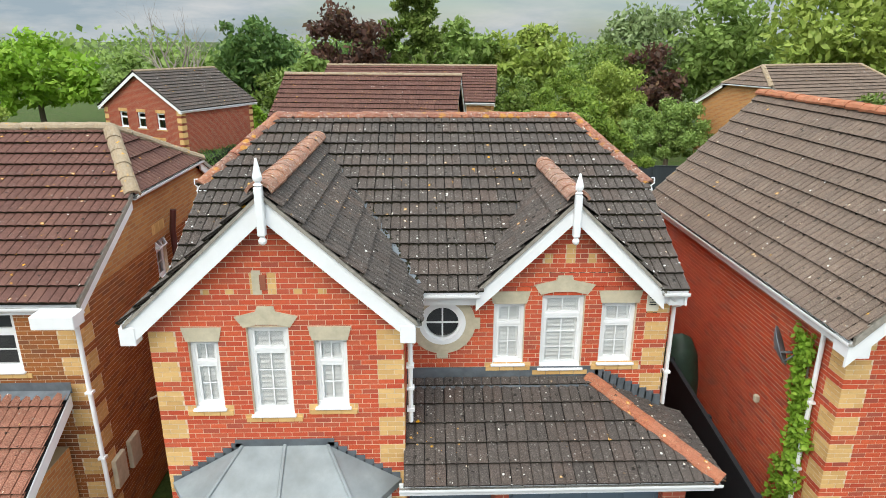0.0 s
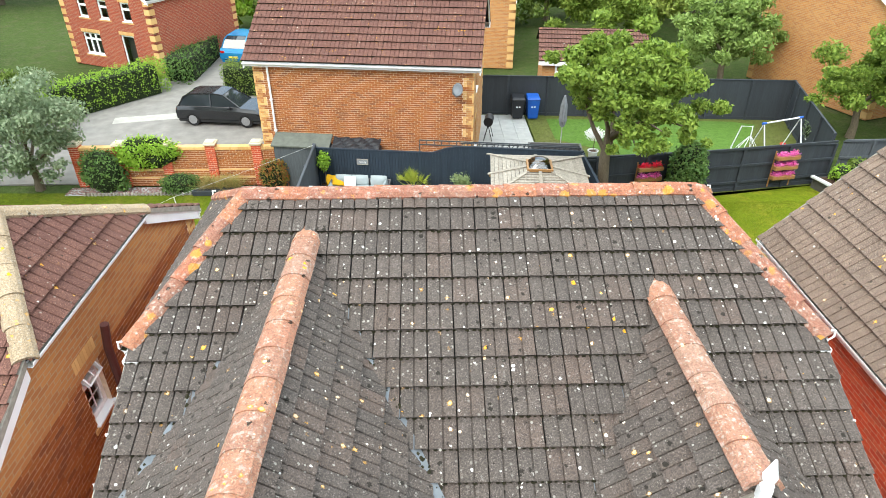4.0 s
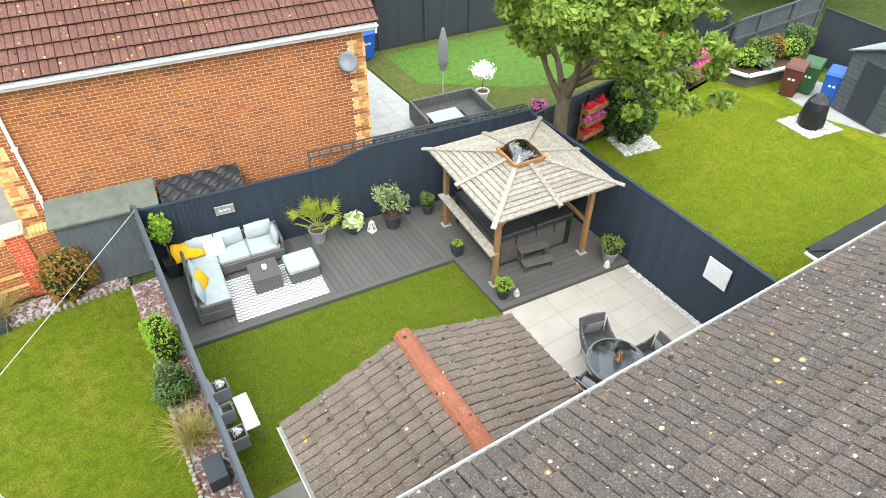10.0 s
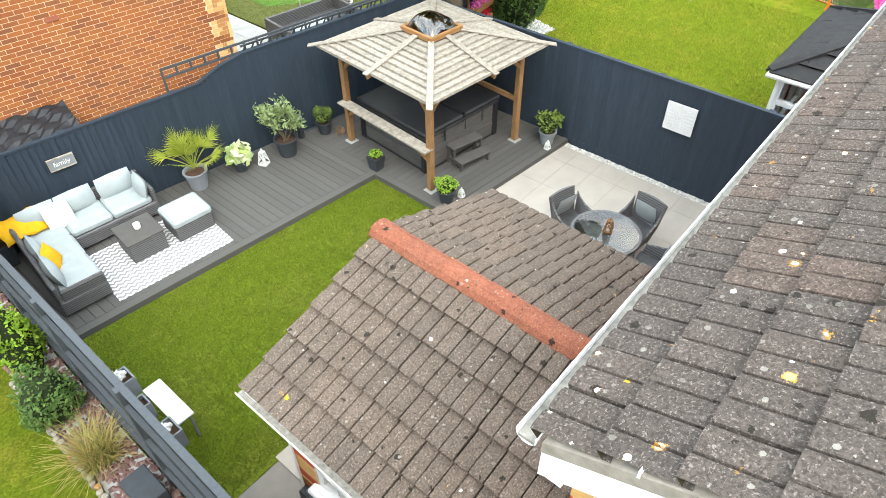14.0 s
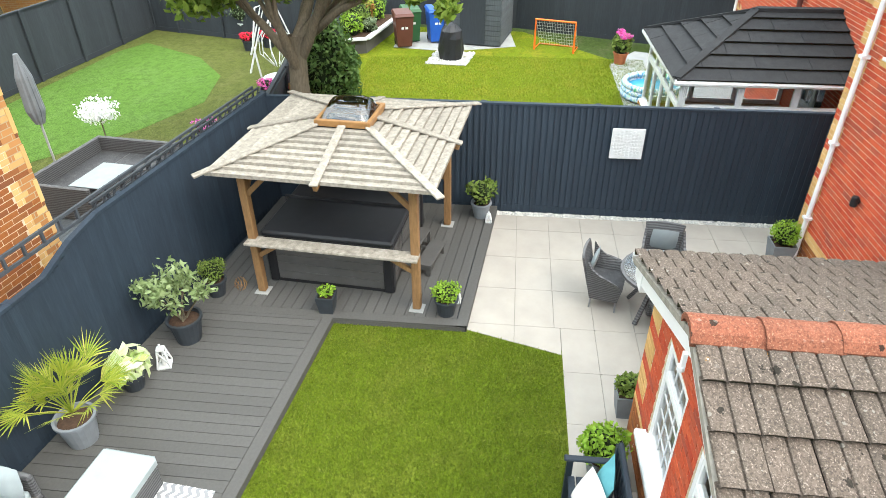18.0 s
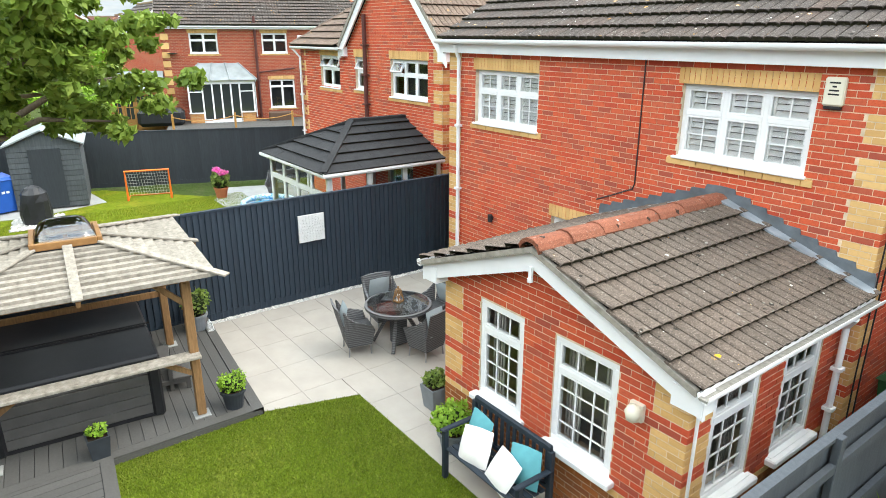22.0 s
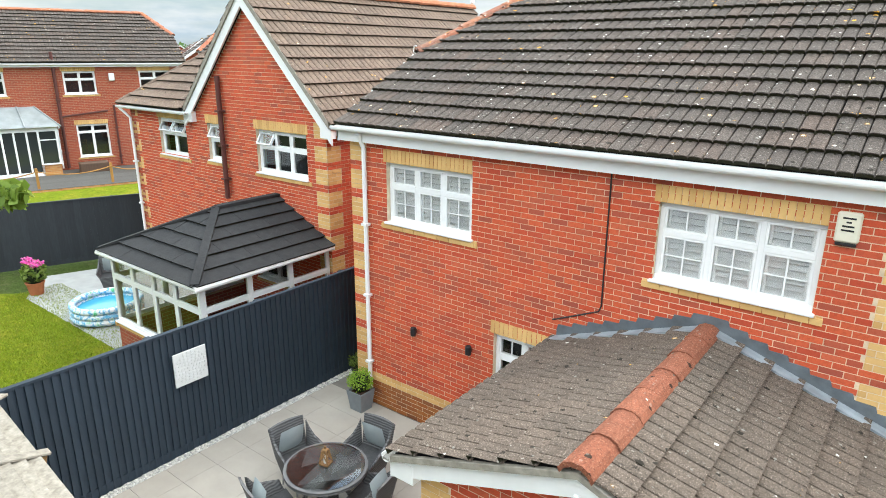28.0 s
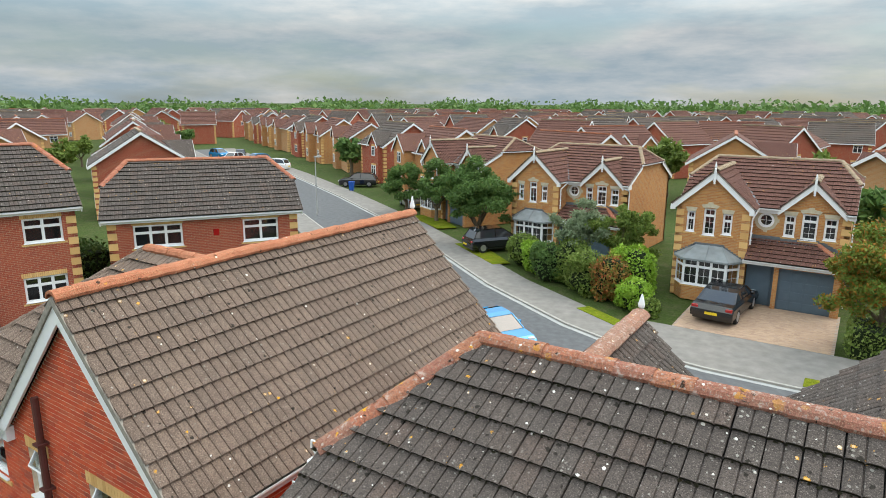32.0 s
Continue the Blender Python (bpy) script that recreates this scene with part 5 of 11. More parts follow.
for x in (2.07, 1.01):
    lamp = part("wall_lamp", Build().lathe([(0.038, -0.07), (0.045, -0.06), (0.045, 0.06), (0.038, 0.07)], 12, at=(x - O_.x, 16.78 - O_.y, 1.63)), BLACK_PLASTIC, main_house, "dark cylinder wall lamp")
    part("bracket", Build().box(x - 0.02 - O_.x, 16.70 - O_.y, 1.60, x + 0.02 - O_.x, 16.75 - O_.y, 1.66), BLACK_PLASTIC, lamp)
for x, z in ((0.2, 0.25), (2.9, 0.25), (3.3, 2.6)):
    vent = Build().box(x - 0.11 - O_.x, 16.703 - O_.y, z, x + 0.11 - O_.x, 16.712 - O_.y, z + 0.075)
    for i in range(4):
        vent.box(x - 0.10 - O_.x, 16.712 - O_.y, z + 0.008 + i * 0.017, x + 0.10 - O_.x, 16.718 - O_.y, z + 0.016 + i * 0.017)
    part("air_vent", vent, BROWN_VENT, main_house)
lamp = part("bulkhead_lamp", Build().lathe([(0.0, 0.075), (0.05, 0.06), (0.08, 0.0), (0.06, -0.08), (0.0, -0.10)], 14, at=(-3.49, 19.83, 1.61)), CREAM, annex, "round cream bulkhead lamp", smooth=True)
part("bracket", Build().box(-3.56, 19.75, 1.51, -3.42, 19.80, 1.68), CREAM, lamp)
gv = Build().box(-2.20, -4.945, 5.09, -2.12, -4.925, 5.30)
for i in range(7):
    gv.box(-2.195, -4.95, 5.10 + i * 0.028, -2.125, -4.945, 5.112 + i * 0.028)
part("air_vent", gv, BROWN_VENT, main_house)

# ---- sills, pipes and boxes of the annex ----
for a, b in ((0.69, 1.42), (1.875, 2.685)):
    part("window_board", Build().box(-0.555 - b - 0.07, 19.69, 0.62, -0.555 - a + 0.07, 19.86, 0.70, 0, None, 0.015), PVC, annex, "deep white window sill")
for a, b in ((0.36, 1.14), (1.60, 2.38)):
    part("window_board", Build().box(-4.10, 19.75 - b - 0.07, 0.62, -3.93, 19.75 - a + 0.07, 0.70, 0, None, 0.015), PVC, annex, "deep white window sill")
part("waste_pipe", Build().tube([(-4.02, 19.68, 2.05), (-4.02, 19.68, 0.12)], 0.016, 8), PVC, annex, "thin white pipe")
part("waste_pipe", Build().tube([(-4.03, 19.62, 0.38), (-4.03, 17.2, 0.30)], 0.02, 8), PVC, annex, "thin white pipe")
part("junction_box", Build().box(-4.08, 19.42, 0.36, -3.992, 19.56, 0.50, 0, None, 0.01), LEAD, annex)
part("junction_box", Build().box(-4.11, 19.50, 0.22, -3.992, 19.66, 0.42, 0, None, 0.015), BLACK_PLASTIC, annex)
for y in (16.62, 16.45):
    part("cable", Build().tube([(-4.105, y, 4.3), (-4.105, y, 1.2), (-4.105, y - 0.05, 0.1)], 0.009, 6), BLACK_PLASTIC, annex)
for a in (0.36, 0.74, 1.60, 1.98):
    fold = Build()
    for i in range(7):
        fold.box(-3.99 + 0.34, 19.75 - a - 0.02 - i * 0.055, 0.72, -3.99 + (0.37 if i % 2 else 0.35), 19.75 - a + 0.03 - i * 0.055, 1.95)
    part("curtain", fold, CURTAIN, annex, "pale drawn curtain")


# ---- neighbouring houses ----
DISH = plain("grey_dish", (0.16, 0.18, 0.20), 0.5, 0.08, 4)


def build_east_house():
    h = thing("house", (0, 0, 0), 0, "red brick house with steep gable and faded brown roof", "house")
    x0, x1, y0, y1 = 5.4, 9.85, 7.9, 15.4
    cx, rz = 7.62, 7.0
    top = 4.5
    k = 1.02
    brick_wall(h, (x0, y1, 0), (0, -1, 0), y1 - y0, top, main=RED, quoins=(True, True), name="side_wall")
    rear = [(5.99, 7.60, 3.33, 4.24), (8.78, 9.4, 3.4, 4.24)]
    wing = [(10.3, 11.5, 3.35, 4.24)]
    brick_wall(h, (x1 + 3.0, y1, 0), (-1, 0, 0), x1 + 3.0 - x0, top, [(x1 + 3 - b, x1 + 3 - a, c, d) for a, b, c, d in rear + wing] + [(5.0, 6.2, 0.9, 2.0)], main=RED, name="rear_wall", quoins=(True, True))
    brick_wall(h, (x1, y1, 0), (-1, 0, 0), x1 - x0, top, main=RED, z0=4.5, peak=((x1 - x0) / 2, 6.75), quoins=(False, False), name="gable_wall")
    for a, b, c, d in rear + wing:
        window(h, (b, y1, c), (-1, 0, 0), b - a, d - c, 3 if b - a > 1.5 else (2 if b - a > 1 else 1), 0.36, (1, 1), False, open_top=2 if 1 < b - a < 1.5 else 1)
        soldier_lintel(h, (b + 0.06, y1, 0), (-1, 0, 0), b - a + 0.12, d, 0.2)
    window(h, (x1 + 3.0 - 5.0, y1, 0.9), (-1, 0, 0), 1.2, 1.1, 2, 0.36, (1, 1), False)
    fr = [(6.4, 7.0, 3.3, 4.3), (8.0, 8.6, 3.3, 4.3)]
    brick_wall(h, (x0, y0, 0), (1, 0, 0), x1 - x0, top, [(a - x0, b - x0, c, d) for a, b, c, d in fr], main=RED, peak=((x1 - x0) / 2, 6.75), name="front_wall")
    for a, b, c, d in fr:
        window(h, (a, y0, c), (1, 0, 0), b - a, d - c)
    hw = 2.45
    ez = rz - hw * k
    ya, yb = y0 - 0.35, y1 + 0.15
    roof_slope(h, [(cx - hw, yb, ez), (cx - hw, ya, ez), (cx, ya, rz), (cx, yb, rz)], TILE_FADED, "roof")
    roof_slope(h, [(cx + hw, ya, ez), (cx + hw, yb, ez), (cx, yb, rz), (cx, ya, rz)], TILE_FADED, "roof")
    ridge_run(h, (cx, ya, rz + 0.06), (cx, yb, rz + 0.06), RIDGE_CLEAN, 0.145)
    # cross wing
    wr, wy0, wy1 = 6.7, 9.0, 15.6
    wc = (wy0 + wy1) / 2
    wz = 4.5
    xe = x1 + 3.2
    roof_slope(h, [(cx + 1.0, wy0, wz), (xe, wy0, wz), (xe - 2.4, wc, wr), (cx + 0.6, wc, wr)], TILE_FADED, "wing_roof")
    roof_slope(h, [(xe, wy1, wz), (cx + hw, wy1, wz), (cx + 0.6, wc, wr), (xe - 2.4, wc, wr)], TILE_FADED, "wing_roof")
    roof_slope(h, [(xe, wy0, wz), (xe, wy1, wz), (xe - 2.4, wc, wr)], TILE_FADED, "wing_roof")
    ridge_run(h, (cx + 0.7, wc, wr + 0.02), (xe - 2.4, wc, wr + 0.02), RIDGE_CLEAN)
    ridge_run(h, (xe - 2.4, wc, wr + 0.0), (xe, wy1, wz + 0.0), TILE_FADED, 0.09)
    brick_wall(h, (x1 + 3, y0 + 1.3, 0), (0, 1, 0), y1 - y0 - 1.3, top, main=RED_FAR, detail=False, name="side_wall")
    brick_wall(h, (x1, y0 + 1.3, 0), (1, 0, 0), 3.0, top, main=RED_FAR, detail=False, name="front_wall")
    for s in (-1, 1):
        for yy, d in ((ya + 0.02, 1), (yb - 0.02, -1)):
            barge(h, (cx, yy, rz - 0.05), (cx + s * (hw + 0.05), yy, rz - 0.05 - (hw + 0.05) * k), (0, d, 0), 0.28)
        gutter(h, (cx + s * (hw + 0.03), ya, ez - 0.04), (cx + s * (hw + 0.03), yb, ez - 0.04))
        part("fascia", Build().box(cx + s * (hw - 0.05) - 0.015, ya + 0.05, ez - 0.22, cx + s * (hw - 0.05) + 0.015, yb - 0.05, ez), PVC, h)
        part("box_end", Build().box(cx + s * (hw - 0.12) - 0.15, ya + 0.04, ez - 0.26, cx + s * (hw - 0.12) + 0.15, y0, ez - 0.02).box(cx + s * (hw - 0.12) - 0.15, y1, ez - 0.26, cx + s * (hw - 0.12) + 0.15, yb - 0.03, ez - 0.02), PVC, h)
    for s in (-1, 1):
        for yy, d in ((ya - 0.012, 1), (yb + 0.012, -1)):
            part("verge", Build().prism([(cx, yy, rz + 0.06), (cx + s * hw, yy, ez + 0.06), (cx + s * hw, yy, ez - 0.06), (cx, yy, rz - 0.06)], (0, d * 0.05, 0)), VERGE, h)
    gutter(h, (x1, wy1 + 0.02, wz - 0.05), (xe, wy1 + 0.02, wz - 0.05))
    finial(h, (cx, ya - 0.02, rz - 0.02))
    downpipe(h, [(cx - hw, 8.4, ez - 0.06), (x0 - 0.06, 8.4, ez - 0.25), (x0 - 0.06, 8.4, 0.1)])
    downpipe(h, [(xe - 0.1, wy1 + 0.02, wz - 0.1), (x1 + 2.9, y1 + 0.07, wz - 0.35), (x1 + 2.9, y1 + 0.07, 0.1)])
    lamp = part("wall_light", Build().box(x0 - 0.09, 9.75, 2.24, x0, 9.85, 2.38, 0, None, 0.02), STONE, h)
    # satellite dish on its arm
    m = Matrix.Translation((x0 - 0.38, 9.0, 3.72)) @ Matrix.Rotation(radians(60), 4, "Z") @ Matrix.Rotation(radians(68), 4, "X")
    d = Build().lathe([(0.0, 0.0), (0.12, 0.012), (0.22, 0.042), (0.30, 0.08), (0.31, 0.085), (0.30, 0.095), (0.2, 0.05), (0.0, 0.015)], 24)
    d.v = [tuple(m @ Vector(p)) for p in d.v]
    dish = part("dish", d, DISH, h, "grey satellite dish", smooth=True)
    part("dish_arm", Build().tube([(x0, 9.0, 3.6), (x0 - 0.3, 9.0, 3.62), (x0 - 0.38, 9.0, 3.70)], 0.02, 8).tube([m @ Vector((0, -0.28, 0.03)), m @ Vector((0, -0.12, 0.36))], 0.014, 6), DISH, dish)
    part("receiver", Build().tube([m @ Vector((0, -0.13, 0.33)), m @ Vector((0, -0.08, 0.42))], 0.035, 8), DISH, dish)
    downpipe(h, [(8.7, y1 + 0.09, 5.3), (8.7, y1 + 0.09, 2.6)], BROWN_PIPE, 0.055)
    return h


RIDGE_CLEAN = tile_material("clean_ridge_tile", [(0.46, 0.16, 0.085), (0.50, 0.19, 0.105), (0.43, 0.15, 0.08)], 0.2, 0.12)
BROWN_PIPE = plain("brown_pipe", (0.10, 0.035, 0.03), 0.5, 0.1, 5)
east_house = build_east_house()


def hipped_house(at, turn, w, d, top, rise, brick, tile, ridge_mat, label, near=False, half_hip=(True, True), openings=None, quoin=True, over=0.25, wall_detail=None):
    """A house with its ridge along x, half-hipped or gabled at either end. openings: {side: [(u0, u1, z0, z1, cols)]}."""
    h = thing("house", at, turn, label, "house")
    X, Y = w / 2, d / 2
    E = Y + over
    S = rise / E
    rz = top + rise
    openings = openings or {}
    sides = {"front": ((-X, -Y, 0), (1, 0, 0), w), "right": ((X, -Y, 0), (0, 1, 0), d), "rear": ((X, Y, 0), (-1, 0, 0), w), "left": ((-X, Y, 0), (0, -1, 0), d)}
    flat = {"red": RED_FAR, "orange": ORANGE_FAR}[brick]
    full = {"red": RED, "orange": ORANGE}[brick]
    for side, (o, u, length) in sides.items():
        ops = openings.get(side, [])
        det = near and (wall_detail is None or side in wall_detail)
        end = side in ("left", "right")
        cut = half_hip[0 if side == "left" else 1] if end else False
        wall = brick_wall(h, o, u, length, top, [q[:4] for q in ops], main=full if det else flat, detail=det, quoins=(quoin, quoin), name="wall",
                          peak=(length / 2, rz - 0.2) if end and not cut else None)
        if end and cut:
            zl = top + rise * 0.55
            yl = (rz - zl) / S
            ox = o[0]
            part("gable_end", Build().prism([(ox, -Y, top), (ox, Y, top), (ox, yl - 0.2, zl - 0.1), (ox, -yl + 0.2, zl - 0.1)], (0.24 if ox < 0 else -0.24, 0, 0)), flat, wall)
        if not det and quoin:
            flat_quoins(wall, o, u, length, top)
        for q in ops:
            p = Vector(o) + Vector(u) * q[0] + UP * q[2]
            window(h, p, u, q[1] - q[0], q[3] - q[2], q[4], 0.36 if q[3] - q[2] < 1.6 else 0, (2, 2) if near else (1, 1), False, open_top=q[5] if len(q) > 5 else 0)
            soldier_lintel(h, p - Vector(u) * 0.06 - UP * q[2], u, q[1] - q[0] + 0.12, q[3], 0.2)
    V = X + over
    ends = {}
    for k, s in ((0, -1), (1, 1)):
        if half_hip[k]:
            zl = top + rise * 0.55
            ends[s] = (zl, (rz - zl) / S, X + over - 1.05)
        else:
            ends[s] = (rz, 0.0, V)
    for s in (-1, 1):
        zl, yl, rx = ends[s]
        zm, ym, rm = ends[-s]
        pts = [(-s * V, s * E, top + 0.04), (s * V, s * E, top + 0.04)]
        # anticlockwise for the slope that faces s * y
        if s < 0:
            pts = [(-V, -E, top + 0.04), (V, -E, top + 0.04)]
            a, b = ends[1], ends[-1]
            pts += ([(V, -a[1], a[0])] if half_hip[1] else []) + [(a[2], 0, rz), (-b[2], 0, rz)] + ([(-V, -b[1], b[0])] if half_hip[0] else [])
        else:
            pts = [(V, E, top + 0.04), (-V, E, top + 0.04)]
            a, b = ends[-1], ends[1]
            pts += ([(-V, a[1], a[0])] if half_hip[0] else []) + [(-a[2], 0, rz), (b[2], 0, rz)] + ([(V, b[1], b[0])] if half_hip[1] else [])
        roof_slope(h, pts, tile, "roof")
        part("fascia", Build().box(-V, min(s * (E - 0.08), s * (E - 0.05)), top - 0.16, V, max(s * (E - 0.08), s * (E - 0.05)), top + 0.02), PVC, h)
        gutter(h, (-V, s * (E + 0.01), top - 0.03), (V, s * (E + 0.01), top - 0.03))
        part("soffit", Build().box(-V, min(s * Y, s * (E - 0.08)), top - 0.16, V, max(s * Y, s * (E - 0.08)), top - 0.14), PVC, h)
        k = 0 if s < 0 else 1
        if half_hip[k]:
            roof_slope(h, [(s * V, -s * yl, zl), (s * V, s * yl, zl), (s * rx, 0, rz)], tile, "roof")
            for t in (-1, 1):
                ridge_run(h, (s * V, t * yl, zl + 0.02), (s * rx, 0, rz + 0.02), ridge_mat, 0.14)
                barge(h, (s * (V - 0.02), t * E, top), (s * (V - 0.02), t * yl, zl - 0.04), (-s, 0, 0), 0.2)
                part("verge", Build().prism([(s * (V + 0.01), t * E, top + 0.08), (s * (V + 0.01), t * yl, zl + 0.04), (s * (V + 0.01), t * yl, zl - 0.05), (s * (V + 0.01), t * E, top - 0.03)], (-s * 0.05, 0, 0)), VERGE, h)
            gutter(h, (s * (V + 0.03), -yl, zl - 0.03), (s * (V + 0.03), yl, zl - 0.03))
        else:
            for t in (-1, 1):
                barge(h, (s * (V - 0.02), t * E, top), (s * (V - 0.02), 0, rz - 0.04), (-s, 0, 0), 0.22)
    ridge_run(h, (-ends[-1][2], 0, rz + 0.02), (ends[1][2], 0, rz + 0.02), ridge_mat, 0.14)
    return h


west_house = hipped_house((-9.15, 12.95, 0), 0, 7.2, 7.7, 4.5, 2.06, "orange", TILE_BROWN, RIDGE_BUFF, "orange brick house with brown tiled half-hipped roof", near=True, over=0.12,
                          openings={"right": [(2.95, 3.45, 3.7, 4.65, 1, 1)], "front": [(5.3, 6.25, 3.38, 4.37, 1)]}, wall_detail=("right", "front"))
rear_turn = -7.5
rear_house = hipped_house((-2.72, 30.6, 0), rear_turn, 7.7, 6.4, 4.45, 2.25, "orange", TILE_BROWN, RIDGE_BUFF, "orange brick house with brown tiled gabled roof", near=True, half_hip=(False, False),
                          openings={"right": [(1.2, 2.0, 3.2, 4.2, 1), (3.8, 4.6, 3.2, 4.2, 1), (1.2, 2.1, 0.9, 2.1, 2)]}, wall_detail=("front",))
far_rear = hipped_house((-17.1, 45.6, 0), 64, 6.6, 6.8, 4.0, 2.3, "red", TILE_GREY, RIDGE_BUFF, "red brick house with dark tiled gabled roof", half_hip=(False, False),
                        openings={"left": [(1.4, 2.1, 2.75, 3.75, 1), (3.0, 3.7, 2.75, 3.75, 1), (4.7, 5.4, 2.75, 3.75, 1), (1.2, 2.6, 0.7, 1.9, 3), (4.2, 5.2, 0.1, 2.0, 1)]})
second_rear = hipped_house((-1.2, 46.4, 0), -7.5, 11.4, 7.0, 4.4, 2.15, "orange", TILE_BROWN, RIDGE_BUFF, "long orange brick house with brown tiled gabled roof", half_hip=(False, False),
                           openings={"right": [(2.0, 3.0, 3.2, 4.2, 2)], "front": [(8.6, 9.8, 3.2, 4.2, 2)]})


# ---- garden of the main house ----
NW, NE, SE, SW = (-4.85, 26.57), (4.26, 25.35), (4.26, 15.2), (-4.9, 15.0)
sheet("turf", [(-4.85, 20.35), (0.66, 20.40), (0.97, 21.7), (1.0, 23.5), (-4.85, 24.05)], 0.0, TURF, "artificial green turf of the garden")
sheet("patio", [(-0.555, 15.2), (4.24, 15.2), (4.24, 21.4), (0.96, 21.68), (0.78, 20.45), (-4.85, 20.35), (-4.85, 18.5), (-0.6, 18.5)], -0.012, GROUT, "concrete bed under the patio slabs")


def fence(name, p, q, z0, z1, mat, label, board=0.10, cap=True, both=False, step=None, rails=False, flip=False):
    """A fence of upright boards from p to q with posts, a cap rail and a foot board. z1 may be (start, end); step: (at, rise) for a swept rise."""
    p, q = Vector((*p, 0)), Vector((*q, 0))
    f = thing(name, p, 0, label, "fence", kind="structure")
    d = q - p
    u = d.normalized()
    n = u.cross(UP) * (-1 if flip else 1)
    L = d.length
    za, zb = z1 if isinstance(z1, tuple) else (z1, z1)

    def height(s):
        z = za + (zb - za) * s / L
        if step:
            t = min(1, max(0, (s - step[0]) / 0.9 + 0.5))
            z += step[1] * (t * t * (3 - 2 * t))
        return z

    rng = random.Random(int(L * 1000))
    k = int(L / board)
    for i in range(k):
        s = (i + 0.5) * L / k
        m = Matrix((u, -n, UP)).transposed().to_4x4()
        m.translation = u * s
        t, e, zt = rng.uniform(0, 0.003), board * 0.53, height(s) - 0.02
        z_ = z0 + 0.02
        pts = [(-e, 0.0, z_), (e, 0.0, z_), (e, -0.006 - t, z_), (-e, -0.031 - t, z_), (-e, 0.0, zt), (e, 0.0, zt), (e, -0.006 - t, zt), (-e, -0.031 - t, zt)]
        part("board", Build().add([m @ Vector(p) for p in pts], [(0, 1, 2, 3), (7, 6, 5, 4), (0, 4, 5, 1), (1, 5, 6, 2), (2, 6, 7, 3), (3, 7, 4, 0)]), mat, f)
    b = Build()
    N = max(2, int(L / 0.45))
    if cap:
        for i in range(N):
            a, c = L * i / N, L * (i + 1) / N
            b.bar(u * a + UP * height(a), u * c + UP * height(c), 0.075, 0.035)
        part("cap_rail", b, mat, f)
    part("gravel_board", Build().bar(UP * (z0 + 0.07), u * L + UP * (z0 + 0.07), 0.05, 0.14), mat, f)
    for i in range(int(L / 1.83) + 1):
        s = min(i * 1.83, L - 0.05)
        m = Matrix((u, -n, UP)).transposed().to_4x4()
        m.translation = u * s - n * 0.02
        part("post", Build().box(-0.045, 0.0, z0, 0.045, 0.06, height(s) + 0.02, 0, m, 0.006), mat, f)
    if rails:
        for z in (0.35, 1.0, 1.65):
            part("rail", Build().bar(u * 0 - n * 0.05 + UP * z, u * L - n * 0.05 + UP * z, 0.05, 0.08), mat, f)
    return f


fence("fence_north", NE, NW, 0.0, 2.03, FENCE, "navy painted board fence behind the deck", step=(4.7, -0.27), flip=True)
fence("fence_east", NE, SE, 0.0, 1.98, FENCE, "navy painted board fence beside the patio")
fence("fence_west", NW, SW, 0.0, 1.9, FENCE_SLATE, "slate painted board fence beside the turf", rails=True, flip=True)


# ---- plants ----
def leaf_mesh(name, blobs, count, size, mat, seed=1, droop=0.25, shell=0.55, long=1.0):
    """Many small leaves in and on ellipsoids: blobs of (x, y, z, rx, ry, rz)."""
    rng = np.random.default_rng(seed)
    w = np.array([b[3] * b[4] + b[4] * b[5] + b[3] * b[5] for b in blobs])
    pick = rng.choice(len(blobs), count, p=w / w.sum())
    B = np.array(blobs, float)[pick]
    d = rng.normal(size=(count, 3))
    d /= np.linalg.norm(d, axis=1)[:, None]
    r = (shell + (1 - shell) * rng.random(count)) * (0.88 + 0.26 * rng.random(count))
    c = B[:, :3] + d * r[:, None] * B[:, 3:]
    a = rng.normal(size=(count, 3))
    a[:, 2] -= droop
    a /= np.linalg.norm(a, axis=1)[:, None]
    nrm = d + 0.9 * rng.normal(size=(count, 3)) + np.array([0, 0, 0.5])
    s = np.cross(a, nrm)
    s /= np.linalg.norm(s, axis=1)[:, None] + 1e-9
    k = size * (0.6 + 0.8 * rng.random(count))[:, None]
    base, tip = c - a * k * 0.5 * long, c + a * k * 0.5 * long
    left, right = c + s * k * 0.32, c - s * k * 0.32
    v = np.stack([base, left, tip, right], 1).reshape(-1, 3)
    me = bpy.data.meshes.new(name)
    me.vertices.add(len(v))
    me.vertices.foreach_set("co", v.ravel())
    me.loops.add(4 * count)
    me.loops.foreach_set("vertex_index", np.arange(4 * count, dtype=np.int32))
    me.polygons.add(count)
    me.polygons.foreach_set("loop_start", np.arange(0, 4 * count, 4, dtype=np.int32))
    me.polygons.foreach_set("loop_total", np.full(count, 4, dtype=np.int32))
    me.materials.append(mat)
    me.update()
    me.validate()
    return me


G_TREE = leaf_material("cherry_leaf", [(0.10, 0.165, 0.02), (0.16, 0.235, 0.035), (0.065, 0.115, 0.015), (0.21, 0.28, 0.05), (0.12, 0.185, 0.03)])
G_DARK = leaf_material("dark_leaf", [(0.06, 0.12, 0.03), (0.09, 0.165, 0.042), (0.05, 0.1, 0.028), (0.125, 0.195, 0.05)])
G_MID = leaf_material("mid_leaf", [(0.085, 0.14, 0.022), (0.13, 0.19, 0.035), (0.06, 0.10, 0.018), (0.17, 0.22, 0.055), (0.10, 0.15, 0.028)])
G_LIME = leaf_material("lime_leaf", [(0.16, 0.29, 0.025), (0.22, 0.36, 0.04), (0.12, 0.23, 0.02), (0.28, 0.40, 0.06)])
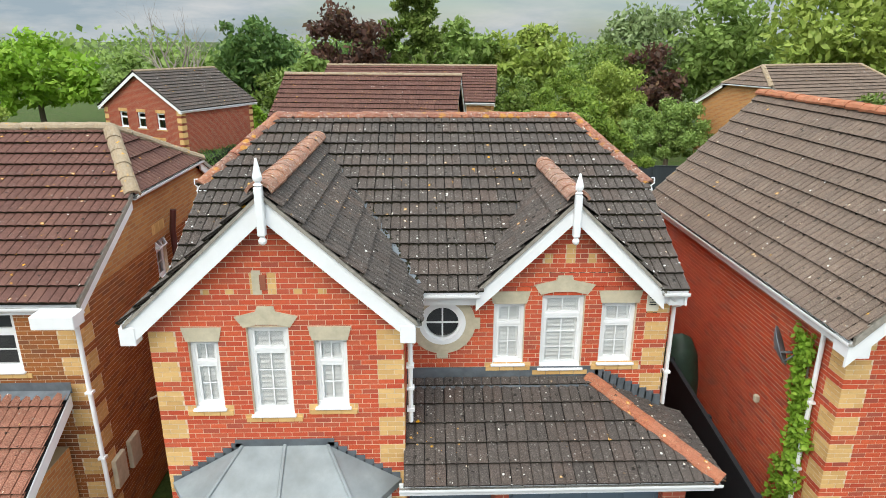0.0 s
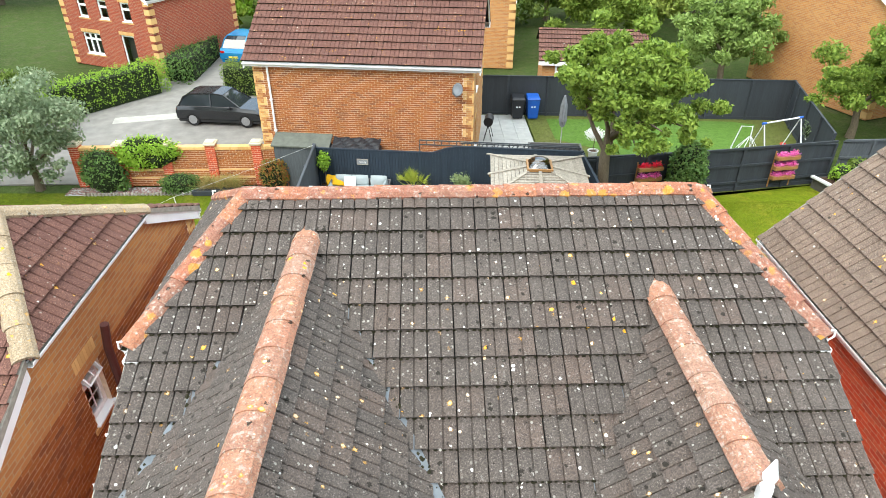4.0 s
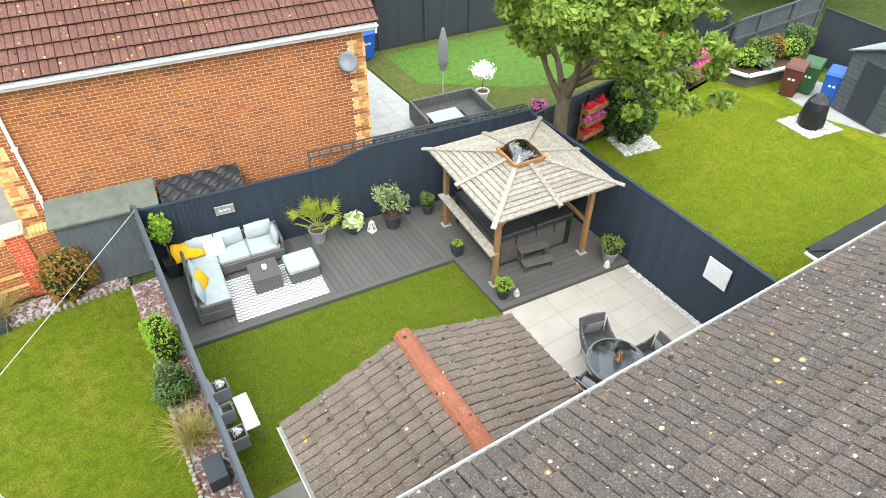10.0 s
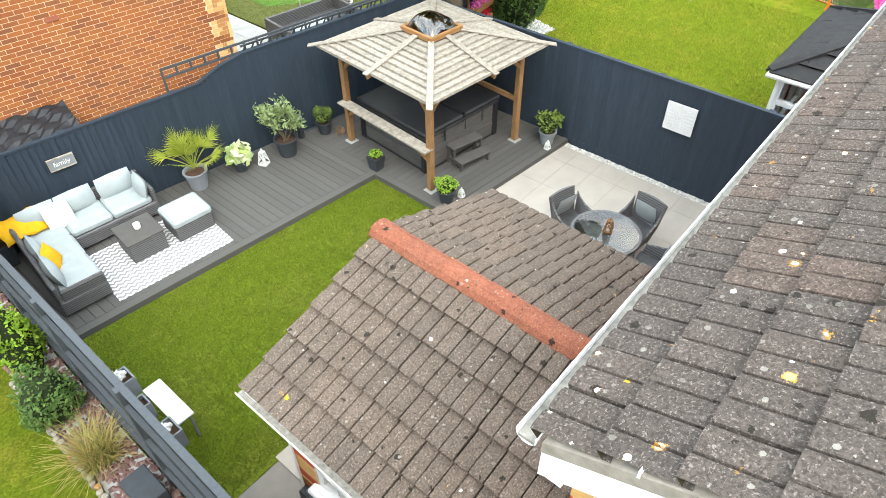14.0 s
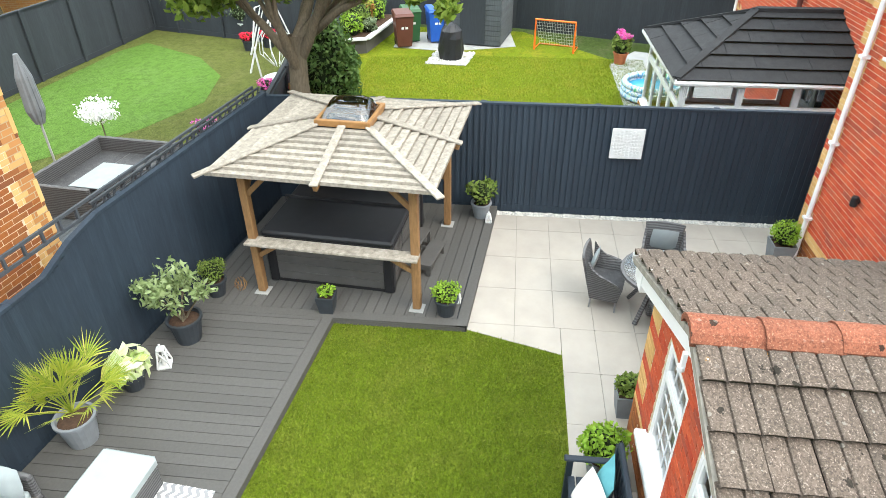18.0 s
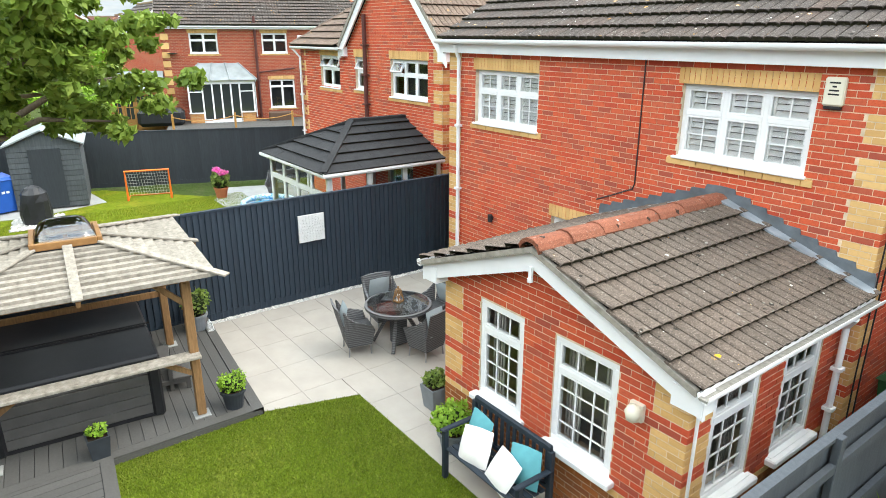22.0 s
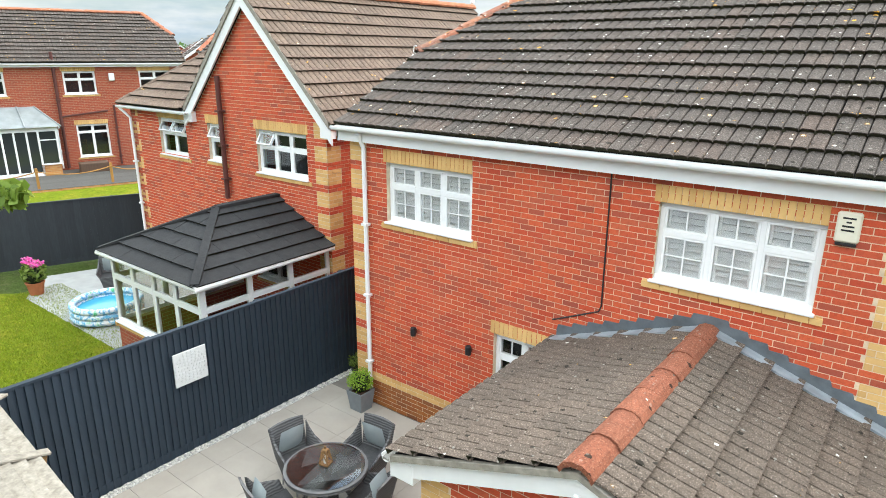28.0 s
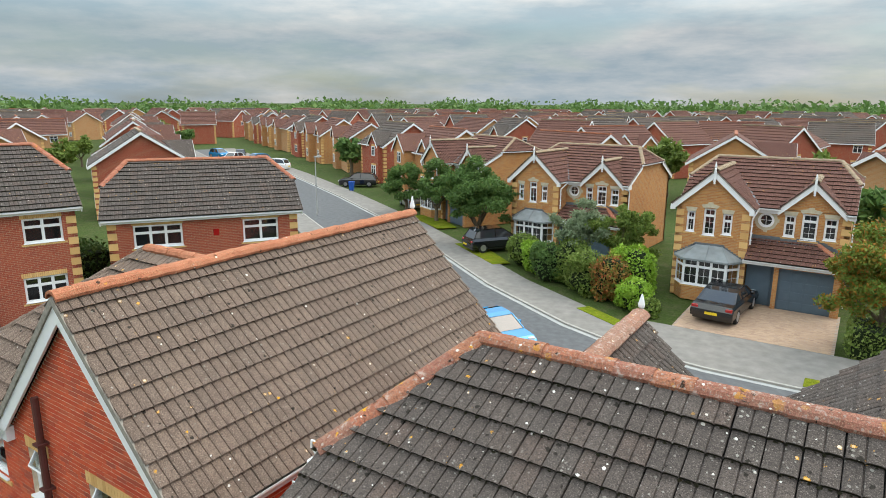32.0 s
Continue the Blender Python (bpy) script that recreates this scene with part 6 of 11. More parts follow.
G_PALM = leaf_material("palm_leaf", [(0.24, 0.30, 0.03), (0.32, 0.34, 0.05), (0.16, 0.24, 0.025), (0.40, 0.38, 0.09)])
# yellow-green and light green north trees; extra light is put into these leaf tones
G_NORTH_YELLOW_LIT = leaf_material("north_yellow_leaf_lit", [(0.20, 0.27, 0.05), (0.27, 0.33, 0.07), (0.13, 0.19, 0.03), (0.32, 0.37, 0.10)])
G_NORTH_GREEN_LIT = leaf_material("north_green_leaf_lit", [(0.14, 0.22, 0.05), (0.20, 0.28, 0.07), (0.09, 0.15, 0.03), (0.24, 0.32, 0.10)])
G_OLIVE = leaf_material("olive_leaf", [(0.16, 0.22, 0.09), (0.22, 0.28, 0.13), (0.12, 0.17, 0.06), (0.27, 0.33, 0.17)])
G_SILVER = leaf_material("silver_leaf", [(0.17, 0.22, 0.13), (0.12, 0.17, 0.09), (0.24, 0.28, 0.18)])
G_RED = leaf_material("photinia_leaf", [(0.07, 0.12, 0.02), (0.30, 0.08, 0.03), (0.10, 0.15, 0.03), (0.34, 0.14, 0.04), (0.08, 0.13, 0.025)])
G_PURPLE = leaf_material("copper_leaf", [(0.06, 0.03, 0.025), (0.10, 0.045, 0.03), (0.045, 0.028, 0.024), (0.12, 0.07, 0.035)])
G_STRAW = leaf_material("straw_grass", [(0.34, 0.24, 0.09), (0.26, 0.20, 0.07), (0.18, 0.20, 0.05), (0.40, 0.30, 0.13)])
G_CREAM = leaf_material("cream_leaf", [(0.62, 0.66, 0.45), (0.30, 0.42, 0.10), (0.70, 0.72, 0.55), (0.22, 0.36, 0.07)])
F_RED = leaf_material("red_petal", [(0.62, 0.02, 0.03), (0.70, 0.04, 0.10), (0.55, 0.02, 0.02)])
F_PINK = leaf_material("pink_petal", [(0.70, 0.10, 0.35), (0.60, 0.06, 0.30), (0.75, 0.25, 0.45), (0.40, 0.05, 0.40)])
F_WHITE = leaf_material("white_petal", [(0.75, 0.75, 0.7), (0.68, 0.7, 0.66)])
BARK = wood_material("bark", (0.20, 0.16, 0.11), (0.10, 0.08, 0.055), 0.95, (4, 4, 1), 9)
SOIL = plain("soil", (0.07, 0.04, 0.025), 0.95, 0.3, 20, 0.6)


def limb(b, p, d, length, r, rng, depth, ends):
    """A branch that bends and forks."""
    pts, rs = [Vector(p)], [r]
    d = Vector(d).normalized()
    for k in range(4):
        d = (d + Vector((rng.uniform(-0.18, 0.18), rng.uniform(-0.18, 0.18), rng.uniform(-0.05, 0.14)))).normalized()
        pts.append(pts[-1] + d * length / 4)
        rs.append(r * (1 - 0.16 * (k + 1)))
    b.tube(pts, rs, 7 if depth > 1 else 5, caps=False)
    if depth > 0:
        for _ in range(3 if depth > 1 else 2):
            k = rng.choice((2, 3, 4))
            nd = d + Vector((rng.uniform(-0.9, 0.9), rng.uniform(-0.9, 0.9), rng.uniform(-0.15, 0.5)))
            limb(b, pts[k], nd, length * rng.uniform(0.55, 0.75), rs[k] * 0.7, rng, depth - 1, ends)
    ends.append(pts[-1])


def tree(name, at, trunk_h, trunk_r, crown, leaves, leaf, mat, label, seed=1, category="tree", limbs=4, reach=2.0, group=""):
    """A tree: trunk, forking limbs and a crown of leaves in clumps round the limb ends and the given blobs (relative to the foot)."""
    rng = random.Random(seed)
    t = thing(name, at, 0, label, category, group)
    b, ends = Build(), []
    pts = [Vector((0, 0, -0.05)), Vector((0.03, 0, trunk_h * 0.3)), Vector((-0.03, 0.04, trunk_h * 0.7)), Vector((0.02, 0.0, trunk_h))]
    b.tube(pts, [trunk_r * 1.35, trunk_r, trunk_r * 0.9, trunk_r * 0.8], 10, caps=False)
    for i in range(limbs):
        a = 2 * math.pi * (i + rng.uniform(-0.25, 0.25)) / limbs
        limb(b, pts[-1] - Vector((0, 0, rng.uniform(0, 0.25) * trunk_h)), (math.cos(a) * 0.8, math.sin(a) * 0.8, rng.uniform(0.6, 1.3)), reach, trunk_r * 0.55, rng, 2, ends)
    part("trunk", b, BARK, t, smooth=True)
    blobs = []
    for (x, y, z, rx, ry, rz) in crown:
        k = max(5, int(5 * (rx * ry * rz) ** 0.5))
        for _ in range(k):
            d = Vector((rng.gauss(0, 1), rng.gauss(0, 1), rng.gauss(0, 1))).normalized() * rng.uniform(0.45, 0.98)
            s = rng.uniform(0.22, 0.40) * min(rx, ry, rz)
            blobs.append((x + d.x * rx, y + d.y * ry, z + d.z * rz, s * 1.15, s * 1.15, s * 0.8))
    for e in ends:
        blobs.append((e.x, e.y, e.z, 0.35, 0.35, 0.28))
    part("crown", leaf_mesh("crown", blobs, leaves, leaf, mat, seed, shell=0.3, long=1.3), None, t, kind="stuff")
    return t


def shrub(name, at, size, leaves, leaf, mat, label, seed=1, lumps=9, core=True, category="shrub", group="", shape="round"):
    """A rounded or boxed bush of leaves over a solid core coloured near black for the shade inside; size: half width,
    half depth, height.
    """
    rng = random.Random(seed)
    t = thing(name, at, 0, label, category, group)
    rx, ry, h = size
    blobs = []
    if shape == "box":
        nx, ny = max(2, round(rx / 0.3)), max(1, round(ry / 0.3))
        for i in range(nx):
            for j in range(ny):
                for z in (0.28 * h, 0.72 * h):
                    blobs.append(((-rx + (i + 0.5) * 2 * rx / nx), (-ry + (j + 0.5) * 2 * ry / ny), z + rng.uniform(-0.03, 0.05) * h, rx / nx * 1.3, ry / ny * 1.3, 0.36 * h))
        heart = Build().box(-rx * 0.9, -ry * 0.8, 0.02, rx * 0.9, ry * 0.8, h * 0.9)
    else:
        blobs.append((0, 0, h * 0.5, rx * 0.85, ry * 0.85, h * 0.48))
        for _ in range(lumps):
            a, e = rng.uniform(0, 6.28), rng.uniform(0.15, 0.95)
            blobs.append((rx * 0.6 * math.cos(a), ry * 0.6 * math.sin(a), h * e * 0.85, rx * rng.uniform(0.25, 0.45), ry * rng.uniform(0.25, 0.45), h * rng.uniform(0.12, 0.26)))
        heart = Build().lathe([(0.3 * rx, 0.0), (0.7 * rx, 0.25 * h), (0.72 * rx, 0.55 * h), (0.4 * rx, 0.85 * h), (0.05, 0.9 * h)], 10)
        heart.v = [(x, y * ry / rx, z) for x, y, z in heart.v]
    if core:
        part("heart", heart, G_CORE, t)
    part("foliage", leaf_mesh("leaves", blobs, leaves, leaf, mat, seed, shell=0.75, long=1.2), None, t, kind="stuff")
    return t


# shade between the leaves, put into the colour of the bush cores
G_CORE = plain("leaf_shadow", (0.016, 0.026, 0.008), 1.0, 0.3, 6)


def blades(name, at, r, h, count, mat, seed, width=0.012, lean=0.7, parent=None, z0=0.0):
    """A tuft of long arching blades."""
    rng = random.Random(seed)
    b = Build()
    for _ in range(count):
        a, q = rng.uniform(0, 6.28), rng.uniform(0.2, 1.0) * lean
        x0, y0 = rng.uniform(-0.3, 0.3) * r, rng.uniform(-0.3, 0.3) * r
        L = h * rng.uniform(0.6, 1.0)
        side = Vector((-math.sin(a), math.cos(a), 0)) * width
        prev = None
        pts = []
        for k in range(4):
            s = k / 3
            out = q * r * s ** 1.6 * 1.4
            z = L * (s - 0.38 * q * s * s)
            p = Vector((x0 + math.cos(a) * out, y0 + math.sin(a) * out, z0 + z))
            wd = side * (1 - s * 0.9)
            pts += [p - wd, p + wd]
        b.add(pts, [(0, 1, 3, 2), (2, 3, 5, 4), (4, 5, 7, 6)])
    if parent is not None:
        return part(name, b, mat, parent, kind="stuff")
    return b


def pot_body(parent, r, h, mat, square=False, taper=0.75, rim=0.02):
    if square:
        b = Build()
        k = taper
        V = [(sx * r * k, sy * r * k, 0) for sx, sy in ((-1, -1), (1, -1), (1, 1), (-1, 1))] + [(sx * r, sy * r, h) for sx, sy in ((-1, -1), (1, -1), (1, 1), (-1, 1))]
        V += [(sx * (r - 0.02), sy * (r - 0.02), h) for sx, sy in ((-1, -1), (1, -1), (1, 1), (-1, 1))] + [(sx * (r - 0.025), sy * (r - 0.025), h - 0.05) for sx, sy in ((-1, -1), (1, -1), (1, 1), (-1, 1))]
        f = [(3, 2, 1, 0)]
        for i in range(4):
            j = (i + 1) % 4
            f += [(i, j, 4 + j, 4 + i), (4 + i, 4 + j, 8 + j, 8 + i), (8 + i, 8 + j, 12 + j, 12 + i)]
        b.add(V, f)
        b.add([(sx * (r - 0.025), sy * (r - 0.025), h - 0.045) for sx, sy in ((-1, -1), (1, -1), (1, 1), (-1, 1))], [(0, 1, 2, 3)], 1)
    else:
        b = Build().lathe([(r * taper, 0), (r * (taper + 0.14), h * 0.5), (r, h - rim * 1.8), (r + rim, h - rim * 1.6), (r + rim, h), (r - 0.012, h), (r - 0.02, h - 0.05)], 20)
        b.f.pop(), b.s.pop()
        b.lathe([(r - 0.02, h - 0.055), (r * 0.4, h - 0.05)], 20, 1)
    return part("pot", b, [mat, SOIL], parent, smooth=False)


P_GREY = plain("grey_planter", (0.20, 0.22, 0.24), 0.6, 0.1, 8, 0.1)
P_SLATE = plain("slate_planter", (0.035, 0.042, 0.05), 0.6, 0.15, 8, 0.1)
P_TERRA = plain("terracotta", (0.42, 0.14, 0.06), 0.85, 0.15, 8, 0.3)
P_WHITE = plain("white_planter", (0.62, 0.64, 0.64), 0.6, 0.06, 8)


def potted(name, at, r, h, mat, label, square=False, bush=None, seed=1, category="potted plant", group=""):
    """A pot with a round bush in it: bush = (radius, height, leaves, leaf size, material)."""
    t = thing(name, at, 0, label, category, group)
    pot_body(t, r, h, mat, square)
    if bush:
        br, bh, n, ls, bm_ = bush
        part("foliage", leaf_mesh("leaves", [(0, 0, h + bh * 0.5, br, br, bh * 0.5)] + [(br * 0.5 * math.cos(a), br * 0.5 * math.sin(a), h + bh * (0.4 + 0.25 * (k % 2)), br * 0.6, br * 0.6, bh * 0.35) for k, a in enumerate((0.4, 2.0, 3.6, 5.2))], n, ls, bm_, seed, shell=0.6), None, t, kind="stuff")
        # near-black core: the bush's inner shade as colour
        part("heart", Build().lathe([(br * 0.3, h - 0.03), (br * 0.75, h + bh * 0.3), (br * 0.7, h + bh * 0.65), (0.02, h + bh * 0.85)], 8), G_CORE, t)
    return t


# ---- deck and patio ----
DZ = 0.10


def deck_south(x):
    return 24.03 - (x + 4.8) * 0.0914


def fence_north_y(x):
    return 26.57 - (x + 4.85) * 0.134


deck_thing = thing("deck", (0, 0, 0), 0, "grey composite decking along the navy fence", "deck", kind="structure")
part("deck_base", Build().prism([(-4.82, deck_south(-4.82) + 0.02, 0), (1.0, deck_south(1.0) + 0.02, 0), (0.99, 21.72, 0), (4.22, 21.44, 0), (4.22, 25.3, 0), (-4.82, 26.5, 0)], (0, 0, DZ - 0.03)), P_SLATE, deck_thing)
x = -4.82
while x < 0.86:
    b = min(x + 0.138, 0.90)
    part("deck_board", Build().prism([(x, deck_south(x) + 0.15, DZ - 0.026), (b, deck_south(b) + 0.15, DZ - 0.026), (b, fence_north_y(b) - 0.06, DZ - 0.026), (x, fence_north_y(x) - 0.06, DZ - 0.026)], (0, 0, 0.026)), DECK, deck_thing)
    x += 0.145
part("edge_board", Build().prism([(-4.82, deck_south(-4.82), DZ - 0.024), (0.9, deck_south(0.9), DZ - 0.024), (0.9, deck_south(0.9) + 0.143, DZ - 0.024), (-4.82, deck_south(-4.82) + 0.143, DZ - 0.024)], (0, 0, 0.026)), DECK, deck_thing)
part("edge_fascia", Build().prism([(-4.82, deck_south(-4.82), 0), (1.0, deck_south(1.0), 0), (1.0, deck_south(1.0), DZ - 0.03), (-4.82, deck_south(-4.82), DZ - 0.03)], (0, 0.02, 0)), DECK, deck_thing)
k = 0
while True:
    off = 0.15 + k * 0.145
    y0 = 21.68 + off
    if y0 > 25.55:
        break
    y1 = y0 + 0.138
    top = 25.30
    part("deck_board", Build().prism([(1.05 if y0 > 23.6 else 1.05, min(y0, 25.85), DZ - 0.026), (4.215, y0 - 0.285, DZ - 0.026), (4.215, y1 - 0.285, DZ - 0.026), (1.05, y1, DZ - 0.026)], (0, 0, 0.026)), DECK, deck_thing)
    k += 1
part("edge_board", Build().prism([(0.90, 21.68, DZ - 0.024), (1.045, 21.68, DZ - 0.024), (1.045, 25.75, DZ - 0.024), (0.90, 25.75, DZ - 0.024)], (0, 0, 0.026)), DECK, deck_thing)
part("edge_board", Build().prism([(0.90, 21.68, DZ - 0.022), (4.22, 21.39, DZ - 0.022), (4.22, 21.535, DZ - 0.022), (0.90, 21.825, DZ - 0.022)], (0, 0, 0.026)), DECK, deck_thing)
part("edge_fascia", Build().prism([(0.90, 21.68, 0), (4.22, 21.39, 0), (4.22, 21.39, DZ - 0.03), (0.90, 21.68, DZ - 0.03)], (0, 0.02, 0)), DECK, deck_thing)
part("edge_fascia", Build().prism([(0.90, 21.68, 0), (0.90, 23.52, 0), (0.90, 23.52, DZ - 0.03), (0.90, 21.68, DZ - 0.03)], (0.02, 0, 0)), DECK, deck_thing)

patio = thing("patio_slabs", (0, 0, 0), 0, "pale porcelain paving slabs", "paving", kind="structure")
SX, SY = 0.8375, 0.5375


def slab(x0, y0, x1, y1):
    if x1 - x0 > 0.05 and y1 - y0 > 0.05:
        part("slab", Build().box(x0 + 0.0025, y0 + 0.0025, -0.012, x1 - 0.0025, y1 - 0.0025, 0.006), PAVING, patio)


for i in range(-6, 6):
    for j in range(-6, 5):
        x0, y0 = 1.103 + i * SX, 19.965 + j * SY
        x1, y1 = x0 + SX, y0 + SY
        x1 = min(x1, 4.09)
        if j == 2:
            y1 = 21.70 - 0.087 * max(0.0, x0 - 0.9)
        if i == -1 and j in (1, 2):
            y0 = 20.425 if j == 1 else y0
            edge = [0.61 + 0.3 * (y - 20.55) for y in (y0, y1)]
            part("slab", Build().prism([(edge[0], y0 + 0.0025, -0.012), (x1 - 0.0025, y0 + 0.0025, -0.012), (x1 - 0.0025, y1 - 0.0025, -0.012), (edge[1], y1 - 0.0025, -0.012)], (0, 0, 0.018)), PAVING, patio)
            continue
        if x0 < 0.78:
            y1 = min(y1, 20.42)
        if y0 > 21.3 or x0 > 4.05 or x0 < -4.83:
            continue
        if x0 < -0.62 and y0 < 19.75:
            if x0 > -4.15:
                y0 = 19.76
                if x1 > -0.6:
                    continue
            elif x1 > -4.06:
                continue
        y0 = max(y0, 16.72)
        slab(max(x0, -4.8), y0, x1, y1)


def pebbles(name, pts, mat, label, count, size=0.03, seed=3, z=0.0):
    """A strip of small stones inside a quad of (x, y)."""
    rng = random.Random(seed)
    b = Build()
    b.prism([(x, y, z - 0.03) for x, y in pts], (0, 0, 0.03), 0)
    for _ in range(count):
        s, t = rng.random(), rng.random()
        p = [(1 - t) * ((1 - s) * pts[0][k] + s * pts[1][k]) + t * ((1 - s) * pts[3][k] + s * pts[2][k]) for k in (0, 1)]
        r = size * rng.uniform(0.5, 1.1)
        a = rng.uniform(0, 3)
        c, sn = math.cos(a) * r, math.sin(a) * r
        b.add([(p[0] + c, p[1] + sn, z), (p[0] - sn, p[1] + c, z), (p[0] - c, p[1] - sn, z), (p[0] + sn, p[1] - c, z), (p[0] + c * 0.2, p[1] + sn * 0.2, z + r * 0.7)], [(0, 1, 4), (1, 2, 4), (2, 3, 4), (3, 0, 4)], 1)
    return solo(name, b, [SLAB_GREY, mat], label, "gravel", kind="stuff")


PEBBLE = leaf_material("pale_pebble", [(0.55, 0.54, 0.50), (0.40, 0.40, 0.38), (0.66, 0.65, 0.62), (0.28, 0.28, 0.28)])
SLATE_CHIP = leaf_material("plum_slate_chip", [(0.16, 0.09, 0.08), (0.22, 0.13, 0.12), (0.12, 0.07, 0.065), (0.28, 0.19, 0.17)])
pebbles("gravel_strip", [(4.09, 15.3), (4.225, 15.3), (4.225, 21.4), (4.09, 21.4)], PEBBLE, "white pebble strip along the fence", 1500, 0.028)


# ---- gazebo and hot tub ----
def build_gazebo():
    g = thing("gazebo", (2.48, 23.43, 0), -4.7, "weathered timber gazebo with skylight over a hot tub", "gazebo")
    H, E, T, s = 1.47, 2.07, 2.34, 0.36
    posts = [(-1.17, -1.14), (1.13, -1.14), (1.13, 1.14), (-1.17, 1.14)]
    for x, y in posts:
        p = part("post", Build().box(x - 0.055, y - 0.055, DZ + 0.02, x + 0.055, y + 0.055, 2.1, 0, None, 0.01), WOOD_BROWN, g)
        part("post_shoe", Build().box(x - 0.1, y - 0.1, DZ, x + 0.1, y + 0.1, DZ + 0.012), SLAB_GREY, p)
        for dx, dy in ((-math.copysign(1, x), 0), (0, -math.copysign(1, y))):
            part("brace", Build().bar((x, y, 1.65), (x + dx * 0.38, y + dy * 0.38, 2.02), 0.05, 0.07, bevel=0.006), WOOD_BROWN, g)
    for a, b in zip(posts, posts[1:] + posts[:1]):
        part("beam", Build().bar((*a, 2.02), (*b, 2.02), 0.06, 0.12, bevel=0.006), WOOD_BROWN, g)
    # boarded roof, each board across one slope
    rows = 9
    for q in range(4):
        rot = Matrix.Rotation(q * math.pi / 2, 4, "Z")
        for r in range(rows):
            t0, t1 = r / rows, (r + 1) / rows
            h0, h1 = H + (s - H) * t0, H + (s - H) * t1
            z0, z1 = E + (T - E) * t0, E + (T - E) * t1
            pts = [(-h0, -h0, z0), (h0, -h0, z0), (h1, -h1 - 0.006, z1 + 0.0), (-h1, -h1 - 0.006, z1 + 0.0)]
            up = [rot @ Vector((x, y, z + (0.05 if i < 2 else 0.012))) for i, (x, y, z) in enumerate(pts)]
            lo = [rot @ Vector(p) for p in pts]
            b = Build().add(lo + up, [(3, 2, 1, 0), (4, 5, 6, 7), (0, 1, 5, 4), (1, 2, 6, 5), (2, 3, 7, 6), (3, 0, 4, 7)])
            part("roof_board", b, WOOD_GREY, g)
        part("hip_cap", Build().bar(rot @ Vector((-H - 0.1, -H - 0.1, E + 0.025)), rot @ Vector((-s, -s, T + 0.055)), 0.11, 0.03, bevel=0.006), WOOD_GREY, g)
        part("middle_cap", Build().bar(rot @ Vector((0, -H - 0.09, E + 0.03)), rot @ Vector((0, -s, T + 0.06)), 0.11, 0.03, bevel=0.006), WOOD_GREY, g)
        part("rafter", Build().bar(rot @ Vector((0, -H - 0.05, E - 0.03)), rot @ Vector((0, -s, T - 0.03)), 0.05, 0.07), WOOD_BROWN, g)
    fr = Build()
    for q in range(4):
        rot = Matrix.Rotation(q * math.pi / 2, 4, "Z")
        fr.box(-0.39, -0.39, T + 0.03, 0.33, -0.33, T + 0.12, 0, rot, 0.008)
    sk = part("skylight_frame", fr, WOOD_GOLD, g, "varnished timber skylight frame")
    dome = Build()
    n = 8
    for i in range(n + 1):
        for j in range(n + 1):
            u, v = -1 + 2 * i / n, -1 + 2 * j / n
            dome.v.append((0.33 * u, 0.33 * v, T + 0.11 + 0.21 * (1 - u * u) ** 0.5 * (1 - v ** 4) ** 0.5))
    for i in range(n):
        for j in range(n):
            a = i * (n + 1) + j
            dome.f.append((a, a + n + 1, a + n + 2, a + 1))
            dome.s.append(0)
    part("dome", dome, DOME, sk, "clear acrylic dome", smooth=True)
    rail = Build().box(-1.36, -1.2, 0.98, -1.14, 1.2, 1.02, 0, None, 0.006)
    part("bar_shelf", rail, WOOD_GREY, g, "pale timber bar shelf")
    for y in (-1.0, 1.0):
        part("shelf_brace", Build().bar((-1.17, y * 1.1, 0.72), (-1.22, y * 0.75, 0.97), 0.05, 0.06), WOOD_BROWN, g)
    part("back_rail", Build().bar((1.13, -1.1, 1.0), (1.13, 1.1, 1.0), 0.05, 0.09), WOOD_BROWN, g)
    return g


WOOD_GOLD = wood_material("varnished_timber", (0.36, 0.19, 0.07), (0.24, 0.12, 0.045), 0.4, (1, 1, 1), 10)
DOME = glass_material("acrylic_dome", (0.80, 0.68, 0.58), 0.10)
build_gazebo()


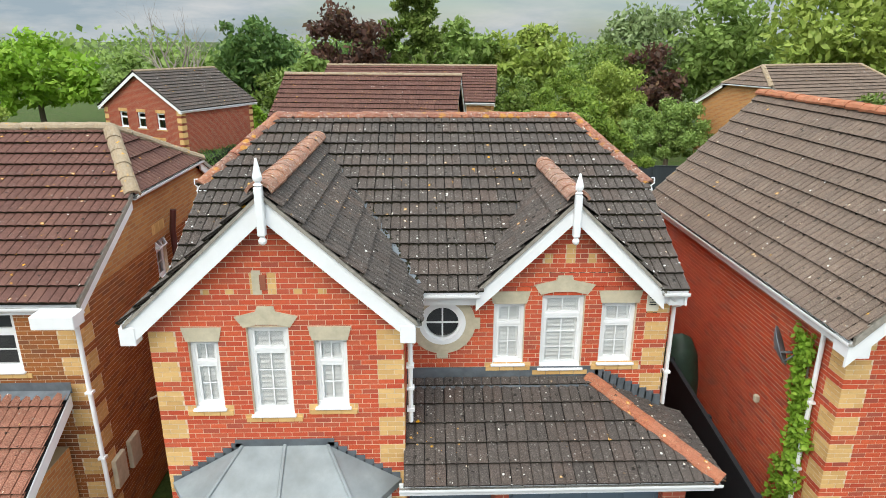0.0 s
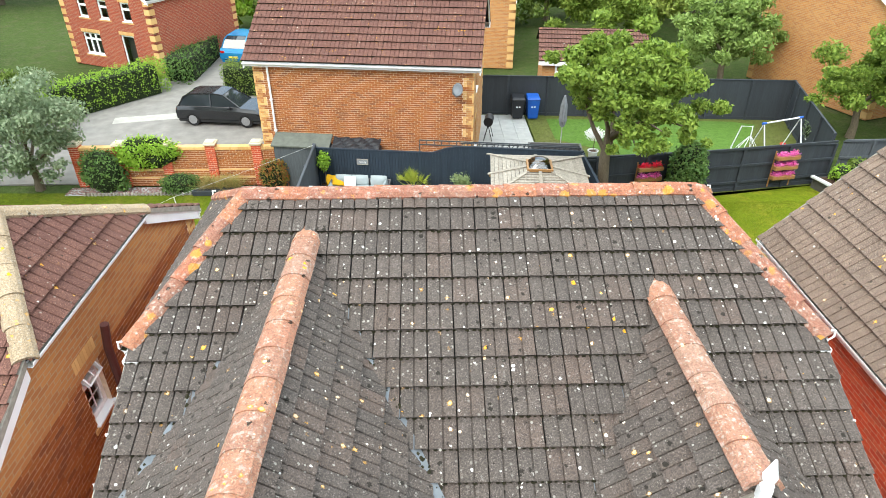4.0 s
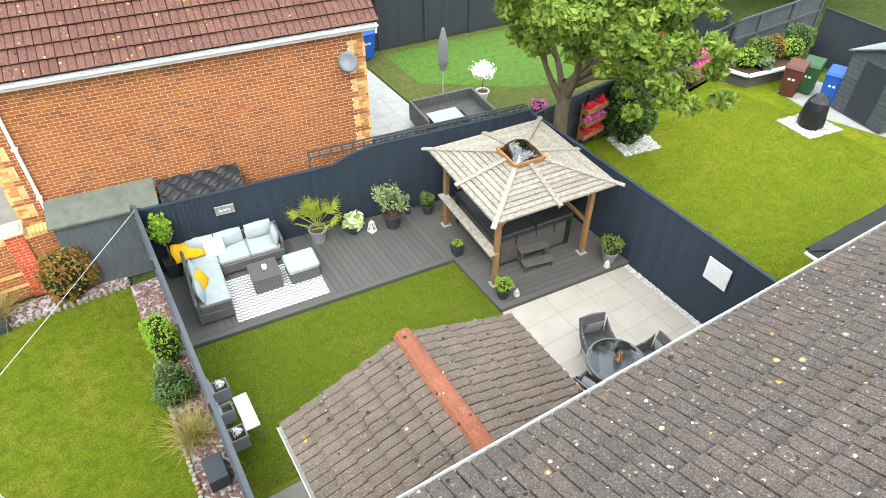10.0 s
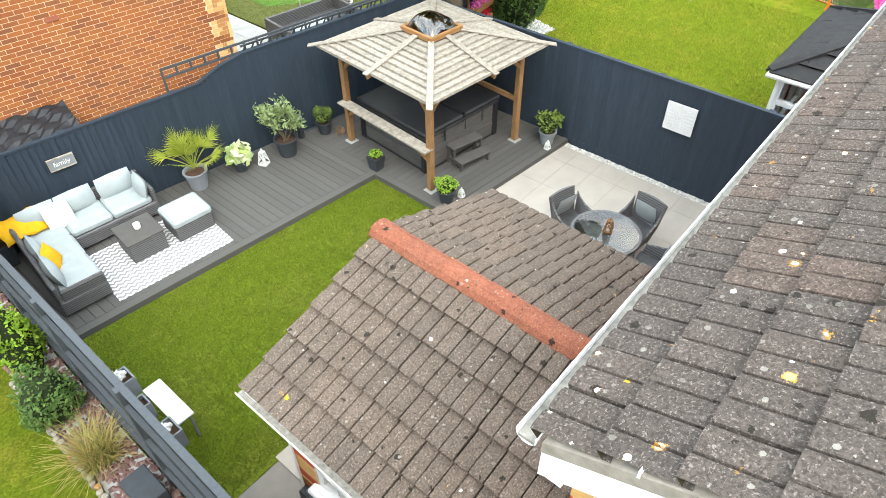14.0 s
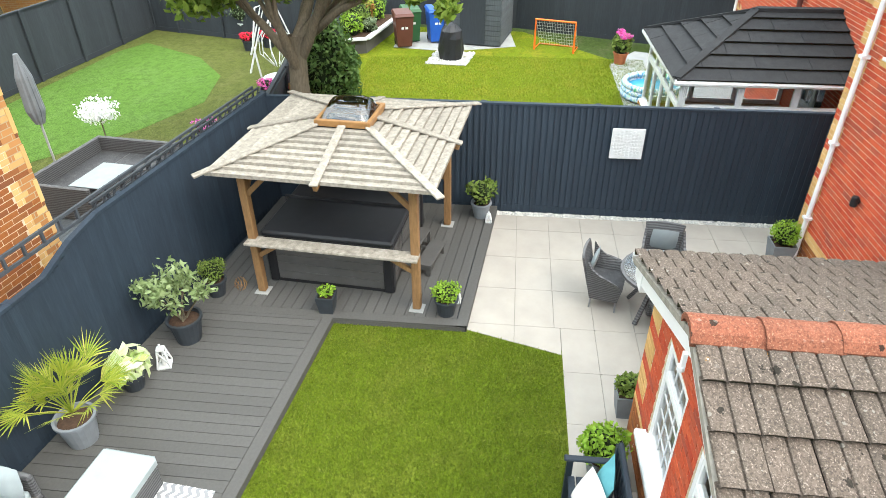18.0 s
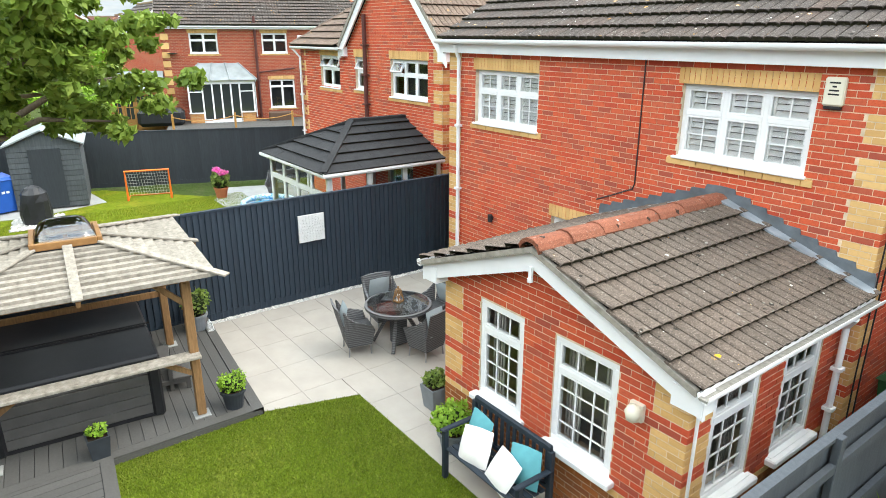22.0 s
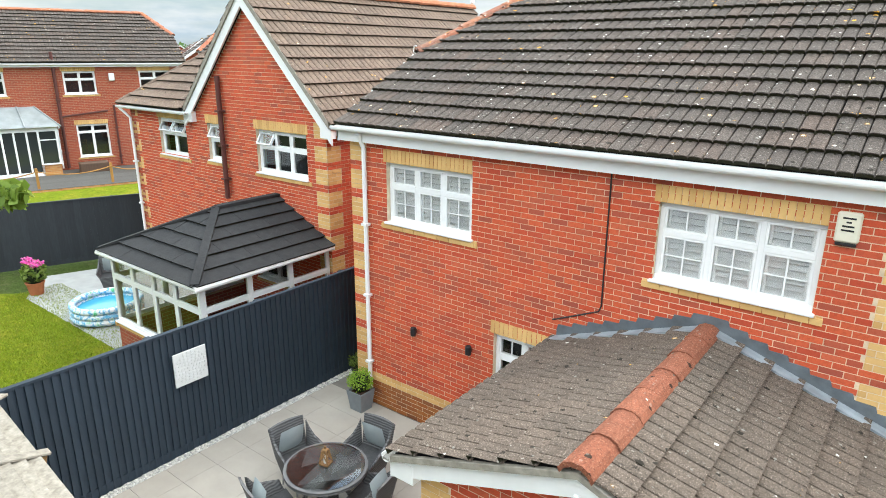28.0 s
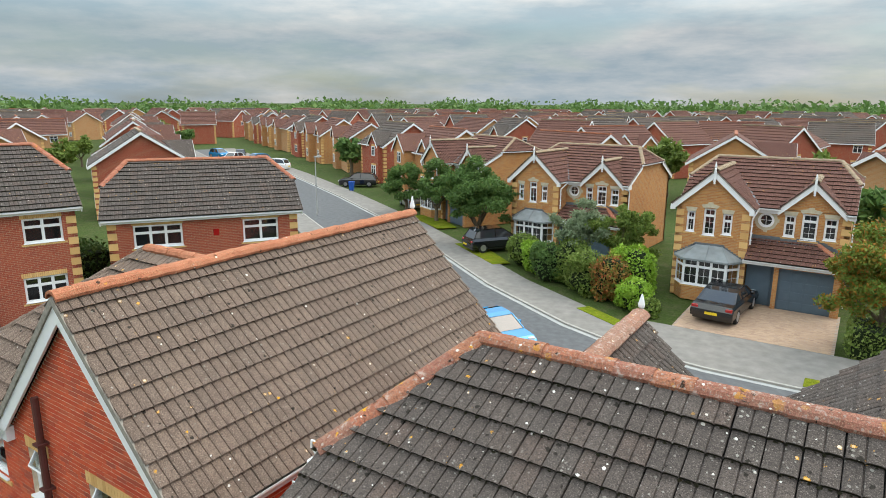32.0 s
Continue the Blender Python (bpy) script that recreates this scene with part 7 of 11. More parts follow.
def build_tub():
    t = thing("hot_tub", (2.56, 23.62, DZ), -4.7, "black hot tub with folding cover and grey cabinet", "hot tub")
    w, d, h = 0.98, 0.93, 0.78
    part("shell", Build().box(-w + 0.06, -d + 0.06, 0.05, w - 0.06, d - 0.06, 0.76), BLACK, t)
    for k in range(5):
        z0, z1 = 0.06 + k * 0.14, 0.06 + k * 0.14 + 0.132
        for s in (-1, 1):
            part("cabinet_plank", Build().box(-w + 0.1, s * (d - 0.035) - 0.02, z0, w - 0.1, s * (d - 0.035) + 0.02, z1, 0, None, 0.006), TUB_GREY, t)
            part("cabinet_plank", Build().box(s * (w - 0.035) - 0.02, -d + 0.1, z0, s * (w - 0.035) + 0.02, d - 0.1, z1, 0, None, 0.006), TUB_GREY, t)
    for sx in (-1, 1):
        for sy in (-1, 1):
            part("corner_post", Build().box(sx * (w - 0.06) - 0.075, sy * (d - 0.06) - 0.075, 0, sx * (w - 0.06) + 0.075, sy * (d - 0.06) + 0.075, h, 0, None, 0.03), BLACK, t)
    part("base", Build().box(-w + 0.03, -d + 0.03, 0, w - 0.03, d - 0.03, 0.06), BLACK, t)
    part("rim", Build().box(-w - 0.02, -d - 0.02, h - 0.06, w + 0.02, d + 0.02, h, 0, None, 0.02), BLACK, t)
    for s in (-1, 1):
        lid = part("cover", Build().box(-w - 0.03 if s < 0 else 0.008, -d - 0.03, h, -0.008 if s < 0 else w + 0.03, d + 0.03, h + 0.10, 0, None, 0.03), VINYL, t, "black vinyl tub cover")
        part("strap", Build().box(s * 0.5 - 0.02, -d - 0.036, h - 0.25, s * 0.5 + 0.02, -d - 0.031, h + 0.05), BLACK, lid)
    part("cover_lifter", Build().tube([(-0.0, -d - 0.06, h - 0.2), (-0.0, -d - 0.06, h + 0.13), (0.0, d + 0.06, h + 0.13), (0.0, d + 0.06, h - 0.2)], 0.012, 6), BLACK, t)
    return t


TUB_GREY = plain("tub_cabinet", (0.085, 0.082, 0.078), 0.65, 0.12, 4, 0.1)
VINYL = plain("black_vinyl", (0.020, 0.021, 0.024), 0.42, 0.2, 4, 0.15)
build_tub()
st = thing("tub_steps", (2.36, 22.43, DZ), -12, "dark grey two-tread tub steps", "steps")
part("tread", Build().box(-0.36, -0.22, 0.17, 0.36, 0.02, 0.205, 0, None, 0.006), TUB_GREY, st)
part("tread", Build().box(-0.36, 0.03, 0.36, 0.36, 0.27, 0.395, 0, None, 0.006), TUB_GREY, st)
for sx in (-0.34, 0.30):
    part("side", Build().box(sx, -0.2, 0, sx + 0.035, -0.14, 0.17).box(sx, 0.18, 0, sx + 0.035, 0.25, 0.36).box(sx, 0.02, 0, sx + 0.035, 0.07, 0.36).box(sx, -0.14, 0.1, sx + 0.035, 0.2, 0.16), TUB_GREY, st)


# ---- lounge set ----
def rattan_material(name, a, b):
    m = material(name, a, 0.6)
    n = Nodes(m)
    w1 = n.node("ShaderNodeTexWave", Scale=9.0, Distortion=2.0, Detail=1.5)
    w1.bands_direction = "Z"
    n.link(n.co, w1.inputs["Vector"])
    w2 = n.node("ShaderNodeTexChecker", Scale=34.0)
    n.link(n.co, w2.inputs["Vector"])
    c = n.mix(w1.outputs["Fac"], b, a)
    c = n.mix(n.math("MULTIPLY", n.noise(14, 3, 0.6, n.stretched(1, 1, 4)), 0.35), c, tuple(min(1, v * 2.0) for v in a))
    n.color(c)
    n.bump(n.math("ADD", w1.outputs["Fac"], n.math("MULTIPLY", w2.outputs["Fac"], 0.4)), 0.6, 0.006)
    return m


RATTAN = rattan_material("grey_rattan", (0.115, 0.115, 0.118), (0.020, 0.020, 0.022))
CUSHION = plain("pale_blue_cushion", (0.31, 0.355, 0.365), 0.9, 0.08, 5, 0.2)
YELLOW = plain("mustard_throw", (0.62, 0.33, 0.012), 0.95, 0.12, 12, 0.4)
WHITE_CLOTH = plain("white_cloth", (0.72, 0.71, 0.68), 0.95, 0.05, 10, 0.2)
TEAL = plain("teal_cloth", (0.10, 0.34, 0.38), 0.9, 0.08, 10, 0.2)


def pillow(w, d, t, n=6):
    """A stuffed cushion, w by d and t thick at its middle."""
    b = Build()
    for side in (1, -1):
        k = len(b.v)
        for i in range(n + 1):
            for j in range(n + 1):
                u, v = -1 + 2 * i / n, -1 + 2 * j / n
                bulge = (1 - abs(u) ** 2.6) ** 0.6 * (1 - abs(v) ** 2.6) ** 0.6
                pinch = 1 - 0.05 * (1 - abs(abs(u) - abs(v)))
                b.v.append((u * w / 2 * pinch, v * d / 2 * pinch, side * t / 2 * bulge))
        for i in range(n):
            for j in range(n):
                a = k + i * (n + 1) + j
                q = (a, a + n + 1, a + n + 2, a + 1)
                b.f.append(q if side > 0 else q[::-1])
                b.s.append(0)
    return b


def cushion(name, at, size, rot, mat, label="", parent=None, category="cushion"):
    b = pillow(*size)
    ob = part(name, b, mat, parent, label, smooth=True) if parent is not None else solo(name, b, mat, label, category, smooth=True)
    ob.matrix_basis = pose(*at, *rot)
    return ob


def build_sofa():
    s = thing("corner_sofa", (-4.52, 24.42, DZ), -5.5, "grey rattan corner sofa with pale blue cushions", "sofa")
    part("base", Build().box(0, 0, 0.05, 0.7, 1.98, 0.30, 0, None, 0.02), RATTAN, s)
    part("base", Build().box(0.705, 1.28, 0.05, 2.12, 1.98, 0.30, 0, None, 0.02), RATTAN, s)
    part("backrest", Build().box(0, 0, 0.30, 0.07, 1.98, 0.62, 0, None, 0.02), RATTAN, s)
    part("backrest", Build().box(0.075, 1.91, 0.30, 2.12, 1.98, 0.62, 0, None, 0.02), RATTAN, s)
    part("armrest", Build().box(0.075, 0, 0.30, 0.70, 0.07, 0.50, 0, None, 0.02), RATTAN, s)
    part("armrest", Build().box(2.05, 1.28, 0.30, 2.12, 1.905, 0.58, 0, None, 0.02), RATTAN, s)
    for x, y, w, d in ((0.39, 0.40, 0.62, 0.62), (0.39, 1.02, 0.62, 0.60), (0.39, 1.62, 0.62, 0.58), (1.04, 1.60, 0.66, 0.60), (1.71, 1.60, 0.66, 0.60)):
        part("seat_cushion", Build().box(x - w / 2, y - d / 2, 0.30, x + w / 2, y + d / 2, 0.43, 0, None, 0.035), CUSHION, s, "pale blue seat cushion")
    for x, y, rz in ((0.16, 0.42, 90), (0.16, 1.02, 90), (0.45, 1.84, 0), (1.04, 1.84, 0), (1.70, 1.84, 0)):
        cushion("back_cushion", (x, y, 0.59), (0.60, 0.40, 0.18), (78, 0, rz), CUSHION, "pale blue back cushion", s)
    cushion("back_cushion", (1.98, 1.52, 0.58), (0.5, 0.38, 0.16), (80, 0, -90), CUSHION, "", s)
    return s


sofa = build_sofa()
cushion("scatter_cushion", (-3.66, 26.02, DZ + 0.58), (0.42, 0.42, 0.13), (62, 0, -5), WHITE_CLOTH, "white tufted scatter cushion on the sofa")
cushion("scatter_cushion", (-4.18, 25.16, DZ + 0.56), (0.40, 0.40, 0.14), (66, 0, 60), YELLOW, "mustard and white scatter cushion on the sofa")
th = Build()
for i in range(13):
    for j in range(9):
        u, v = i / 12, j / 8
        x = -4.5 + 0.62 * u + 0.02 * math.sin(9 * v)
        over = v * 0.75
        y = 26.38 - max(0, over - 0.12) * 0.55
        z = DZ + (0.30 + over * 2.9 if over < 0.12 else 0.72 - max(0, over - 0.16) * 0.42) + 0.02 * math.sin(7 * u + 5 * v) + 0.012 * math.sin(17 * u)
        th.v.append((x, y - 0.02, z))
for i in range(12):
    for j in range(8):
        a = i * 9 + j
        th.f.append((a, a + 9, a + 10, a + 1))
        th.s.append(0)
throw = solo("throw", th, YELLOW, "mustard yellow throw over the sofa corner", "throw", smooth=True)
so = throw.modifiers.new("thick", "SOLIDIFY")
so.thickness = 0.02

tb = thing("coffee_table", (-2.95, 24.98, DZ + 0.008), -5, "grey rattan coffee table", "table")
part("body", Build().box(-0.29, -0.29, 0, 0.29, 0.29, 0.36, 0, None, 0.015), RATTAN, tb)
part("top", Build().box(-0.31, -0.31, 0.36, 0.31, 0.31, 0.39, 0, None, 0.008), TUB_GREY, tb)
solo("candle", Build().lathe([(0.05, 0), (0.055, 0.03), (0.055, 0.085), (0.045, 0.09)], 14), WHITE_CLOTH, "white candle on the coffee table", "candle", (-2.93, 25.0, DZ + 0.398))
ot = thing("footstool", (-2.17, 24.86, DZ + 0.008), -5, "grey rattan footstool with pale cushion", "footstool")
part("base", Build().box(-0.32, -0.28, 0, 0.32, 0.28, 0.28, 0, None, 0.015), RATTAN, ot)
part("cushion", Build().box(-0.34, -0.30, 0.28, 0.34, 0.30, 0.42, 0, None, 0.035), CUSHION, ot)

rm = material("chevron_rug", (0.5, 0.5, 0.5), 0.95)
rn = Nodes(rm)
sep = rn.t.nodes.new("ShaderNodeSeparateXYZ")
rn.link(rn.co, sep.inputs[0])
zig = rn.math("ABSOLUTE", rn.math("SUBTRACT", rn.math("FRACT", rn.math("MULTIPLY", sep.outputs[0], 9.0)), 0.5))
band_ = rn.math("FRACT", rn.math("ADD", rn.math("MULTIPLY", sep.outputs[1], 11.0), rn.math("MULTIPLY", zig, 1.0)))
rn.color(rn.mix(rn.math("GREATER_THAN", band_, 0.5), (0.66, 0.66, 0.65), (0.22, 0.225, 0.235)))
solo("rug", Build().box(-0.97, -0.66, 0, 0.97, 0.66, 0.008), rm, "grey and white chevron outdoor rug", "rug", (-2.82, 24.74, DZ), -5)

# plants and ornaments on the deck
pm = thing("palm", (-1.42, 25.70, DZ), 0, "fan palm in a grey pot", "potted plant")
pot_body(pm, 0.2, 0.36, P_GREY)
fan = Build()
rng = random.Random(5)
for k in range(26):
    a, e = rng.uniform(0, 6.28), rng.uniform(0.45, 1.45)
    L = rng.uniform(0.30, 0.58)
    d = Vector((math.cos(a) * math.cos(e), math.sin(a) * math.cos(e), math.sin(e)))
    o = Vector((0, 0, 0.42))
    c = o + d * L
    fan.tube([o, o + d * L * 0.5 + Vector((0, 0, 0.02)), c], 0.006, 4)
    side = d.cross(UP).normalized()
    upv = side.cross(d)
    for q in range(13):
        t = -1.0 + 2.0 * q / 12
        f = (d * math.cos(t) + side * math.sin(t)).normalized()
        tip = c + f * rng.uniform(0.30, 0.42) - UP * 0.03 * (1 + abs(t))
        wv = upv.cross(f).normalized() * 0.010
        fan.add([c, c + f * 0.15 + wv, tip, c + f * 0.15 - wv], [(0, 1, 2, 3)])
part("frond", fan, G_PALM, pm, kind="stuff")
fa = thing("fatsia", (-0.60, 25.55, DZ), 0, "variegated fatsia in a dark pot", "potted plant")
pot_body(fa, 0.15, 0.22, P_SLATE)
part("foliage", leaf_mesh("leaves", [(0, 0, 0.34, 0.26, 0.26, 0.2)], 130, 0.17, G_CREAM, 4, shell=0.4), None, fa, kind="stuff")
ol = thing("olive_tree", (0.30, 25.28, DZ), 0, "small olive tree in a dark pot", "potted plant")
pot_body(ol, 0.21, 0.36, P_SLATE)
ob_, oe = Build(), []
for a in range(5):
    limb(ob_, (0.02 * a - 0.04, 0, 0.3), (math.cos(a * 1.3) * 0.5, math.sin(a * 1.3) * 0.5, 1), 0.5, 0.016, random.Random(a), 1, oe)
part("stem", ob_, BARK, ol)
part("foliage", leaf_mesh("leaves", [(e.x, e.y, e.z, 0.15, 0.15, 0.13) for e in oe] + [(0, 0, 0.95, 0.25, 0.25, 0.3)], 1100, 0.055, G_OLIVE, 6, shell=0.2, long=1.6), None, ol, kind="stuff")
lt = thing("bay_tree", (-4.56, 26.28, DZ), 0, "leafy bay tree in a tall dark planter", "potted plant")
pot_body(lt, 0.16, 0.42, P_SLATE, True)
part("stem", Build().tube([(0, 0, 0.38), (0.02, 0, 0.7), (0, 0.02, 1.1)], 0.014, 6), BARK, lt)
part("foliage", leaf_mesh("leaves", [(0, 0, 1.28, 0.24, 0.24, 0.36)], 700, 0.085, G_LIME, 8, shell=0.3), None, lt, kind="stuff")
potted("box_ball", (1.27, 25.3, DZ), 0.15, 0.26, P_SLATE, "clipped box ball in a dark pot", bush=(0.19, 0.32, 1500, 0.03, G_MID), seed=3)
potted("succulent_pot", (1.06, 23.62, DZ), 0.125, 0.28, P_SLATE, "small green plant in a square dark pot", True, (0.12, 0.12, 260, 0.05, G_LIME), 4)
potted("hebe_pot", (1.16, 21.98, DZ), 0.15, 0.26, P_SLATE, "rounded green shrub in a dark pot", bush=(0.20, 0.22, 900, 0.04, G_LIME), seed=5)
potted("leafy_pot", (3.85, 21.66, DZ), 0.16, 0.28, P_GREY, "loose green plant in a grey pot", bush=(0.24, 0.42, 420, 0.075, G_MID), seed=6)
potted("corner_planter", (-0.32, 19.74, 0.006), 0.15, 0.34, P_GREY, "trailing plant in a square grey planter", True, (0.17, 0.2, 500, 0.06, G_MID), 7)
potted("feathery_pot", (-1.20, 20.12, 0.006), 0.17, 0.26, P_GREY, "feathery bright plant in a green glazed pot", bush=(0.26, 0.34, 1200, 0.06, G_LIME), seed=8)
potted("topiary_ball", (3.06, 17.0, 0.006), 0.17, 0.36, P_GREY, "clipped ball in a square grey planter", True, (0.22, 0.36, 2200, 0.03, G_LIME), 9)
potted("corner_shrub", (3.78, 16.3, 0.006), 0.14, 0.24, P_SLATE, "clipped green ball in a dark pot", False, (0.2, 0.3, 1500, 0.03, G_MID), 10)


def lantern(at, h, mat, label, turn=0):
    t = thing("lantern", at, turn, label, "lantern")
    w = h * 0.24
    part("base", Build().box(-w, -w, 0, w, w, 0.02), mat, t)
    fr = Build()
    for sx in (-1, 1):
        for sy in (-1, 1):
            fr.bar((sx * w * 0.95, sy * w * 0.95, 0.02), (sx * w * 0.5, sy * w * 0.5, h * 0.75), 0.018, 0.018)
    for q in range(4):
        r = Matrix.Rotation(q * math.pi / 2, 4, "Z")
        fr.bar(r @ Vector((-w * 0.9, -w * 0.9, 0.05)), r @ Vector((w * 0.5, -w * 0.5, h * 0.7)), 0.012, 0.012)
        fr.bar(r @ Vector((w * 0.9, -w * 0.9, 0.05)), r @ Vector((-w * 0.5, -w * 0.5, h * 0.7)), 0.012, 0.012)
    part("frame", fr, mat, t)
    part("cap", Build().box(-w * 0.6, -w * 0.6, h * 0.75, w * 0.6, w * 0.6, h * 0.85, 0, None, 0.01).tube([(0, 0, h * 0.85), (0, 0, h)], 0.015, 6), mat, t)
    part("candle", Build().lathe([(0.03, 0.02), (0.03, 0.12)], 10), WHITE_CLOTH, t)


lantern((-0.22, 25.36, DZ), 0.34, P_WHITE, "white lattice lantern on the deck", 20)
lantern((3.66, 21.52, DZ), 0.2, P_WHITE, "small white lantern on the deck edge")
lantern((1.42, 21.85, DZ), 0.2, P_WHITE, "small white round lantern beside a pot")
wl = Build()
for k in range(10):
    a = k * math.pi / 5
    wl.tube([(0.05 * math.cos(a), 0.05 * math.sin(a), 0), (0.09 * math.cos(a + 0.4), 0.09 * math.sin(a + 0.4), 0.08), (0.06 * math.cos(a + 0.8), 0.06 * math.sin(a + 0.8), 0.17)], 0.006, 4)
solo("wicker_lantern", wl, WOOD_BROWN, "small wicker lantern on the deck", "lantern", (1.42, 25.0, DZ))
bl = thing("bollard_light", (0.84, 25.52, DZ), -8, "slate grey deck bollard light", "light")
part("post", Build().box(-0.05, -0.05, 0, 0.05, 0.05, 0.42, 0, None, 0.006), P_SLATE, bl)
part("lamp_head", Build().box(-0.055, -0.055, 0.42, 0.055, 0.055, 0.5, 0, None, 0.006), P_GREY, bl)

# signs on the fences
sg = thing("wall_sign", (-3.2, fence_north_y(-3.2) - 0.055, 1.33), -7.6, "grey framed family sign on the fence", "sign")
part("board", Build().box(-0.18, -0.012, -0.085, 0.18, 0.012, 0.085), P_GREY, sg)
part("frame", Build().box(-0.2, -0.02, 0.085, 0.2, 0.014, 0.105).box(-0.2, -0.02, -0.105, 0.2, 0.014, -0.085).box(-0.2, -0.02, -0.085, -0.18, 0.014, 0.085).box(0.18, -0.02, -0.085, 0.2, 0.014, 0.085), WOOD_GREY, sg)
fc = bpy.data.curves.new("lettering", "FONT")
fc.body = "family"
fc.size, fc.extrude, fc.align_x, fc.align_y = 0.11, 0.002, "CENTER", "CENTER"
fc.materials.append(WHITE_CLOTH)
lo = new("lettering", fc)
lo.parent = sg
lo.matrix_basis = pose(0, -0.016, 0, 90, 0, 0)
pn = thing("fence_panel", (4.185, 19.34, 1.39), 90, "white carved square wall panel on the fence", "wall panel")
part("plate", Build().box(-0.26, -0.012, -0.26, 0.26, 0.012, 0.26, 0, None, 0.004), P_WHITE, pn)
cv = Build()
for rr, cnt in ((0.235, 22), (0.19, 18), (0.145, 14), (0.10, 10), (0.05, 6)):
    for k in range(cnt):
        a = 2 * math.pi * k / cnt
        cv.box(-0.018, 0.012, -0.018, 0.018, 0.022, 0.018, 0, Matrix.Translation((rr * math.cos(a), 0, rr * math.sin(a))) @ Matrix.Rotation(a, 4, "Y"), 0.004)
part("carving", cv, P_WHITE, pn)


# ---- dining set and bench ----
def rattan_chair(at, turn):
    """A woven basket chair: a tapered seat box, a raked back that runs down into low sloping arms, slim metal feet."""
    c = thing("dining_chair", at, turn, "grey woven rattan garden chair with pale blue cushion", "chair", "chairs round the garden table")
    seat = Build()
    lo, hi = (0.20, 0.19), (0.25, 0.24)
    seat.v += [(sx * lo[0], sy * lo[1], 0.16) for sx, sy in ((-1, -1), (1, -1), (1, 1), (-1, 1))] + [(sx * hi[0], sy * hi[1], 0.42) for sx, sy in ((-1, -1), (1, -1), (1, 1), (-1, 1))]
    seat.f += [(3, 2, 1, 0), (4, 5, 6, 7), (0, 1, 5, 4), (1, 2, 6, 5), (2, 3, 7, 6), (3, 0, 4, 7)]
    seat.s += [0] * 6
    part("seat", seat, RATTAN, c)

    def shell(rows):
        """A thin woven sheet through pairs of (outer foot, outer top), 35 mm thick towards the seat."""
        b = Build()
        for foot, head in rows:
            f, h = Vector(foot), Vector(head)
            i = Vector((-f.x, -f.y, 0)).normalized() * 0.035
            b.v += [tuple(f), tuple(h), tuple(h + i), tuple(f + i)]
        k = len(rows)
        for r in range(k - 1):
            o = 4 * r
            b.f += [(o + j, o + 4 + j, o + 4 + (j + 1) % 4, o + (j + 1) % 4) for j in range(4)]
        b.f += [(0, 1, 2, 3), (4 * k - 1, 4 * k - 2, 4 * k - 3, 4 * k - 4)]
        b.s = [0] * len(b.f)
        return b

    back = [((x, -0.24 - 0.02 * (1 - (x / 0.25) ** 2), 0.40), (x * 1.12, -0.345 - 0.03 * (1 - (x / 0.25) ** 2), 0.86 - 0.35 * x * x)) for x in (-0.25, -0.16, -0.08, 0, 0.08, 0.16, 0.25)]
    part("backrest", shell(back), RATTAN, c)
    for e in (-1, 1):
        arm = [((e * 0.25, y, 0.40), (e * (0.28 + 0.012 * j), y - 0.03, z)) for j, (y, z) in enumerate(((-0.235, 0.80), (-0.17, 0.70), (-0.06, 0.62), (0.08, 0.58), (0.22, 0.53)))]
        part("armrest", shell(arm if e < 0 else arm[::-1]), RATTAN, c)
        for y in (-0.17, 0.17):
            part("leg", Build().tube([(e * 0.20, y * 1.05, 0), (e * 0.185, y, 0.17)], 0.013, 8), STEEL_FOOT, c)
    cushion("cushion", (0, -0.215, 0.63), (0.38, 0.42, 0.07), (76, 0, 0), CUSHION, "pale blue back cushion", c)
    return c


STEEL_FOOT = plain("brushed_metal_foot", (0.35, 0.35, 0.36), 0.4, 0.1, 10, 0, 0.8)
dn = thing("dining_table", (1.56, 19.12, 0.006), 0, "round grey rattan table with glass top", "table")
part("pedestal", Build().box(-0.11, -0.11, 0.02, 0.11, 0.11, 0.68, 0, None, 0.02), RATTAN, dn)
for e_ in (-1, 1):
    for f_ in (-1, 1):
        part("leg", Build().bar((e_ * 0.08, f_ * 0.08, 0.6), (e_ * 0.30, f_ * 0.30, 0.02), 0.05, 0.05), RATTAN, dn)
part("rim", Build().lathe([(0.5, 0.66), (0.54, 0.67), (0.54, 0.715), (0.5, 0.72)], 28), RATTAN, dn)
part("woven_top", Build().lathe([(0.5, 0.69), (0.5, 0.705), (0.02, 0.706)], 28), RATTAN, dn)
part("glass_top", Build().lathe([(0.5, 0.72), (0.5, 0.73), (0.02, 0.731)], 28), GLASS, dn)
chair = rattan_chair((2.28, 18.95, 0.006), 82)
for x_, y_, a_ in ((1.76, 19.78, 165), (0.98, 18.98, 282), (1.62, 18.36, 5)):
    copy_thing(chair, pose(x_, y_, 0.006, 0, 0, a_))
lantern((1.58, 19.10, 0.74), 0.26, WOOD_BROWN, "brown timber lantern on the garden table", 15)

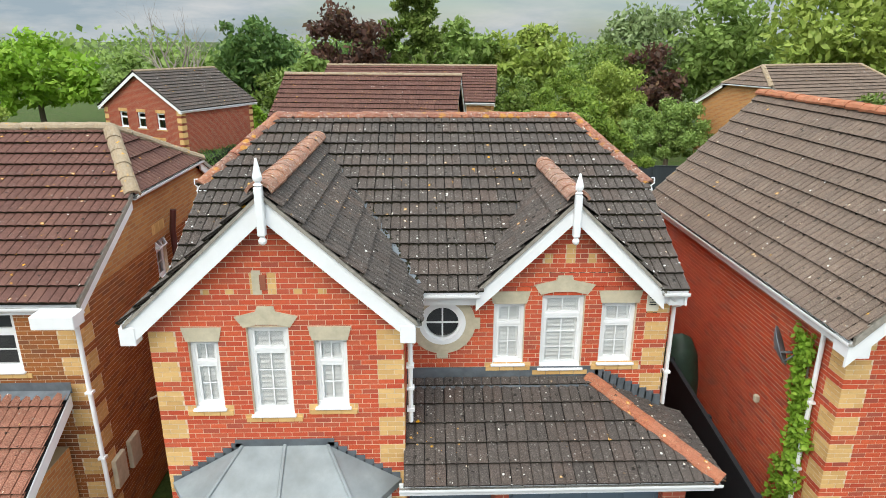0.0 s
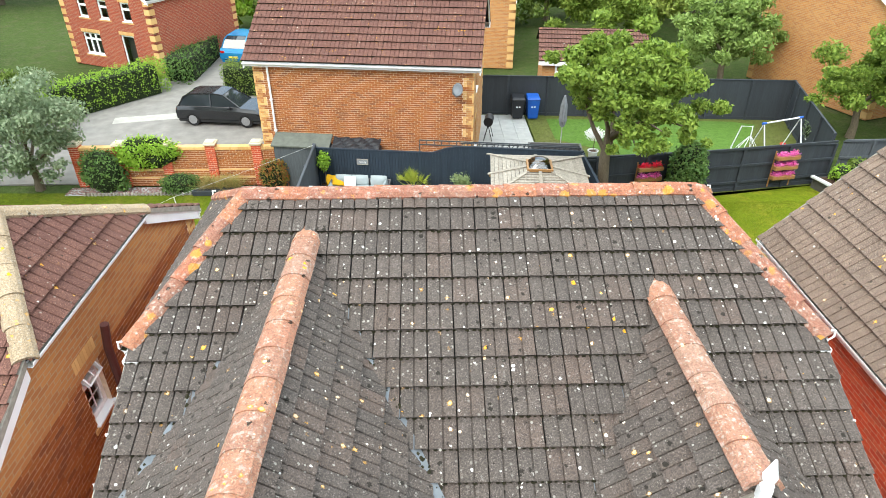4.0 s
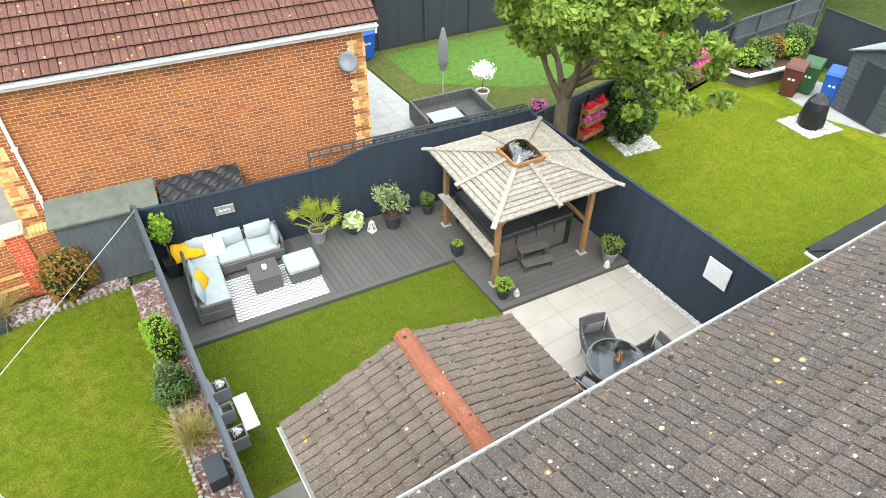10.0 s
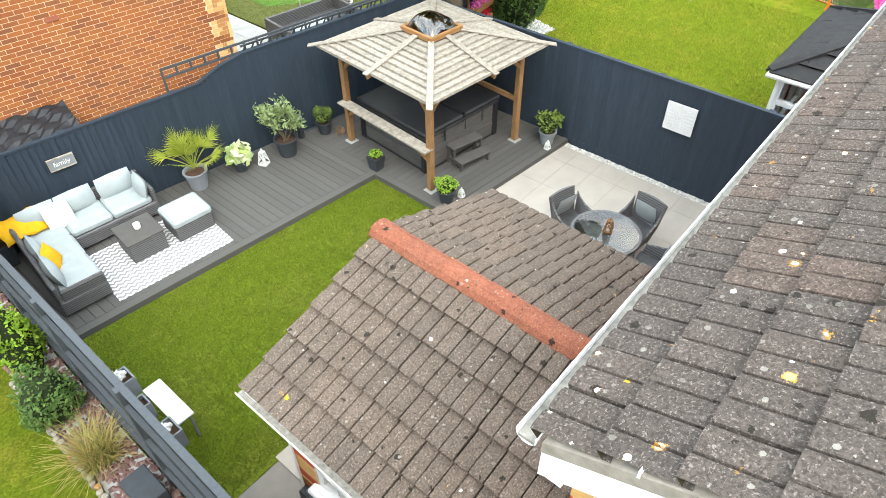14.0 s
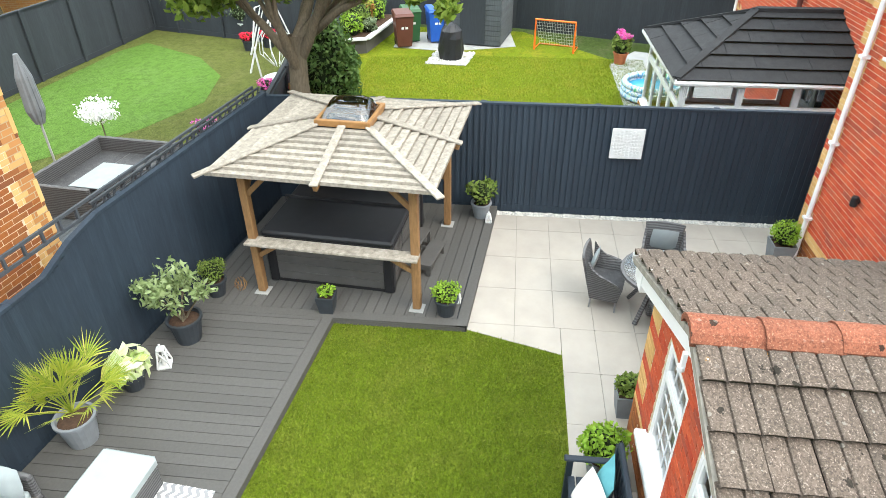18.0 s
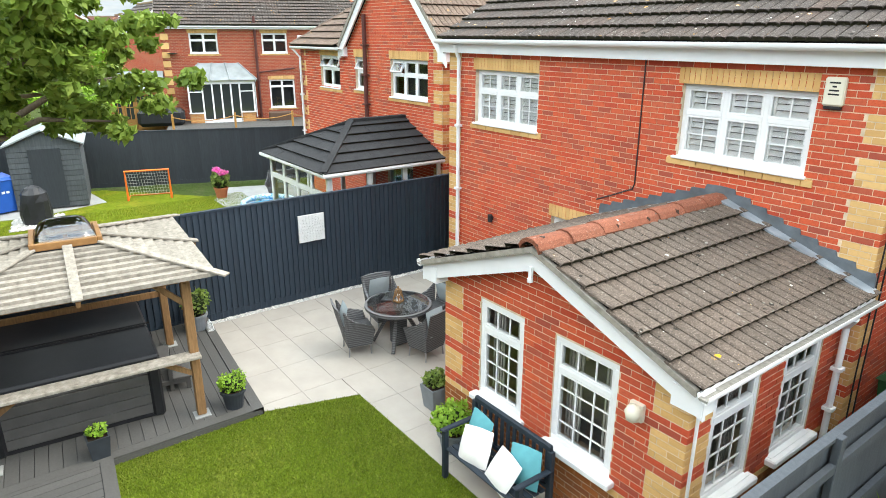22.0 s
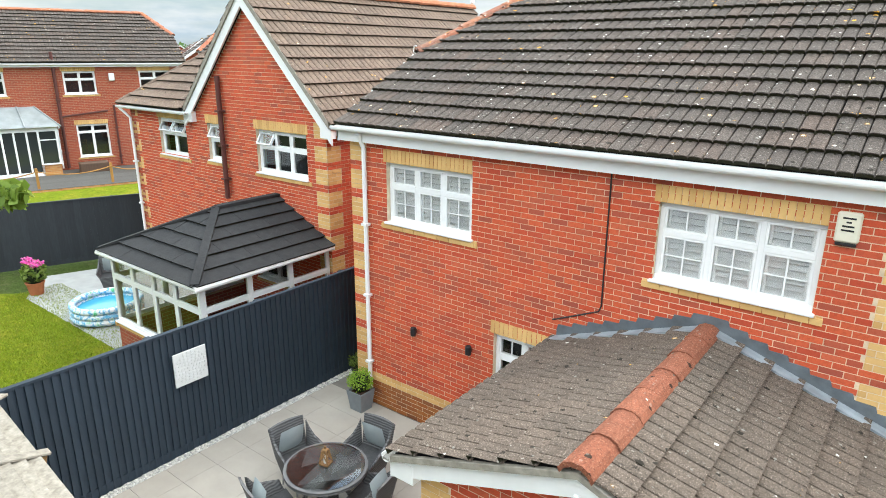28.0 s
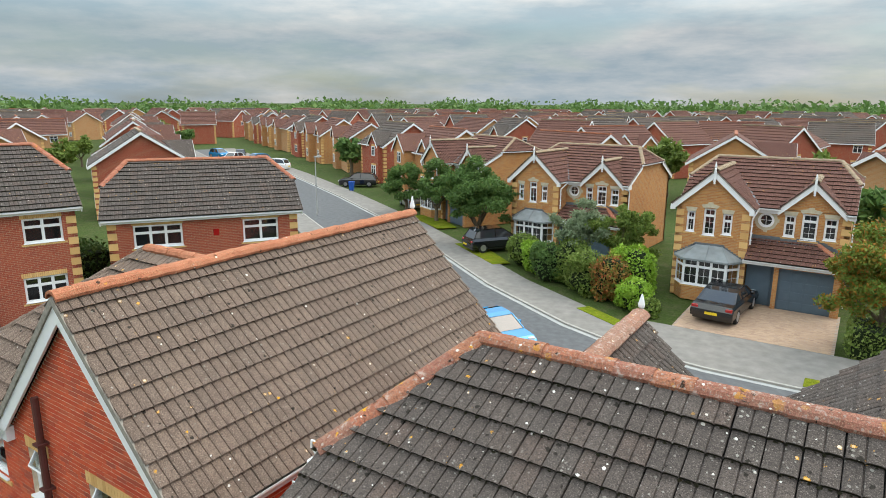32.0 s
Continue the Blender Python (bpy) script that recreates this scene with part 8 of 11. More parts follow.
bn = thing("garden_bench", (-2.17, 20.29, 0.006), 180, "navy painted slatted garden bench", "bench")
NAVY = plain("navy_bench_paint", (0.022, 0.032, 0.045), 0.5, 0.1, 5)
for k in range(5):
    part("seat_slat", Build().box(-0.58, -0.22 + k * 0.085, 0.38, 0.58, -0.15 + k * 0.085, 0.405, 0, None, 0.006), NAVY, bn)
for k in range(12):
    part("back_slat", Build().box(-0.56 + k * 0.098, 0.215, 0.44, -0.51 + k * 0.098, 0.235, 0.84, 0, None, 0.004), NAVY, bn)
part("top_rail", Build().box(-0.6, 0.2, 0.84, 0.6, 0.25, 0.92, 0, None, 0.012), NAVY, bn)
part("low_rail", Build().box(-0.6, 0.205, 0.40, 0.6, 0.245, 0.45), NAVY, bn)
for s in (-1, 1):
    part("leg", Build().box(s * 0.6 - 0.03, -0.24, 0, s * 0.6 + 0.03, -0.18, 0.62, 0, None, 0.006), NAVY, bn)
    part("leg", Build().box(s * 0.6 - 0.03, 0.19, 0, s * 0.6 + 0.03, 0.25, 0.86, 0, None, 0.006), NAVY, bn)
    part("armrest", Build().box(s * 0.6 - 0.035, -0.27, 0.62, s * 0.6 + 0.035, 0.25, 0.65, 0, None, 0.01), NAVY, bn)
cushion("bench_cushion", (-1.93, 20.36, 0.56), (0.42, 0.42, 0.14), (-60, 8, 12), WHITE_CLOTH, "white scatter cushion on the bench")
cushion("bench_cushion", (-1.80, 20.20, 0.62), (0.42, 0.42, 0.12), (-72, 0, -8), TEAL, "teal scatter cushion on the bench")
cushion("bench_cushion", (-2.40, 20.38, 0.54), (0.40, 0.40, 0.14), (-58, -6, -10), WHITE_CLOTH, "white scatter cushion on the bench")
cushion("bench_cushion", (-2.55, 20.22, 0.62), (0.42, 0.42, 0.12), (-70, 10, 6), TEAL, "teal scatter cushion on the bench")

# planters and shelf on the inner side of the west fence
for y_, x_, r_, f_, lab in ((22.27, -4.66, 0.13, F_WHITE, "white flowers in a square grey planter on the fence"), (21.76, -4.70, 0.10, None, "empty square grey planter on the fence"), (21.2, -4.70, 0.14, F_WHITE, "white flowers in a large grey planter on the fence")):
    t = thing("wall_planter", (x_, y_, 0.46), 0, lab, "planter", "planters on the west fence")
    part("box", Build().box(-r_, -r_, 0, r_, -r_ + 0.02, 0.3, 0, None, 0.003).box(-r_, r_ - 0.02, 0, r_, r_, 0.3, 0, None, 0.003).box(-r_, -r_ + 0.02, 0, -r_ + 0.02, r_ - 0.02, 0.3).box(r_ - 0.02, -r_ + 0.02, 0, r_, r_ - 0.02, 0.3).box(-r_ + 0.02, -r_ + 0.02, 0, r_ - 0.02, r_ - 0.02, 0.02), P_GREY, t)
    part("soil", Build().box(-r_ + 0.02, -r_ + 0.02, 0.2, r_ - 0.02, r_ - 0.02, 0.23), SOIL, t)
    part("back_plate", Build().box(-r_ - 0.06, -r_ - 0.06, 0, -r_, r_ + 0.06, 0.36), P_GREY, t)
    if f_ is not None:
        part("flowers", leaf_mesh("flowers", [(0, 0, 0.34, 0.08, 0.09, 0.09)], 130, 0.05, f_, 77, shell=0.3), None, t, kind="stuff")
wt_ = thing("garden_shelf", (-4.43, 21.69, 0), 0, "pale grey folding shelf on the fence", "table")
part("top", Build().box(-0.12, -0.38, 0.53, 0.12, 0.38, 0.555, 0, None, 0.004), P_WHITE, wt_)
for y_ in (-0.3, 0.3):
    part("bracket", Build().bar((-0.3, y_, 0.3), (0.08, y_, 0.52), 0.025, 0.025).bar((-0.42, y_, 0.515), (0.08, y_, 0.515), 0.03, 0.025), P_GREY, wt_)
    part("leg", Build().box(0.07, y_ - 0.014, 0, 0.1, y_ + 0.014, 0.53), P_GREY, wt_)


# ---- pile of the artificial turf ----
def turf_pile(name, x0, x1, y0, y1, count, h, mat, label, keep, seed):
    """Short upright blades over a stretch of grass, tilted at random."""
    r = np.random.default_rng(seed)
    p = np.stack([r.uniform(x0, x1, count), r.uniform(y0, y1, count)], 1)
    p = np.array([q for q in p if keep(q[0], q[1])])
    k = len(p)
    a = r.uniform(0, 2 * math.pi, k)
    w, hh = r.uniform(0.004, 0.008, k), r.uniform(0.6, 1.2, k) * h
    tx, ty = r.normal(0, 0.5, k) * hh, r.normal(0, 0.5, k) * hh
    v = np.zeros((k, 3, 3))
    v[:, 0] = np.stack([p[:, 0] - np.cos(a) * w, p[:, 1] - np.sin(a) * w, np.zeros(k)], 1)
    v[:, 1] = np.stack([p[:, 0] + np.cos(a) * w, p[:, 1] + np.sin(a) * w, np.zeros(k)], 1)
    v[:, 2] = np.stack([p[:, 0] + tx, p[:, 1] + ty, hh], 1)
    me = bpy.data.meshes.new(name)
    me.from_pydata(v.reshape(-1, 3).tolist(), [], np.arange(k * 3).reshape(-1, 3).tolist())
    me.materials.append(mat)
    return solo(name, me, None, label, "grass", kind="stuff")


TURF_BLADE = leaf_material("turf_blade", [(0.10, 0.145, 0.010), (0.15, 0.20, 0.018), (0.07, 0.105, 0.009), (0.20, 0.225, 0.04)])
LAWN_BLADE = leaf_material("lawn_blade", [(0.125, 0.18, 0.009), (0.18, 0.23, 0.015), (0.09, 0.135, 0.008), (0.27, 0.245, 0.04)])
turf_pile("turf_grass", -4.85, 0.95, 20.4, 24.0, 90000, 0.03, TURF_BLADE, "short pile of the artificial turf", lambda x, y: y < 24.0 - 0.09 * (x + 4.85) and y > 20.43 and x < 0.60 + 0.3 * (y - 20.55), 5)
turf_pile("lawn_grass", 4.6, 13.5, 17.5, 25.5, 90000, 0.045, LAWN_BLADE, "mown blades of the east lawn", lambda x, y: x < 14.0 - 0.1 * (y - 17) and x > 4.5 + (0.0 if y < 25 else 1), 6)


# ---- west garden ----
sheet("lawn_west", [(-24, 17.2), (-5.5, 17.2), (-5.5, 26.55), (-24, 27.0)], 0.0, LAWN_WEST, "mown green lawn beside the west fence")
sheet("path_west", [(-8.5, 17.4), (-5.55, 17.4), (-5.55, 20.1), (-8.5, 20.1)], 0.012, SLAB_GREY, "pale grey slabs at the edge of the lawn")
pebbles("slate_bed", [(-5.5, 16.0), (-4.96, 16.0), (-4.93, 26.5), (-5.5, 26.5)], SLATE_CHIP, "plum slate chippings along the fence", 2600, 0.05, 4, 0.02)
pebbles("slate_bed", [(-14.0, 26.55), (-5.5, 26.55), (-5.5, 27.15), (-14.0, 27.15)], SLATE_CHIP, "plum slate chippings at the foot of the wall", 1200, 0.05, 5, 0.02)
ed = thing("bed_edging", (0, 0, 0), 0, "pale timber log edging of the flower bed", "edging", kind="structure")
for k in range(40):
    part("log", Build().lathe([(0.04, 0), (0.042, 0.1), (0.02, 0.115)], 8, at=(-5.53 - 0.02 * (k % 2), 20.4 + k * 0.09, 0)), WOOD_GOLD if k % 7 == 0 else WOOD_GREY, ed)
for k in range(60):
    part("log", Build().lathe([(0.04, 0), (0.042, 0.1), (0.02, 0.115)], 8, at=(-5.6 - k * 0.13, 26.52 + 0.01 * (k % 2), 0)), WOOD_GREY, ed)


def garden_wall():
    w = thing("garden_wall", (0, 0, 0), 0, "orange brick garden wall with piers and buff copings", "wall", kind="structure")
    y = 27.3
    piers = [-5.15, -7.1, -8.75, -10.4, -12.0, -13.6]
    for a, b in zip(piers, piers[1:]):
        L = a - b
        body = brick_wall(w, (b, y, 0), (1, 0, 0), L, 1.42, main=ORANGE, quoins=(False, False), thick=0.2, name="wall_panel", trims=[(0, L, 0.30, 0.375), (0, L, 0.6, 0.675)])
        cp = Build()
        k = 0
        while (k + 1) * 0.075 < L - 0.3:
            cp.box(b + 0.17 + k * 0.075, y - 0.03, 1.42, b + 0.17 + k * 0.075 + 0.066, y + 0.23, 1.53)
            k += 1
        part("coping", cp, BUFF, body)
    for x in piers:
        brick_wall(w, (x - 0.17, y - 0.06, 0), (1, 0, 0), 0.34, 1.6, main=RED, quoins=(False, False), thick=0.3, name="pier")
        brick_wall(w, (x + 0.17, y - 0.06, 0), (0, 1, 0), 0.34, 1.6, main=RED, quoins=(False, False), thick=0.3, name="pier")
        part("pier_cap", Build().box(x - 0.22, y - 0.12, 1.6, x + 0.22, y + 0.34, 1.68, 0, None, 0.015).box(x - 0.17, y - 0.06, 1.68, x + 0.17, y + 0.28, 1.72, 0, None, 0.02), STONE, w)


garden_wall()
shrub("photinia", (-6.55, 26.85, 0), (0.62, 0.42, 1.25), 3200, 0.075, G_RED, "round photinia shrub with red tips", 3)
for k in range(3):
    g = thing("grass_clump", (-8.0 - k * 0.5, 26.85, 0), 0, "straw coloured ornamental grass clump", "grass", "grass clumps by the wall")
    blades("blade", None, 0.6, 0.8, 420, G_STRAW, 20 + k, 0.008, 1.0, g)
part("trough", Build().box(-0.8, -0.2, 0, 0.8, 0.2, 0.18, 0, None, 0.01), P_SLATE, thing("trough_planter", (-8.6, 26.62, 0), 0, "long dark timber trough planter", "planter"))
shrub("low_shrub", (-9.9, 26.8, 0), (0.85, 0.45, 0.75), 3000, 0.06, G_DARK, "dark green spreading shrub", 5)
shrub("climber", (-11.0, 27.35, 0.75), (1.5, 0.5, 1.25), 5200, 0.085, G_LIME, "bright climber spilling over the wall", 6, 14)
shrub("dark_shrub", (-12.6, 26.9, 0), (0.9, 0.6, 1.7), 3800, 0.09, G_DARK, "dark red tinged shrub by the wall", 7)
tree("silver_tree", (-15.2, 27.2, 0), 1.2, 0.14, [(0, 0, 2.6, 1.9, 1.8, 1.9), (-1.2, -0.6, 1.8, 1.5, 1.3, 1.3), (0.9, -0.9, 1.7, 1.1, 1.0, 1.3)], 17000, 0.11, G_SILVER, "grey-green leafy tree at the lawn corner", 8, reach=1.4)
shrub("conifer", (-5.25, 23.95, 0), (0.33, 0.33, 1.35), 3400, 0.05, G_LIME, "small lime green conifer by the fence", 9)
shrub("round_shrub", (-5.36, 23.0, 0), (0.42, 0.42, 0.85), 3000, 0.045, G_DARK, "dark green round shrub by the fence", 10)
g = thing("grass_clump", (-5.33, 22.0, 0), 0, "straw coloured ornamental grass clump", "grass", "grass clumps by the wall")
blades("blade", None, 0.5, 0.75, 380, G_STRAW, 31, 0.008, 1.0, g)
blades("green_blade", None, 0.3, 0.35, 160, G_MID, 32, 0.012, 0.8, g)
part("box", Build().box(-0.16, -0.25, 0, 0.16, 0.25, 0.3, 0, None, 0.01), P_SLATE, thing("bed_box", (-5.2, 21.1, 0.02), 0, "dark square empty planter in the bed", "planter"))
shrub("yellow_shrub", (-5.3, 19.55, 0.02), (0.3, 0.3, 0.6), 900, 0.07, G_LIME, "yellow-green shrub in the slate bed", 12)
g = thing("spiky_plant", (-5.22, 18.75, 0.02), 0, "spiky green garden plant by the fence", "plant")
blades("blade", None, 0.55, 1.35, 60, G_LIME, 40, 0.03, 0.9, g)
cl = thing("washing_line", (-8.02, 22.03, 0), 0, "white washing line with a metal prop", "washing line")
part("prop", Build().tube([(0.03, 0.0, 0), (-0.11, -0.02, 2.2)], 0.014, 8), P_WHITE, cl)
part("line", Build().tube([(-0.11, -0.02, 2.2), (1.4, 2.0, 2.05), (3.15, 4.3, 1.95)], 0.004, 5).tube([(-0.11, -0.02, 2.2), (-2.2, -2.6, 2.05), (-3.4, -4.6, 2.1)], 0.004, 5), P_WHITE, cl)
sheet("drive_north", [(-22, 27.55), (-7.0, 27.55), (-6.9, 31), (-6.6, 35), (-7.2, 52), (-15.5, 52), (-15.3, 42), (-18.5, 33.5), (-22, 32)], 0.004, DRIVE, "pale tarmac shared driveway")
sheet("drive_inlay", [(-15.3, 33.8), (-10.5, 34.9), (-10.5, 35.7), (-15.5, 34.6)], 0.008, CONCRETE, "worn block paved strip across the driveway")
shrub("hedge", (-16.7, 36.5, 0), (0.7, 3.3, 1.55), 15000, 0.085, G_LIME, "clipped bright green hedge by the driveway", 13, shape="box", category="hedge").rotation_euler = (0, 0, radians(-38))
shrub("hedge", (-10.2, 38.4, 0), (1.0, 0.9, 1.5), 6000, 0.085, G_MID, "clipped green hedge block by the house", 14, shape="box", category="hedge")
shrub("hedge", (-14.2, 43.5, 0), (0.8, 4.0, 1.3), 5000, 0.13, G_DARK, "dark hedge along the far driveway", 15, shape="box", category="hedge")
bx = thing("storage_shed", (-5.38, 27.12, 0), -7.5, "narrow timber store with grey felt lid", "shed")
part("body", Build().box(-0.98, -0.28, 0, 0.98, 0.28, 1.66), FENCE_PALE, bx)
part("lid", Build().prism([(-1.05, -0.36, 1.68), (1.05, -0.36, 1.68), (1.05, 0.32, 1.92), (-1.05, 0.32, 1.92)], (0, 0, 0.05)), LID_FELT, bx)
bx = thing("covered_store", (-3.45, 26.88, 0), -7.5, "store wrapped in black plastic sheet", "store")
cv = Build()
for i in range(15):
    for j in range(9):
        cv.v.append((-0.85 + 1.7 * i / 14, -0.33 + 0.66 * j / 8, 1.64 + 0.22 * j / 8 + 0.025 * math.sin(i * 1.7 + j) + 0.02 * math.sin(i * 3.1 - j * 2)))
for i in range(14):
    for j in range(8):
        a = i * 9 + j
        cv.f.append((a, a + 9, a + 10, a + 1))
        cv.s.append(0)
part("sheet_top", cv, VINYL, bx)
part("sheet_side", Build().box(-0.85, -0.33, 0, 0.85, 0.33, 1.62, 0, None, 0.02), VINYL, bx)


# ---- cars ----
CAR_BLACK = plain("black_car_paint", (0.010, 0.011, 0.013), 0.12, 0.1, 2, 0, 0.0, 0.7)
CAR_BLUE = plain("blue_car_paint", (0.01, 0.20, 0.42), 0.2, 0.05, 2, 0, 0.2, 0.6)
CAR_WHITE = plain("white_car_paint", (0.72, 0.73, 0.74), 0.2, 0.03, 2, 0, 0, 0.6)
CAR_GREY = plain("silver_car_paint", (0.35, 0.36, 0.38), 0.25, 0.05, 2, 0, 0.5, 0.6)
CAR_GLASS = plain("tinted_car_glass", (0.02, 0.025, 0.03), 0.04, 0.05, 2, 0, 0, 0.8)
TYRE = plain("tyre_rubber", (0.02, 0.02, 0.021), 0.85, 0.15, 9, 0.3)
ALLOY = plain("alloy_wheel", (0.45, 0.46, 0.48), 0.3, 0.1, 6, 0, 0.8)
LAMP_RED = plain("red_tail_lamp", (0.35, 0.01, 0.01), 0.2, 0.05, 5, 0, 0, 0.6)
LAMP_CLEAR = plain("clear_head_lamp", (0.6, 0.62, 0.64), 0.1, 0.05, 5, 0, 0, 0.7)
PLATE = plain("yellow_plate", (0.70, 0.50, 0.03), 0.5, 0.03, 5)


def car(at, turn, paint, label, suv=False, scale=1.0):
    """A car, its nose along +x."""
    c = thing("car", at, turn, label, "car")
    c.scale = (scale,) * 3
    top = 1.58 if suv else 1.40
    W = 0.90
    if suv:
        low = [(-2.18, 0.38), (-2.2, 0.75), (-2.12, 0.98), (-1.2, 1.0), (1.0, 1.0), (1.9, 0.92), (2.15, 0.72), (2.18, 0.4)]
        cab = [(-2.05, 0.97), (-1.78, 1.42), (-1.45, 1.55), (-0.2, 1.6), (0.3, 1.54), (1.12, 0.99)]
    else:
        low = [(-2.3, 0.36), (-2.34, 0.7), (-2.2, 0.93), (-1.4, 0.96), (1.0, 0.9), (2.0, 0.78), (2.3, 0.6), (2.32, 0.36)]
        cab = [(-1.75, 0.94), (-1.05, 1.30), (-0.6, 1.39), (0.1, 1.40), (0.45, 1.34), (1.25, 0.88)]
    b = Build()
    n = len(low)
    for y, k in ((-W, 0.94), (-W * 0.99, 1.0), (W * 0.99, 1.0), (W, 0.94)):
        for x, z in low:
            zz = 0.36 + (z - 0.36) * (0.72 if abs(y) == W else 1.0)
            b.v.append((x * (0.985 if abs(y) == W else 1), y if abs(y) == W else y * (0.93 if z > 0.8 else 0.98), zz))
    for r in range(3):
        for i in range(n - 1):
            b.f.append((r * n + i, r * n + i + 1, (r + 1) * n + i + 1, (r + 1) * n + i))
    b.f += [tuple(range(n)), tuple(reversed(range(3 * n, 4 * n))), (0, n, 2 * n, 3 * n), (n - 1, 4 * n - 1, 3 * n - 1, 2 * n - 1)]
    b.s = [0] * len(b.f)
    b.box(-2.15, -0.84, 0.2, 2.15, 0.84, 0.37, 0, None, 0.03)
    body = part("body", b, paint, c)
    g = Build()
    m = len(cab)
    for y, k in ((-1, 1), (1, 1)):
        for x, z in cab:
            g.v.append((x, y * (0.80 - 0.18 * (z - 0.9) / 0.6), z))
    g.f = [(i, i + 1, m + i + 1, m + i) for i in range(m - 1)] + [tuple(reversed(range(m))), tuple(range(m, 2 * m))]
    g.s = [0] * len(g.f)
    part("window_band", g, CAR_GLASS, c)
    rf = Build()
    for y in (-1, 1):
        for i in range(m - 1):
            p, q = cab[i], cab[i + 1]
            rf.bar((p[0], y * (0.805 - 0.18 * (p[1] - 0.9) / 0.6), p[1]), (q[0], y * (0.805 - 0.18 * (q[1] - 0.9) / 0.6), q[1]), 0.06, 0.05)
        xm = -0.35
        rf.bar((xm, y * 0.80, 0.95), (xm - 0.05, y * 0.62, top - 0.02), 0.07, 0.05)
    for (x0, z0), (x1, z1) in list(zip(cab, cab[1:]))[2:-1]:
        rf.prism([(x0, -0.62, z0), (x1, -0.62, z1), (x1, 0.62, z1), (x0, 0.62, z0)], (0, 0, 0.03))
    part("roof", rf, paint, c)
    for x in (-1.36, 1.38):
        for y in (-1, 1):
            w = part("wheel", Build().lathe([(0.2, -0.1), (0.32, -0.1), (0.345, -0.06), (0.345, 0.06), (0.32, 0.1), (0.2, 0.1)], 20), TYRE, c)
            w.matrix_basis = pose(x, y * 0.80, 0.345, 90, 0, 0)
            rim = Build().lathe([(0.19, -0.105 if y > 0 else 0.085), (0.22, -0.105 if y > 0 else 0.105)], 16)
            for k in range(5):
                a = k * math.pi * 0.4
                rim.bar((0, 0, -0.1 * y), (0.21 * math.cos(a), 0.21 * math.sin(a), -0.105 * y), 0.05, 0.02)
            part("rim", rim, ALLOY, w)
    for y in (-1, 1):
        part("tail_lamp", Build().box(-2.32 if not suv else -2.2, y * 0.72 - 0.14, 0.72, -2.12, y * 0.72 + 0.14, 0.86, 0, None, 0.02), LAMP_RED, c)
        part("head_lamp", Build().box(1.95, y * 0.66 - 0.16, 0.62, 2.22, y * 0.66 + 0.16, 0.74, 0, None, 0.02), LAMP_CLEAR, c)
        part("mirror", Build().box(0.55, y * 0.96 - 0.08, 0.95, 0.72, y * 0.96 + 0.08, 1.08, 0, None, 0.03), paint, c)
    part("number_plate", Build().box(-2.37, -0.26, 0.5, -2.335, 0.26, 0.61), PLATE, c)
    return c


car((-10.15, 34.1, 0.004), -8, CAR_BLACK, "black family car on the driveway", True, 0.9)
car((-11.6, 45.2, 0.004), 80, CAR_BLUE, "blue car on the far driveway", True)

# ---- north garden ----
sheet("turf_north", [(3.7, 25.6), (9.0, 24.9 + 1.0), (14.2, 26.9), (15.6, 33.5), (3.7, 34.5)], 0.0, LAWN_DULL, "olive artificial lawn of the north garden")
sheet("putting_green", [(7.2, 29.6), (9.0, 28.9), (11.0, 29.3), (12.6, 30.6), (14.0, 33.0), (13.0, 33.4), (4.6, 34.0), (4.6, 31.5)], 0.006, PUTTING, "bright putting green turf")
pv = thing("north_paving", (0, 0, 0), 0, "pale grey paved path beside the house", "paving", kind="structure")
for i in range(4):
    for j in range(9):
        part("slab", Build().box(1.15 + i * 0.62, 29.0 + j * 0.62, -0.03, 1.15 + i * 0.62 + 0.612, 29.0 + j * 0.62 + 0.612, 0.012), SLAB_GREY, pv)
nd = thing("north_deck", (0, 0, 0), 0, "weathered grey deck behind the fence", "deck", kind="structure")
for k in range(17):
    part("deck_board", Build().box(0.9, 26.55 + k * 0.145, 0.0, 5.6, 26.55 + k * 0.145 + 0.138, 0.12), FENCE_PALE, nd)
ns = thing("garden_sofa", (4.0, 28.2, 0.12), -6, "dark rattan corner seat", "sofa")
part("base", Build().box(-0.95, 0.45, 0, 0.95, 1.05, 0.35, 0, None, 0.02), RATTAN, ns)
part("base", Build().box(0.35, -0.7, 0, 0.95, 0.44, 0.35, 0, None, 0.02), RATTAN, ns)
part("backrest", Build().box(-0.95, 1.06, 0, 0.95, 1.14, 0.62, 0, None, 0.02), RATTAN, ns)
part("backrest", Build().box(0.96, -0.7, 0, 1.04, 1.14, 0.62, 0, None, 0.02), RATTAN, ns)
part("backrest", Build().box(-1.04, -0.2, 0, -0.96, 1.14, 0.62, 0, None, 0.02), RATTAN, ns)
nt = thing("glass_table", (3.6, 28.25, 0.12), -6, "dark table with pale glass top", "table")
part("frame", Build().box(-0.4, -0.25, 0, 0.4, 0.25, 0.55, 0, None, 0.02), RATTAN, nt)
part("glass_top", Build().box(-0.46, -0.3, 0.555, 0.46, 0.3, 0.57), CUSHION, nt)
um = thing("parasol", (4.45, 29.75, 0), 0, "closed grey garden parasol", "parasol")
part("pole", Build().tube([(0, 0, 0), (0, 0, 2.4)], 0.022, 8), SLAB_GREY, um)
part("base", Build().box(-0.28, -0.28, 0, 0.28, 0.28, 0.07, 0, None, 0.02), SLAB_GREY, um)
fold = Build()
